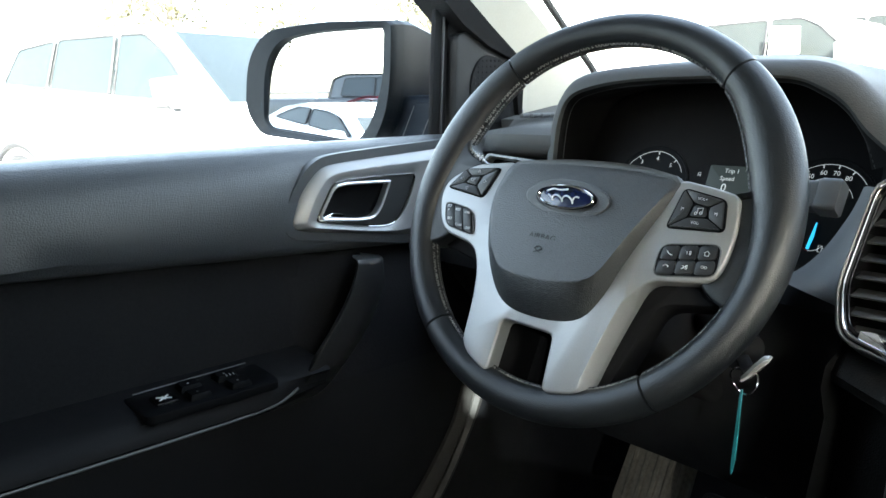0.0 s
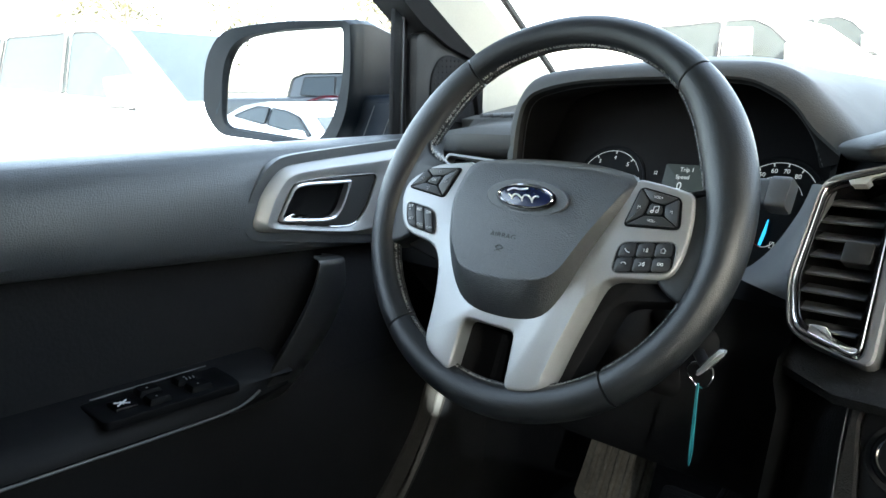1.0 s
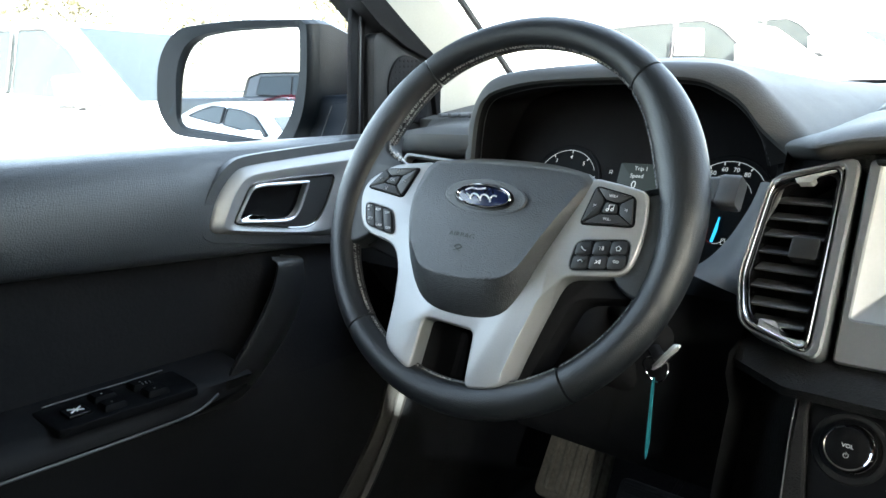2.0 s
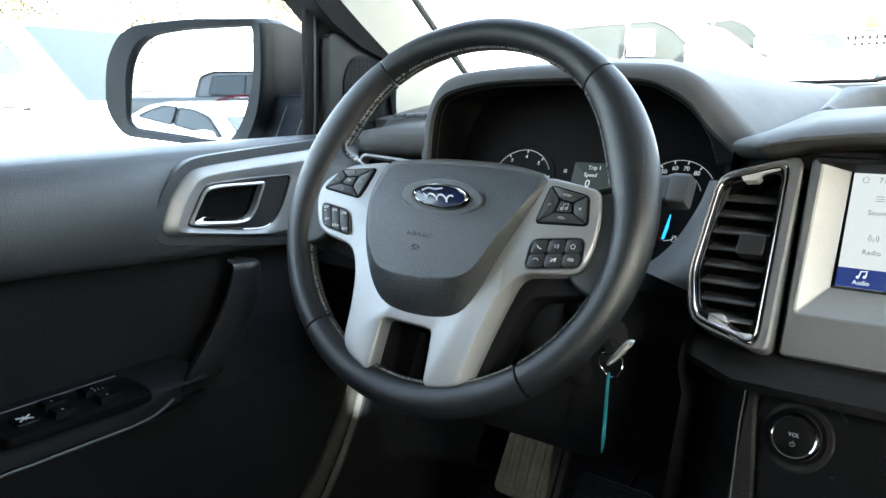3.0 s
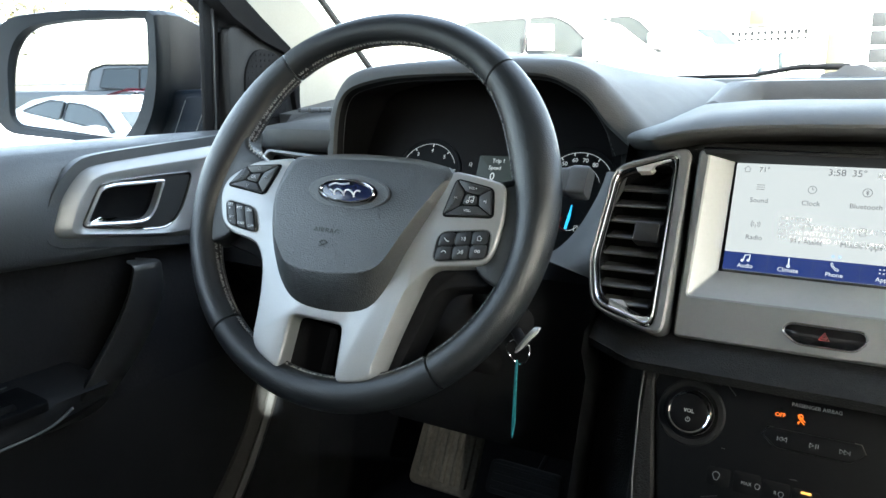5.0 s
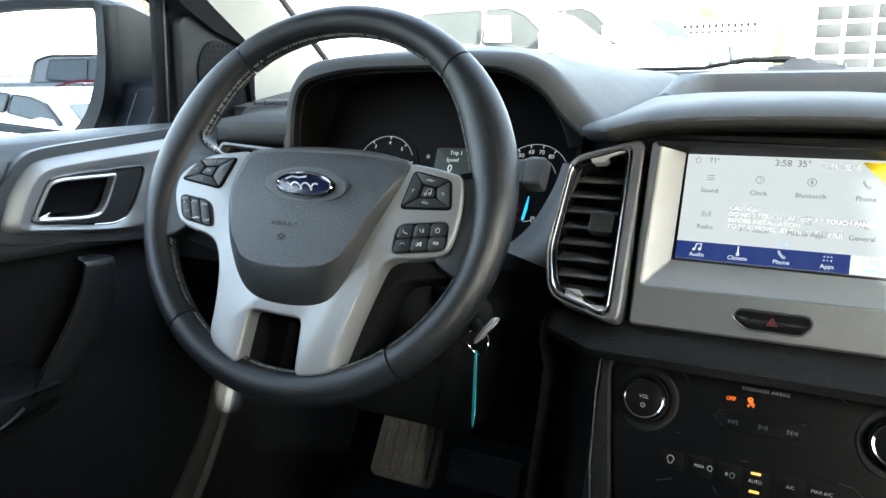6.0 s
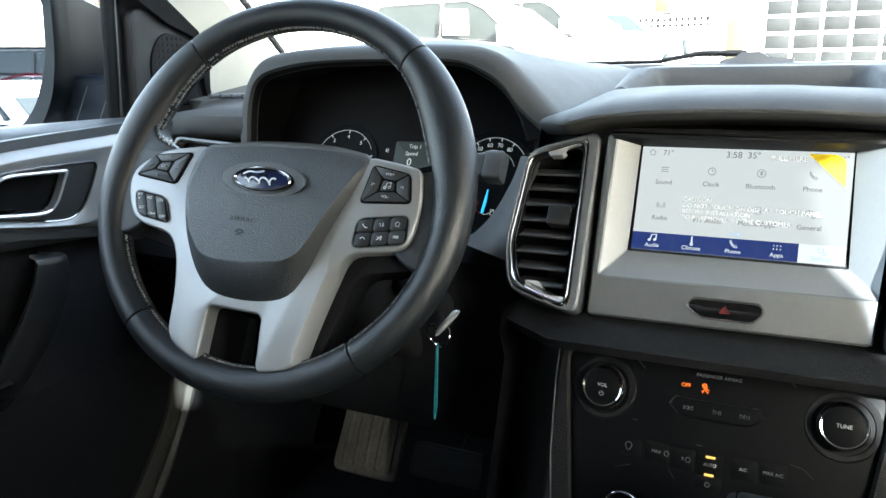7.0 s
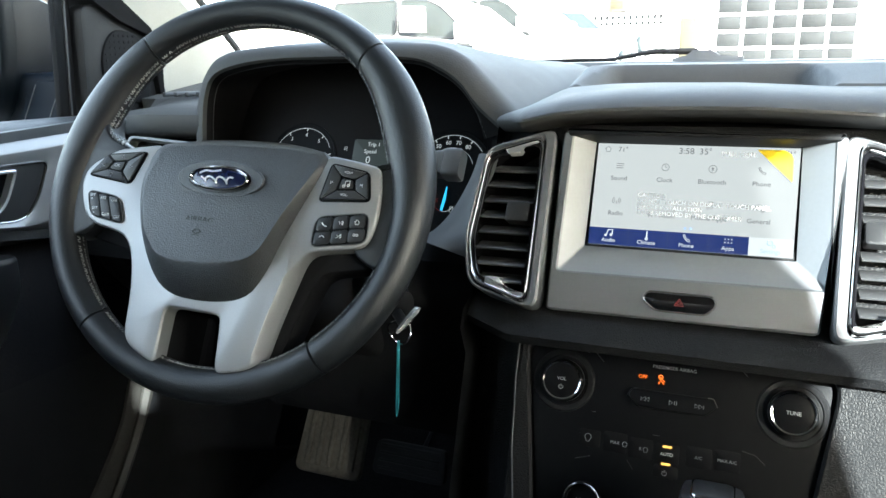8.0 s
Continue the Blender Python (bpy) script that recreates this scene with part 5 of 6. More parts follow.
part("socket_rim", frame_slab(ellipse(-0.0615, -0.0935, 0.0149, 0.0149, 40), ellipse(-0.0615, -0.0935, 0.0134, 0.0134, 40), 0.003, 0.0088, 0.0005), DARKCHROME, sock, "thin bright socket ring")

# ---- gear lever and console ----
console = thing("centre_console", "black centre console between the seats", "console")
bm = bar([[(CX + x, y, z) for x, z in rounded([(-0.11, -0.62), (0.11, -0.62), (0.10, t), (-0.10, t)], 0.02, 3)] for y, t in ((0.06, -0.30), (-0.10, -0.31), (-0.50, -0.31), (-0.95, -0.28), (-1.0, -0.28))])
part("body", bm, HARD, console)
lever = thing("gear_lever", "black leather gear lever with a chrome top edge", "gear lever", pose(0.406, -0.04, -0.192, -10, 0, 0) @ Matrix.Scale(0.80, 4))
part("knob", bar([[(x, y, z) for x, y in rounded([(-w, -d), (w, -d), (w, d), (-w, d)], 0.012, 4)] for w, d, z in ((0.014, 0.016, -0.09), (0.020, 0.022, -0.05), (0.0265, 0.028, -0.015), (0.0265, 0.029, 0.0), (0.024, 0.026, 0.008), (0.012, 0.012, 0.011))]), GRABPLASTIC, lever)
part("top_trim", slab(rounded([(-0.018, -0.020), (0.018, -0.020), (0.018, 0.022), (-0.018, 0.022)], 0.008), 0.006, 0.0125, 0.002), CHROME, lever, "chrome top edge")
part("top_cap", slab(rounded([(-0.0165, -0.020), (0.0165, -0.020), (0.0165, 0.016), (-0.0165, 0.016)], 0.007), 0.008, 0.0135, 0.002), KEYPLASTIC, lever)
part("stem", tube([(0, 0.0, -0.17), (0, 0, -0.08)], 0.011, 14), HARD, lever)

# ---- ignition key ----
keyset = thing("ignition_key", "ignition key in its lock with a ring and teal strap", "key")
part("lock", tube([(0.085, 0.095, -0.105), (0.128, 0.062, -0.118)], [0.020, 0.017], 18), HARD, keyset)
head = part("key_head", tube([(0.130, 0.056, -0.1365), (0.1335, 0.052, -0.1355), (0.139, 0.050, -0.130), (0.148, 0.048, -0.119), (0.154, 0.046, -0.1125), (0.157, 0.045, -0.1105)], [0.002, 0.0045, 0.0056, 0.0062, 0.0054, 0.002], 8, flat=0.6), ACCENT, keyset, "bright key head")
part("key_grip", tube([(0.128, 0.060, -0.122), (0.138, 0.0505, -0.1265), (0.146, 0.047, -0.1205)], [0.005, 0.0052, 0.003], 10, flat=0.6), KEYPLASTIC, head)
rc = Vector((0.1325, 0.055, -0.1385))
part("ring", tube([rc + Vector((0.0112 * math.cos(a), 0.003 * math.sin(2 * a), 0.0112 * math.sin(a))) for a in np.linspace(0, 2 * math.pi, 36, endpoint=False)], 0.0007, 8, closed=True), CHROME, keyset, "thin steel key ring")
bm = bar([[(x + dx, 0.055 + dy, z) for dx, dy in ((-w, -0.0006), (w, -0.0012), (w, 0.0006), (-w, 0.0012))] for x, z, w in ((0.1315, -0.147, 0.0008), (0.1310, -0.153, 0.0011), (0.1295, -0.185, 0.0014), (0.1285, -0.208, 0.0017), (0.1275, -0.219, 0.0010), (0.1272, -0.2225, 0.0004))])
part("strap", bm, TEAL, keyset, "twisted teal plastic strap")

# ---- footwell ----
foot = thing("brake_pedal", "black rubber brake pedal on a steel arm", "pedal", tilted((0.01, 0.33, -0.44), 25))
part("pad", slab(rounded([(-0.055, -0.025), (0.055, -0.025), (0.052, 0.022), (-0.052, 0.022)], 0.01), -0.008, 0.004, 0.002), RUBBER, foot)
for i in range(4):
    part("tread", box((0.0, -0.016 + i * 0.0105, 0.005), (0.09, 0.004, 0.003), 0.001), RUBBER, foot)
part("arm", tube([(0.01, 0.0, -0.008), (0.012, 0.05, -0.05), (0.01, 0.16, -0.10)], 0.008, 10, flat=0.5), HARD, foot)
gas = thing("accelerator_pedal", "tall narrow black accelerator pedal", "pedal", tilted((0.155, 0.36, -0.47), 35))
part("pad", slab(rounded([(-0.022, -0.07), (0.022, -0.07), (0.020, 0.06), (-0.020, 0.06)], 0.008), -0.008, 0.003, 0.002), RUBBER, gas)
rest = thing("foot_rest", "dusty ribbed rubber foot rest in the footwell, paled to look sunlit", "foot rest", tilted((-0.115, 0.335, -0.43), 28))
part("plate", slab(rounded([(-0.055, -0.055), (0.052, -0.055), (0.050, 0.045), (-0.050, 0.045)], 0.014), -0.01, 0.0, 0.003), PEDAL, rest)
for i in range(5):
    bm = box((-0.034 + i * 0.018, -0.003, 0.0015), (0.008, 0.080, 0.006), 0.002)
    part("rib", bm, PEDAL, rest)
# trim strips at the foot of the door opening
sill = thing("sill_trim", "scuffed grey plastic trim at the door opening", "sill trim", kind="structure")
SL = smooth_line([(-0.318, 0.192, -0.262), (-0.318, 0.168, -0.311), (-0.318, 0.146, -0.362), (-0.320, 0.088, -0.436), (-0.330, 0.00, -0.54)], 5)
SM = smooth_line([(-0.316, 0.214, -0.275), (-0.316, 0.191, -0.322), (-0.316, 0.168, -0.371), (-0.318, 0.116, -0.449), (-0.326, 0.025, -0.555)], 5)
SR = smooth_line([(-0.314, 0.228, -0.280), (-0.314, 0.206, -0.328), (-0.314, 0.180, -0.375), (-0.316, 0.127, -0.455), (-0.324, 0.035, -0.562)], 5)
back = Vector((-0.03, 0.0, 0.0))
part("door_edge", bar([[a + back, a, a.lerp(b, 0.5) + Vector((0.003, 0, 0)), b + Vector((0, -0.004, 0.002)), b + back] for a, b in zip(SL, SM)]), SILLGREY, sill)
part("sill_strip", bar([[a + back, a, a.lerp(b, 0.5) + Vector((0.003, 0, 0)), b, b + back] for a, b in zip(SM, SR)]), SILLGREY, sill)

# ---- driver's door ----
door = thing("car_door", "closed dark grey car door with a silver handle bezel", "car door")
zlow = lambda y: -0.0915 - 0.065 * y
ys = list(np.linspace(-0.80, 0.30, 23))


def pad_line(y):
    zl = zlow(y)
    return [(-0.455, y, -0.02), (-0.450, y, 0.022), (-0.430, y, 0.034), (-0.395, y, 0.0345), (-0.372, y, 0.028), (-0.357, y, 0.012), (-0.350, y, -0.008), (-0.3465, y, -0.030), (-0.3470, y, -0.060), (-0.3505, y, zl + 0.008), (-0.3535, y, zl + 0.001), (-0.359, y, zl - 0.003), (-0.390, y, zl - 0.006)]


def hollow(pts, y):
    """The pad is cut back behind the door opener."""
    return [(x - 0.022, yy, z) if -0.03 < y < 0.12 and -0.075 < z < -0.002 and x > -0.36 else (x, yy, z) for x, yy, z in pts]


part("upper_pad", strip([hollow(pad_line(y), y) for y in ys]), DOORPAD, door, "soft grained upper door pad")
part("insert", strip([[(-0.383, y, zlow(y) - 0.004), (-0.376, y, -0.13), (-0.372, y, -0.17), (-0.366, y, -0.215)] for y in ys]), CLOTH, door, "black cloth door insert")


def arm_line(y):
    f = max(0.0, min(1.0, (y + 0.16) / 0.16))
    s = f * f * (3 - 2 * f)
    top = -0.205 + 0.0 * s
    return [(-0.385, y, top + 0.004), (-0.345, y, top - 0.001), (-0.310, y, top - 0.004), (-0.296, y, top - 0.010), (-0.288 - 0.03 * s, y, top - 0.020), (-0.287 - 0.03 * s, y, top - 0.028), (-0.293 - 0.03 * s, y, top - 0.036), (-0.33, y, top - 0.05)]


part("armrest", strip([arm_line(y) for y in np.linspace(-0.80, -0.06, 24)]), HARD, door, "soft armrest with a rolled edge")
part("armrest_piping", tube(smooth_line([(-0.288, -0.80, -0.2365), (-0.288, -0.40, -0.2365), (-0.288, -0.20, -0.2365), (-0.290, -0.135, -0.2350), (-0.293, -0.105, -0.2250)], 6), 0.0016, 8), GREYTRIM, door, "thin grey edge line")
part("lower_panel", strip([[(-0.33, y, -0.25), (-0.322, y, -0.30), (-0.325, y, -0.42), (-0.345, y, -0.60)] for y in ys]), HARD, door, "hard black lower door panel")
part("front_panel", strip([[(-0.386, y, zlow(y) - 0.004), (-0.386 + 0.034 * f, y, -0.14), (-0.380 + 0.038 * f, y, -0.20), (-0.335, y, -0.26)] for y, f in ((-0.16, 0.0), (-0.10, 0.1), (-0.05, 0.4), (0.0, 0.8), (0.04, 1.0), (0.15, 1.0), (0.30, 1.0))]), CLOTH, door)
# grab handle that runs down into the armrest
ridge = smooth_line([(-0.303, -0.010, -0.101), (-0.300, -0.022, -0.129), (-0.300, -0.048, -0.169), (-0.300, -0.084, -0.211), (-0.300, -0.108, -0.233), (-0.300, -0.150, -0.240)], 6)
outer = smooth_line([(-0.316, 0.034, -0.107), (-0.312, 0.029, -0.141), (-0.312, 0.005, -0.184), (-0.312, -0.038, -0.227), (-0.312, -0.071, -0.248), (-0.312, -0.13, -0.250)], 6)
lp = []
for a, b in zip(ridge, outer):
    lp.append([a + Vector((-0.055, 0.042, -0.004)), a + Vector((-0.014, 0.0085, 0.001)), a + Vector((-0.004, 0.0010, 0.0012)), a, a.lerp(b, 0.12) + Vector((0.002, 0, 0)), a.lerp(b, 0.6) + Vector((0.001, 0, 0)), b, b + Vector((-0.006, 0.006, 0)), b + Vector((-0.06, 0.01, 0))])
lp.insert(0, [p + Vector((-0.003, 0, 0.0035)) if 0 < i < 8 else p for i, p in enumerate(lp[0])])
lp.insert(0, [p + Vector((-0.010, 0.0, 0.0045)) if 0 < i < 8 else p for i, p in enumerate(lp[1])])
part("grab_handle", bar(lp), GRABPLASTIC, door, "black grab handle")

# silver bezel with the inner door opener; y runs forward, z up
Dm = axes((-0.3465, 0, 0), (0, 1, 0), (0, 0, 1), (1, 0, 0))
bez_o = rounded([(-0.0700, -0.0520), (-0.0660, -0.0605), (0.0746, -0.0834), (0.17, -0.0960), (0.20, 0.0240), (0.135, 0.0200), (0.0607, 0.0168), (-0.0060, 0.0132), (-0.0300, 0.0095), (-0.0578, -0.0187)], [0.006, 0.010, 0.02, 0.01, 0.01, 0.02, 0.02, 0.02, 0.015, 0.02], 4)
hole = rounded([(-0.0420, -0.0520), (-0.0194, -0.0146), (-0.0120, -0.0075), (0.034, -0.0055), (0.1080, -0.0070), (0.1110, -0.0130), (0.0963, -0.0452), (0.0800, -0.0650), (0.0650, -0.0710), (0.0354, -0.0685), (-0.0310, -0.0560)][::-1], [0.006, 0.02, 0.01, 0.012, 0.02, 0.005, 0.006, 0.02, 0.010, 0.01, 0.006], 4)
DC = (0.030, -0.032)
bo, ho = around(bez_o, DC, 144), around(hole, DC, 144)
mixo = lambda t, z: [(a[0] + (b[0] - a[0]) * t, a[1] + (b[1] - a[1]) * t, z) for a, b in zip(bo, ho)]
bm = rings(bmesh.new(), [mixo(0, -0.008), mixo(0, -0.001), mixo(0.04, 0.0008), mixo(0.10, 0.0020), mixo(0.46, 0.0088), mixo(0.54, 0.0090), mixo(0.93, 0.0060), mixo(0.98, 0.0052), mixo(1, 0.0030), mixo(1, -0.006)], False, False)
bm.transform(Dm)
part("bezel", bm, SILVER, door, "satin silver opener bezel")
bed = around(inset(bo, -0.011), DC, 144)
bm = frame_slab(bed, around(inset(ho, -0.001), DC, 144), -0.012, -0.0004, 0.0004)
bm.transform(Dm)
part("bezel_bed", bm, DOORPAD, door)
h0, h1 = ho, inset(ho, 0.0055)
h2 = around(rounded([(-0.026, -0.050), (0.038, -0.058), (0.060, -0.048), (0.075, -0.018), (0.004, -0.016)], 0.008), DC, 144)
bm = rings(bmesh.new(), [[(x, y, z) for x, y in h] for h, z in ((h0, 0.003), (h1, -0.001), (h2, -0.016))], False, True)
bm.transform(Dm)
part("opener_cup", bm, GLOSS, door, "dark opener recess")
bm = frame_slab(h0, inset(h0, 0.0016), -0.003, 0.0060, 0.0005)
bm.transform(Dm)
part("chrome_rim", bm, CHROME, door, "chrome ring round the opener")
loop = rounded([(-0.0400, -0.0515), (0.0254, -0.0595), (0.0430, -0.0585), (0.0544, -0.0474), (0.0715, -0.0125), (0.000, -0.0095), (-0.0150, -0.0125)], [0.006, 0.012, 0.010, 0.010, 0.006, 0.010, 0.008], 5)
lo_ = around(inset(loop, 0.0025), DC, 144)
bm = frame_slab(inset(ho, 0.0020), lo_, -0.010, 0.0042, 0.0010)
bm.transform(Dm)
lev = part("opener_lever", bm, LEVERGREY, door, "dark grey metallic opener lever")
bm = frame_slab(loop, inset(loop, 0.0036), -0.010, 0.0085, 0.0016)
bm.transform(Dm)
part("lever_loop", bm, ACCENT, lev, "bright chrome loop of the lever")
bm = rings(bmesh.new(), [[(DC[0] + (x - DC[0]) * k, DC[1] + (y - DC[1]) * k, z) for x, y in lo_] for k, z in ((1.0, 0.0035), (0.985, 0.000), (0.95, -0.004), (0.85, -0.0065), (0.4, -0.0075))], False, True)
bm.transform(Dm)
part("pocket", bm, PANEL, lev, "dark finger pocket")
# chrome sliver added to draw a glint inside the pocket
bm = slab(rounded([(-0.032, -0.0490), (-0.008, -0.0515), (0.004, -0.0480), (-0.018, -0.0445)], 0.002), -0.006, 0.0056, 0.0006)
bm.transform(Dm)
part("pocket_glint", bm, CHROME, lev)

# window switches on the armrest
sw = part("switch_panel", slab(rounded([(-0.352, -0.275), (-0.287, -0.272), (-0.283, -0.132), (-0.305, -0.128), (-0.358, -0.126)], 0.008), -0.214, -0.2055, 0.002), PANEL, door, "satin black window switch panel")
part("switch_edge", tube([(-0.352, -0.262, -0.2045), (-0.356, -0.135, -0.2045)], 0.0009, 6), GREYTRIM, sw)
for x, y in ((-0.332, -0.212), (-0.304, -0.214), (-0.332, -0.172), (-0.304, -0.170)):
    k = part("window_switch", bar([[(x + a, y + b, z) for a, b in rounded([(-w, -w * 1.1), (w, -w * 1.1), (w, w * 1.1), (-w, w * 1.1)], 0.002, 2)] for w, z in ((0.0105, -0.2065), (0.0100, -0.2020), (0.0085, -0.1995))]), PANEL, sw, "black rocker window switch")
    part("switch_dot", slab(ellipse(x + 0.002, y - 0.001, 0.0011, 0.0011, 10), -0.200, -0.1992, 0.0), GREYMARK, k, smooth=False)
k = part("lock_switch", slab(rounded([(-0.328, -0.255), (-0.304, -0.255), (-0.304, -0.233), (-0.328, -0.233)], 0.002), -0.207, -0.2025, 0.001), GLOSS, sw, "black window lock switch")
bm = tube([(-0.311, -0.250, -0.2022), (-0.321, -0.238, -0.2022)], 0.0009, 5)
tube([(-0.321, -0.250, -0.2022), (-0.311, -0.238, -0.2022)], 0.0009, 5, bm=bm)
tube([(-0.3115, -0.244, -0.2022), (-0.3205, -0.244, -0.2022)], 0.0007, 5, bm=bm)
part("lock_mark", bm, WHITEMARK, k, "white crossed mark")
bm = bmesh.new()
for dy in (-0.004, 0.0, 0.004):
    tube([(-0.320, -0.170 + dy, -0.1993), (-0.326, -0.169 + dy, -0.1993)], 0.0005, 5, bm=bm)
part("auto_mark", bm, GREYMARK, sw)

# window frame, sail panel with tweeter
part("window_channel", box((-0.428, 0.230, 0.13), (0.010, 0.026, 0.22), 0.003, m=Matrix.Rotation(radians(-4), 4, "X")), MATTE, door, "black glass channel")
part("channel_trim", box((-0.4215, 0.232, 0.13), (0.004, 0.003, 0.21), 0.001, m=Matrix.Rotation(radians(-4), 4, "X")), STALKGREY, door, "grey channel trim")
bm = slab(rounded([(0.238, 0.020), (0.40, 0.020), (0.385, 0.145), (0.34, 0.172), (0.262, 0.178), (0.245, 0.172)], 0.012, 4), -0.02, 0.004, 0.004)
bm.transform(axes((-0.408, 0, 0), (0, 1, 0), (0, 0, 1), (1, 0, 0)))
sail = part("sail_panel", bm, SAILGREY, door, "dark corner panel behind the mirror")
bm = slab(rounded([(0.268, 0.050), (0.350, 0.045), (0.352, 0.125), (0.325, 0.146), (0.290, 0.146), (0.268, 0.115)], 0.02, 5), -0.004, 0.0075, 0.003)
bm.transform(axes((-0.408, 0, 0), (0, 1, 0), (0, 0, 1), (1, 0, 0)))
tw = part("tweeter_grille", bm, MATTE, sail, "black tweeter grille")
bm = bmesh.new()
for i in range(9):
    for j in range(11):
        y, z = 0.276 + i * 0.0085, 0.056 + j * 0.0082
        if ((y - 0.31) / 0.040) ** 2 + ((z - 0.096) / 0.047) ** 2 < 1:
            tube([(-0.4012, y, z), (-0.3998, y, z)], 0.0022, 6, bm=bm)
part("grille_dots", bm, MATTE, tw)
part("release_knob", turned([(0.008, -0.002), (0.008, 0.004), (0.006, 0.0055)], 20, m=axes((-0.404, 0.372, 0.062), (0, 1, 0), (0, 0, 1), (1, 0, 0))), STALKGREY, sail)
bm = bar([[(x, y, z) for x, z in ((-0.455, a), (-0.395, a), (-0.390, b), (-0.45, b))] for y, a, b in ((0.370, 0.02, 0.116), (0.352, 0.140, 0.150), (0.30, 0.158, 0.187), (0.25, 0.186, 0.225), (0.20, 0.228, 0.264), (0.10, 0.295, 0.345), (-0.02, 0.43, 0.50), (-0.8, 0.47, 0.53))])
part("upper_frame", bm, MATTE, door, "black upper window frame")
pane = part("window_pane", strip([[(-0.432 + 0.045 * t, y, 0.02 + (z - 0.02) * t) for t in np.linspace(0, 1, 6)] for y, z in ((-0.79, 0.49), (-0.4, 0.48), (-0.03, 0.44), (0.10, 0.35), (0.218, 0.25))]), PANE, door, "clear door window glass")
pane.visible_shadow = False

# ---- wing mirror ----
ez = Vector((0.25, -1.0, -0.031)).normalized()
ex = Vector((0, 0, 1)).cross(ez).normalized()
MM = axes((-0.65, 0.27, 0.1), ex, ez.cross(ex), ez)
wing = thing("wing_mirror", "dark wing mirror in a dark blue housing outside the window", "car mirror", MM)
gl = rounded([(-0.258, -0.052), (-0.242, -0.066), (-0.034, -0.088), (0.0, -0.054), (0.030, 0.014), (0.038, 0.100), (-0.120, 0.101), (-0.205, 0.092), (-0.246, 0.046)], [0.012, 0.012, 0.010, 0.02, 0.03, 0.010, 0.05, 0.035, 0.05], 5)
co = rounded([(-0.306, -0.034), (-0.268, -0.080), (-0.090, -0.094), (0.005, -0.098), (0.040, -0.045), (0.056, 0.020), (0.062, 0.110), (-0.10, 0.118), (-0.235, 0.112), (-0.288, 0.062)], [0.03, 0.02, 0.03, 0.012, 0.03, 0.04, 0.012, 0.05, 0.035, 0.04], 5)
G, O = around(gl, (-0.10, 0.01), 96), around(co, (-0.10, 0.01), 96)
k_ = lambda pts, s, dx=0.0: [(-0.10 + dx + (x + 0.10) * s, 0.01 + (y - 0.01) * s) for x, y in pts]
bm = slab(inset(gl, 0.001), -0.002, 0.002, 0.0)
part("glass", bm, MIRROR, wing, "silvered mirror glass", smooth=False, m=Matrix.Translation((0, 0, -0.006)) @ Matrix.Rotation(radians(-2.1), 4, "X"))
lp = [lift(G, -0.010), lift(G, -0.002), lift(k_(G, 1.02), 0.004), lift(k_(O, 0.985), 0.010), lift(O, 0.004), lift(O, -0.006), lift(k_(O, 1.01), -0.02)]
part("rim", rings(bmesh.new(), lp, True, False), MIRRORRIM, wing, "blue-black mirror rim")
drop = lambda pts, k: [(x, y if y < 0 else y * k) for x, y in pts]      # the top falls away towards the front
lp = [lift(k_(O, 1.008), -0.019), lift(drop(k_(O, 1.01), 0.985), -0.05), lift(drop(k_(O, 1.0), 0.93), -0.08), lift(drop(k_(O, 0.97, 0.01), 0.82), -0.12), lift(drop(k_(O, 0.92, 0.02), 0.66), -0.155), lift(drop(k_(O, 0.78, 0.03), 0.50), -0.185), lift(drop(k_(O, 0.1, 0.03), 0.4), -0.20)]
part("housing", rings(bmesh.new(), lp, True, True), DARKBLUE, wing, "dark blue housing")
part("foot", bar([[(x, y, z) for y, z in rounded([(-0.090, -0.20), (-0.012, -0.20), (-0.012, -0.03), (-0.090, -0.03)], 0.012, 3)] for x in (-0.02, 0.08, 0.16, 0.22)]), DARKBLUE, wing, "dark blue mirror foot")
part("foot_cover", slab(rounded([(0.03, -0.088), (0.21, -0.088), (0.21, -0.026), (0.075, -0.022)], 0.006), -0.05, -0.024, 0.003), DARKBLUE, wing, "dark blue foot cover")
for x in (0.075, 0.115):
    part("cover_seam", tube([(x, -0.028, -0.0235), (x - 0.03, -0.085, -0.0235)], 0.0008, 6), GREYTRIM, wing)

# ---- outside: parked vehicles, building, trees ----
def prism(pts, y0, y1, bevel, bm=None):
    """A side outline of (x, z) pairs given a width from y0 to y1, its long edges rounded."""
    bm = bm or bmesh.new()
    a, b = inset(pts, bevel), pts
    lp = [[(x, y0, z) for x, z in a], [(x, y0 + bevel * 0.3, z) for x, z in inset(pts, bevel * 0.3)], [(x, y0 + bevel, z) for x, z in b], [(x, y1 - bevel, z) for x, z in b], [(x, y1 - bevel * 0.3, z) for x, z in inset(pts, bevel * 0.3)], [(x, y1, z) for x, z in a]]
    return rings(bm, lp)


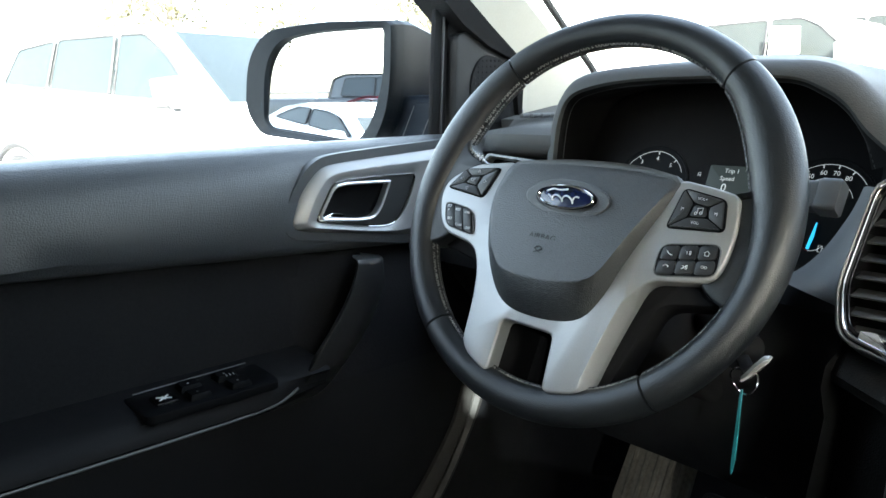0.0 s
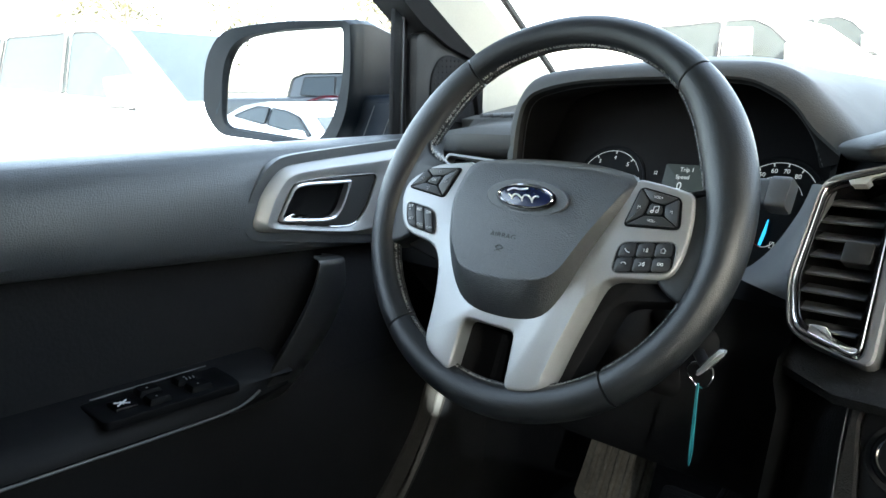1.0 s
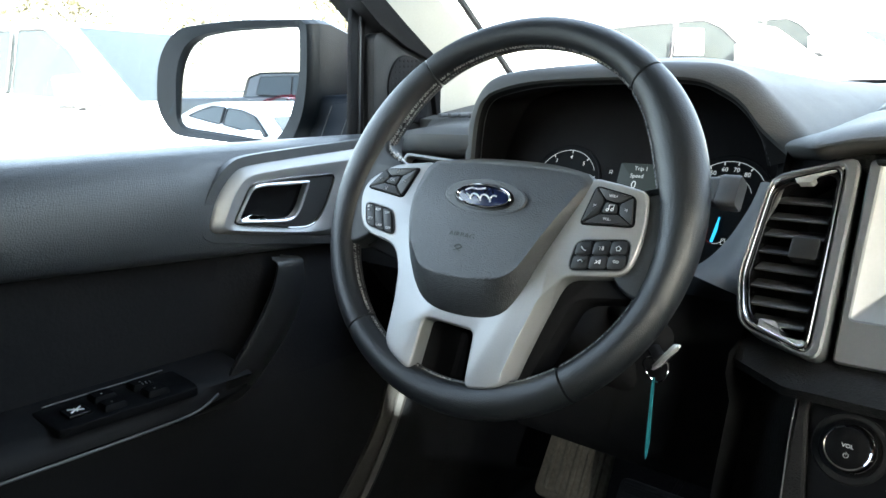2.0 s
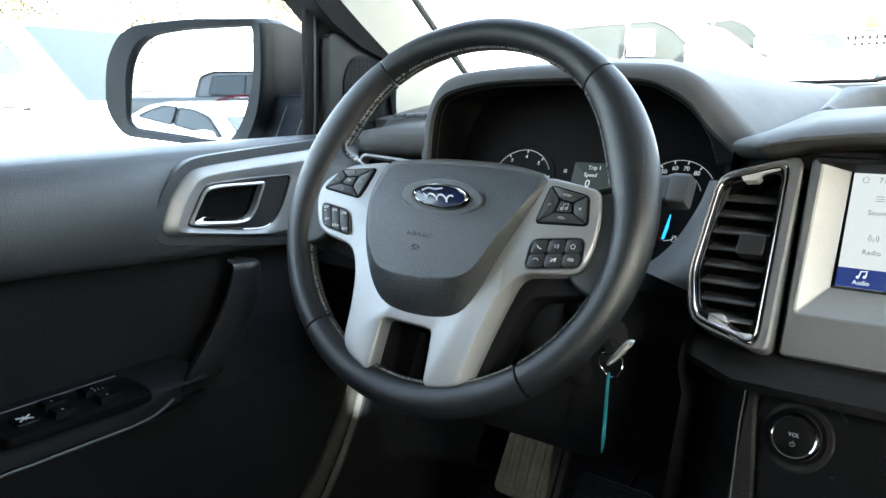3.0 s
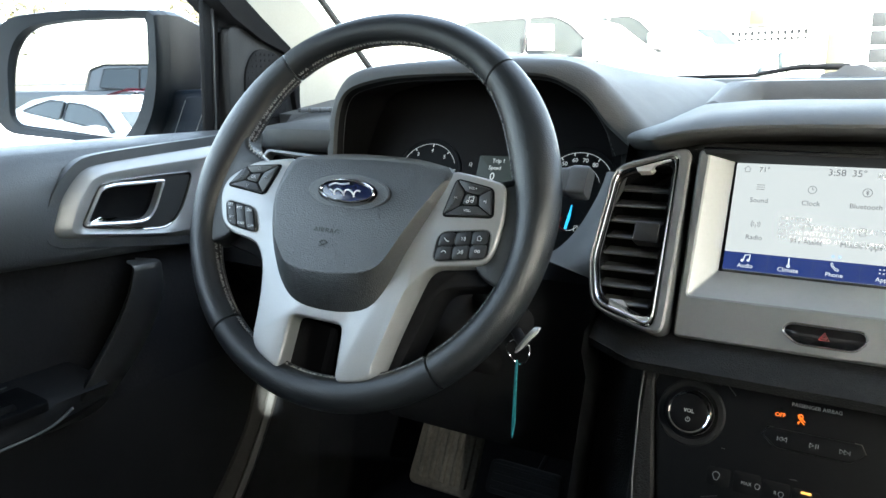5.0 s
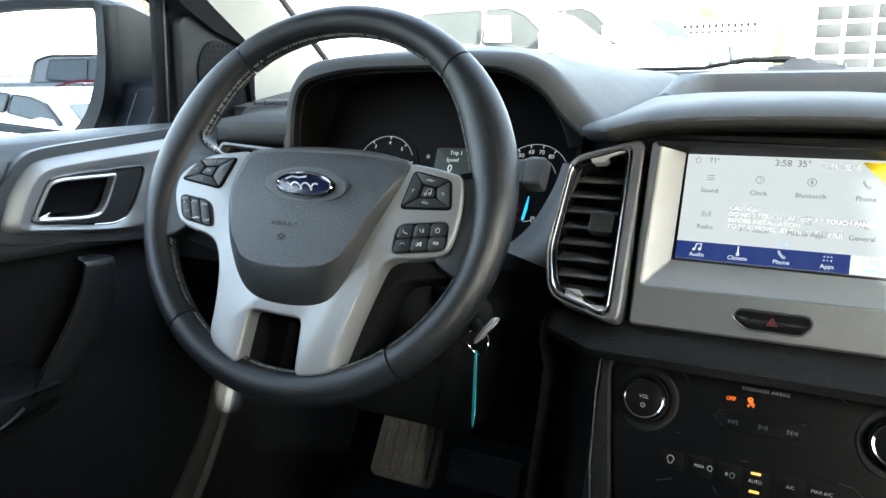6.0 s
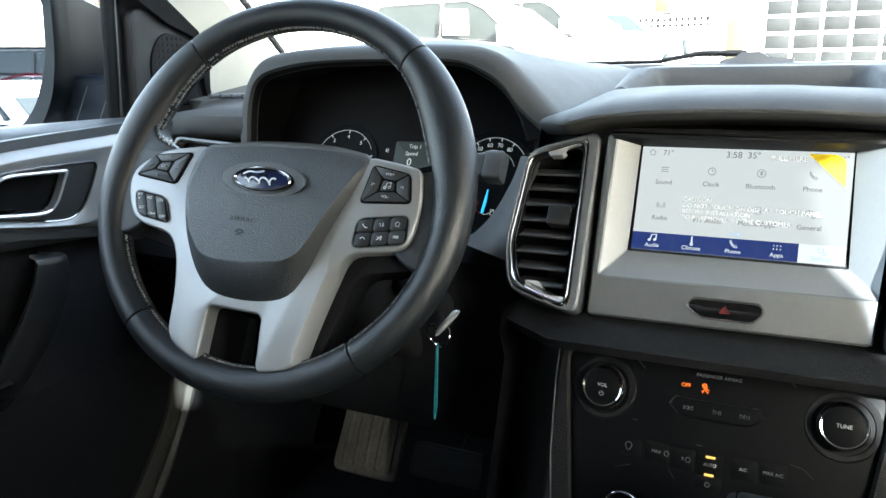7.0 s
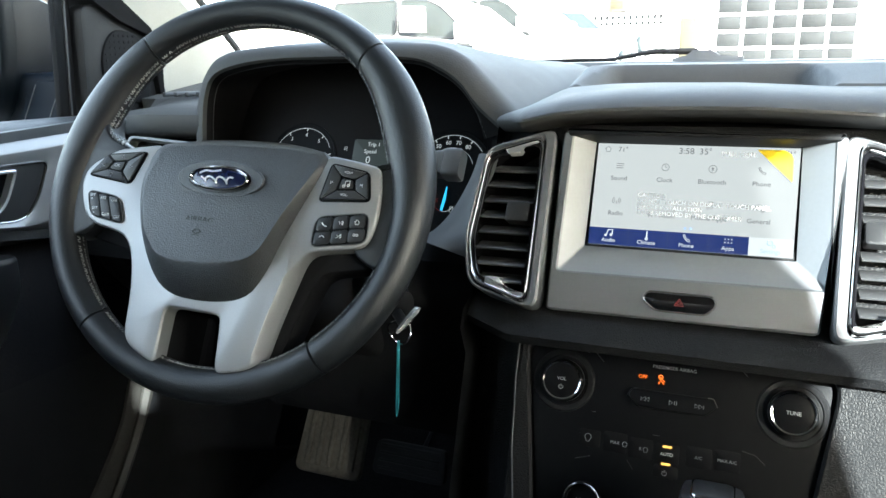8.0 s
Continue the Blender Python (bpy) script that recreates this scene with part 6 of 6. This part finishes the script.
def vehicle(name, label, category, paint, m, body, cabin, windows, wheels, width=1.9, group="", screens=(), grille=None, glass=CARGLASS):
    """A parked car: x along its length with the nose at +x, y to its left, z up from the ground. body and cabin are side outlines; the cabin leans in."""
    car = thing(name, label, category, m, group)
    h = width / 2
    part("body", prism(rounded(body, 0.10, 4), -h, h, 0.10), paint, car)
    zb, zt = min(z for x, z in cabin), max(z for x, z in cabin)
    lean = lambda z: h - 0.07 - 0.16 * (z - zb) / (zt - zb)
    pts = rounded(cabin, 0.09, 4)
    bm = rings(bmesh.new(), [[(x, -lean(z) + 0.05, z) for x, z in inset(pts, 0.04)], [(x, -lean(z), z) for x, z in pts], [(x, lean(z), z) for x, z in pts], [(x, lean(z) - 0.05, z) for x, z in inset(pts, 0.04)]])
    part("cabin", bm, paint, car)
    for w in windows:
        wp = rounded(w, 0.04, 3)
        for s in (-1, 1):
            bm = rings(bmesh.new(), [[(x, s * (lean(z) - 0.03), z) for x, z in wp], [(x, s * (lean(z) + 0.004), z) for x, z in wp]])
            win_ = part("window", bm, glass, car, "tinted side window")
            part("window_seal", tube([(x, s * (lean(z) + 0.004), z) for x, z in wp], 0.011, 5, closed=True), RUBBER, win_, "black window seal")
    for (xa, za), (xb, zb_) in screens:
        a, b = lean(za) - 0.10, lean(zb_) - 0.12
        nx = Vector((zb_ - za, 0, -(xb - xa))).normalized() * 0.006
        if nx.z < 0:
            nx = -nx
        bm = rings(bmesh.new(), [[Vector(p) - nx for p in ((xa, -a, za), (xa, a, za), (xb, b, zb_), (xb, -b, zb_))], [Vector(p) + nx for p in ((xa, -a, za), (xa, a, za), (xb, b, zb_), (xb, -b, zb_))]])
        part("windscreen", bm, CARGLASS, car, "tinted windscreen", smooth=False)
    for x, r in wheels:
        for s in (-1, 1):
            q = Matrix.Translation((x, s * (h - 0.10), r)) @ Matrix.Rotation(radians(90), 4, "X")
            wh_ = part("wheel", turned([(r * 0.62, -0.11), (r * 0.93, -0.11), (r, -0.07), (r, 0.07), (r * 0.93, 0.11), (r * 0.62, 0.11)], 32, m=q), RUBBER, car, "black tyre")
            part("wheel_well", turned([(r + 0.10, -0.02), (r + 0.10, 0.0), (r * 0.6, 0.004), (0.02, 0.004)], 32, m=Matrix.Translation((x, s * (h - 0.002), r + 0.03)) @ Matrix.Rotation(radians(-90 * s), 4, "X")), RUBBER, car, "dark wheel well")
            arch_ = [(x + (r + 0.09) * math.cos(radians(a)), s * (h + 0.004), r + (r + 0.09) * math.sin(radians(a))) for a in range(-10, 191, 10)]
            part("arch_lip", tube(arch_, 0.035, 6), RUBBER, car, "dark wheel arch")
            part("rim", turned([(r * 0.60, -0.115), (r * 0.55, -0.09), (r * 0.15, -0.095), (r * 0.15, 0.095), (r * 0.55, 0.09), (r * 0.60, 0.115)], 24, m=q), METAL, wh_)
    xm = max(w[0] for w in windows[0]) - 0.05
    for s in (-1, 1):
        zc = zb + 0.10
        part("mirror", bar([[(xm + dx, s * (h + dy), zc + dz) for dy, dz in rounded([(-0.09, -0.02), (0.22, -0.06), (0.26, 0.16), (0.02, 0.19)], 0.03, 3)] for dx in (-0.06, 0.05, 0.12)]), paint, car)
        bm = box((xm - 0.62, s * (h + 0.005), zb - 0.12), (0.22, 0.035, 0.035), 0.012)
        part("door_handle", bm, GREYTRIM, car)
        # black strip added below the mirror as the shade on its underside
        part("mirror_underside_shade", box((xm + 0.03, s * (h + 0.14), zc - 0.045), (0.15, 0.22, 0.035), 0.015), RUBBER, car, "black strip standing for the mirror's shaded underside")
        # mirror foot, coloured dark to carry the shade under the mirror
        part("mirror_foot", box((xm + 0.06, s * (h + 0.06), zc - 0.055), (0.10, 0.16, 0.05), 0.02), GREYCAR, car, "dark mirror foot")
    if grille:
        x, z0, z1, n = grille
        part("grille", box((x, 0, (z0 + z1) / 2), (0.05, width * 0.62, z1 - z0), 0.02), GREYCAR, car, "dark front grille")
        for i in range(n):
            part("grille_bar", box((x + 0.03, 0, z0 + (i + 0.5) * (z1 - z0) / n), (0.03, width * 0.60, 0.03), 0.01), CHROME, car)
        for s in (-1, 1):
            part("headlight", box((x - 0.02, s * width * 0.40, z1 - 0.10), (0.08, width * 0.16, 0.24), 0.04), CARGLASS, car, "clear headlight")
    return car


def at_ground(x, y, heading):
    """heading: degrees from the vehicle's own nose direction, anticlockwise."""
    return pose(x, y, ground_at(x, y), 0, 0, 90 + heading)


SUV_BODY = [(-2.6, 0.50), (2.45, 0.45), (2.60, 0.68), (2.55, 1.02), (2.3, 1.16), (1.15, 1.27), (-2.45, 1.46), (-2.62, 1.2)]
SUV_CAB = [(-2.50, 1.30), (1.06, 1.20), (0.20, 1.86), (-0.05, 1.93), (-2.0, 1.94), (-2.35, 1.86)]
belt = lambda x: 1.325 - 0.075 * x
SUV_WIN = [[(-0.36, belt(-0.36)), (0.72, belt(0.72)), (0.30, 1.66), (-0.02, 1.85), (-0.34, 1.86)], [(-1.34, belt(-1.34)), (-0.44, belt(-0.44)), (-0.42, 1.86), (-1.26, 1.86)], [(-2.14, belt(-2.14)), (-1.40, belt(-1.40)), (-1.32, 1.855), (-1.92, 1.80)]]
suv = vehicle("suv", "white sport utility vehicle parked alongside", "car", WHITECAR, at_ground(-6.25, 2.70, -74), SUV_BODY, SUV_CAB, SUV_WIN, ((1.6, 0.41), (-1.80, 0.41)), 1.98, "parked vehicles", (((0.995, 1.26), (0.215, 1.86)), ((-2.48, 1.42), (-2.36, 1.82))))
for s in (-1, 1):
    part("roof_rail", tube([(-1.9, s * 0.66, 1.93), (-1.8, s * 0.66, 1.99), (-0.2, s * 0.66, 1.99), (-0.05, s * 0.66, 1.93)], 0.018, 8), GREYTRIM, suv, "grey roof rail")
TRK_BODY = [(-2.9, 0.72), (2.3, 0.65), (2.42, 0.95), (2.38, 1.36), (2.25, 1.49), (1.30, 1.56), (-2.85, 1.56), (-2.95, 1.3)]
TRK_CAB = [(-1.15, 1.45), (1.30, 1.45), (0.62, 1.98), (0.36, 2.06), (-0.75, 2.07), (-1.05, 1.97)]
TRK_WIN = [[(0.02, 1.62), (0.86, 1.555), (0.48, 1.90), (0.30, 1.985), (0.02, 1.985)], [(-0.82, 1.66), (-0.015, 1.62), (-0.015, 1.985), (-0.74, 1.97)]]
truck_screens = (((1.210, 1.53), (0.645, 1.97)),)
for x, y, h, lab in ((-3.25, 7.90, -85, "white crew cab pickup with a paper in its window"), (-4.1, 13.4, -93, "tall white pickup parked in the row behind"), (-9.4, 8.6, -90, "white pickup at the end of the row"), (-4.3, 16.6, -125, "tall white pickup parked nose out by the building")):
    vehicle("pickup_truck", lab, "pickup truck", WHITECAR, at_ground(x, y, h) @ Matrix.Scale(1.2 if y > 12 else 1.0, 4), TRK_BODY, TRK_CAB, TRK_WIN, ((1.60, 0.42), (-1.75, 0.42)), 2.0, "parked vehicles", truck_screens, (2.40, 0.95, 1.40, 5), TRUCKGLASS)
paper = thing("window_paper", "white paper sheet inside a pickup's side window", "paper")
bm = slab(rounded([(-3.03, 0.42), (-2.73, 0.41), (-2.74, 0.66), (-3.01, 0.68)], 0.01), 0.0, 0.006, 0.0)
bm.transform(axes((0, 6.80, 0), (1, 0, 0), (0, 0, 1), (0, -1, 0)))
part("sheet", bm, PAPER, paper, smooth=False)
SED_BODY = [(-2.25, 0.40), (2.2, 0.38), (2.32, 0.58), (2.22, 0.80), (1.2, 0.96), (-1.6, 1.02), (-2.25, 1.0), (-2.35, 0.7)]
SED_CAB = [(-1.95, 0.95), (1.30, 0.92), (0.45, 1.36), (0.05, 1.44), (-0.65, 1.44), (-1.15, 1.34)]
SED_WIN = [[(-0.40, 1.16), (0.62, 1.12), (0.25, 1.33), (-0.05, 1.38), (-0.38, 1.38)], [(-1.30, 1.18), (-0.48, 1.16), (-0.46, 1.38), (-0.75, 1.37), (-1.05, 1.28)]]
sed_screens = (((0.868, 1.15), (0.480, 1.35)), ((-1.85, 1.0), (-1.18, 1.33)))
for x, y, h, paint, lab in ((-4.8, -8.2, -62, WHITECAR, "white sedan parked behind"), (-5.1, -10.9, -62, REDCAR, "red sedan parked in the back row")):
    vehicle("sedan", lab, "car", paint, at_ground(x, y, h) @ Matrix.Rotation(radians(5.7 if y > -10 else 1.5), 4, "Y"), SED_BODY, SED_CAB, SED_WIN, ((1.35, 0.33), (-1.35, 0.33)), 1.8, "parked vehicles", sed_screens)
low = lambda pts: [(x, z - 0.12) for x, z in pts]
vehicle("dark_pickup", "charcoal pickup in the back row", "pickup truck", GREYCAR, at_ground(-7.05, -14.2, -90), low(TRK_BODY), low(TRK_CAB), [low([(x, z - (0.06 if z < 1.8 else 0)) for x, z in w]) for w in TRK_WIN], ((1.60, 0.42), (-1.75, 0.42)), 2.0, "parked vehicles", (((1.21, 1.41), (0.645, 1.85)),))
fence = thing("lot_fence", "pale steel rail fence along the lot", "fence", pose(-14, -21, GROUND, 0, 0, -20))
for i in range(12):
    part("post", tube([(-9 + i * 2.0, 0, 0), (-9 + i * 2.0, 0, 1.75)], 0.05, 8), METAL, fence)
for z in (0.5, 1.1, 1.7):
    part("rail", tube([(-9.2, 0, z), (13.2, 0, z)], 0.035, 8), METAL, fence)

# the service building: white wall, glazed garage doors, a railing, a small window and a door
hall = thing("service_building", "white service building with a glazed garage door", "building", pose(0, 22, GROUND, 0, 0, 0))
part("wall", box((-3.0, 0.20, 2.6), (44.0, 0.30, 5.2), 0.02), STUCCO, hall)
part("roof", box((-3.0, 3.0, 5.3), (45.0, 6.4, 0.25), 0.05), STUCCO, hall)
for gx in (-0.62, 4.6):
    gd = part("garage_door", box((gx + 1.74, -0.01, 1.62), (3.56, 0.10, 3.24), 0.02), STUCCO, hall, "white glazed garage door")
    for i in range(5):
        for j in range(6):
            part("pane", box((gx + 0.36 + i * 0.692, -0.062, 0.50 + j * 0.445), (0.60, 0.02, 0.36), 0.004), SHOPGLASS, gd)
rail = part("railing", box((-3.0, -0.5, 2.645), (2.3, 0.06, 0.035), 0.008), HARD, hall, "white lattice railing with a dark top rail")
for z, w in ((2.590, 0.075), (2.405, 0.055), (2.255, 0.075)):
    part("rail_bar", box((-3.0, -0.5, z), (2.2, 0.05, w), 0.005), STUCCO, rail)
for i in range(14):
    part("rail_post", box((-4.06 + i * 0.163, -0.5, 2.42), (0.072, 0.05, 0.40), 0.005), STUCCO, rail)
# black board set behind the bars to draw the shade there
part("rail_shade", box((-3.0, -0.44, 2.42), (2.2, 0.04, 0.38), 0.005), HARD, rail, "dark board standing for the shade behind the lattice")
win = part("window_frame", box((-3.3, 0.0, 2.95), (0.50, 0.12, 0.50), 0.01), BARK, hall, "brown framed small window")
part("pane", box((-3.3, -0.065, 2.95), (0.36, 0.02, 0.38), 0.004), TANDOOR, win)
part("side_door", box((-1.32, 0.0, 1.30), (0.42, 0.14, 2.30), 0.01), TANDOOR, hall, "cream side door")
part("pole", tube([(-1.87, -0.6, 0.0), (-1.87, -0.6, 2.65)], 0.025, 8), GREYCAR, hall, "thin dark pole")

# cowl and wipers at the foot of the windscreen
cowl = thing("cowl_panel", "dark grey plastic cowl below the windscreen", "cowl")
bm = strip([[(x, 0.70 + dy - 0.15 * ((x - 0.37) / 0.85) ** 2, z) for dy, z in ((-0.06, 0.070), (-0.035, 0.0935), (0.02, 0.0950), (0.06, 0.085), (0.10, 0.04))] for x in np.linspace(-0.42, 1.16, 24)])
part("panel", bm, STALKGREY, cowl)
wip = thing("windscreen_wiper", "black windscreen wiper arm resting at the cowl", "wiper")
part("arm", tube([(0.21, 0.672, 0.0985), (0.245, 0.675, 0.1045), (0.270, 0.68, 0.1085), (0.33, 0.70, 0.1080)], [0.003, 0.0035, 0.004, 0.005], 8), HARD, wip)
part("blade", tube([(0.02, 0.640, 0.0965), (0.12, 0.655, 0.0970), (0.215, 0.672, 0.0980)], 0.003, 8), HARD, wip)
part("pivot", bar([[(x, 0.70 + dy, 0.092 + dz) for dy, dz in ((-0.02, 0), (0.02, 0), (0.015, h), (-0.015, h))] for x, h in ((0.295, 0.006), (0.315, 0.010), (0.325, 0.018), (0.350, 0.018), (0.362, 0.010), (0.395, 0.008))]), STALKGREY, wip)


# trees beyond the lot: trunk, limbs and clumps of small leaves
def tree(x, y, h, seed):
    rnd = random.Random(seed)
    t = thing("tree", "autumn tree with thin dry tan leaves", "tree", pose(x, y, GROUND), "trees")
    trunk = bmesh.new()
    tube([(0, 0, 0), (0.1, 0.05, h * 0.3), (0.0, 0.1, h * 0.62), (0.05, 0.05, h * 0.95)], [0.20, 0.15, 0.10, 0.03], 9, bm=trunk)
    tips = []
    for i in range(16):
        z0, a = h * rnd.uniform(0.25, 0.8), rnd.uniform(0, 6.28)
        r = h * rnd.uniform(0.15, 0.28) * (1.15 - z0 / h)
        tip = Vector((math.cos(a) * r, math.sin(a) * r, z0 + h * rnd.uniform(0.08, 0.2)))
        tube([(0.05, 0.05, z0), tip * 0.5 + Vector((0, 0, z0 * 0.5)), tip], [0.06, 0.04, 0.012], 6, bm=trunk)
        tips.append(tip)
    part("trunk", trunk, BARK, t)
    vs, fs = [], []
    for tip in tips:
        for _ in range(130):
            c = tip + Vector((rnd.gauss(0, 0.07), rnd.gauss(0, 0.07), rnd.gauss(0, 0.06))) * h
            u, v = Vector((rnd.uniform(-1, 1), rnd.uniform(-1, 1), rnd.uniform(-1, 1))).normalized() * 0.10, Vector((rnd.uniform(-1, 1), rnd.uniform(-1, 1), rnd.uniform(-1, 1))).normalized() * 0.07
            k = len(vs)
            vs += [c - u, c + v, c + u, c - v]
            fs.append((k, k + 1, k + 2, k + 3))
    me = bpy.data.meshes.new("crown")
    me.from_pydata(vs, [], fs)
    me.materials.append(LEAF)
    new("crown", me).parent = t


for i, (x, y, h) in enumerate(((-24, 9.5, 7.0), (-23, 13.5, 7.5), (-21, 18.0, 6.8), (-10, -26, 7.0), (-16, -22, 7.5))):
    tree(x, y, h, i)
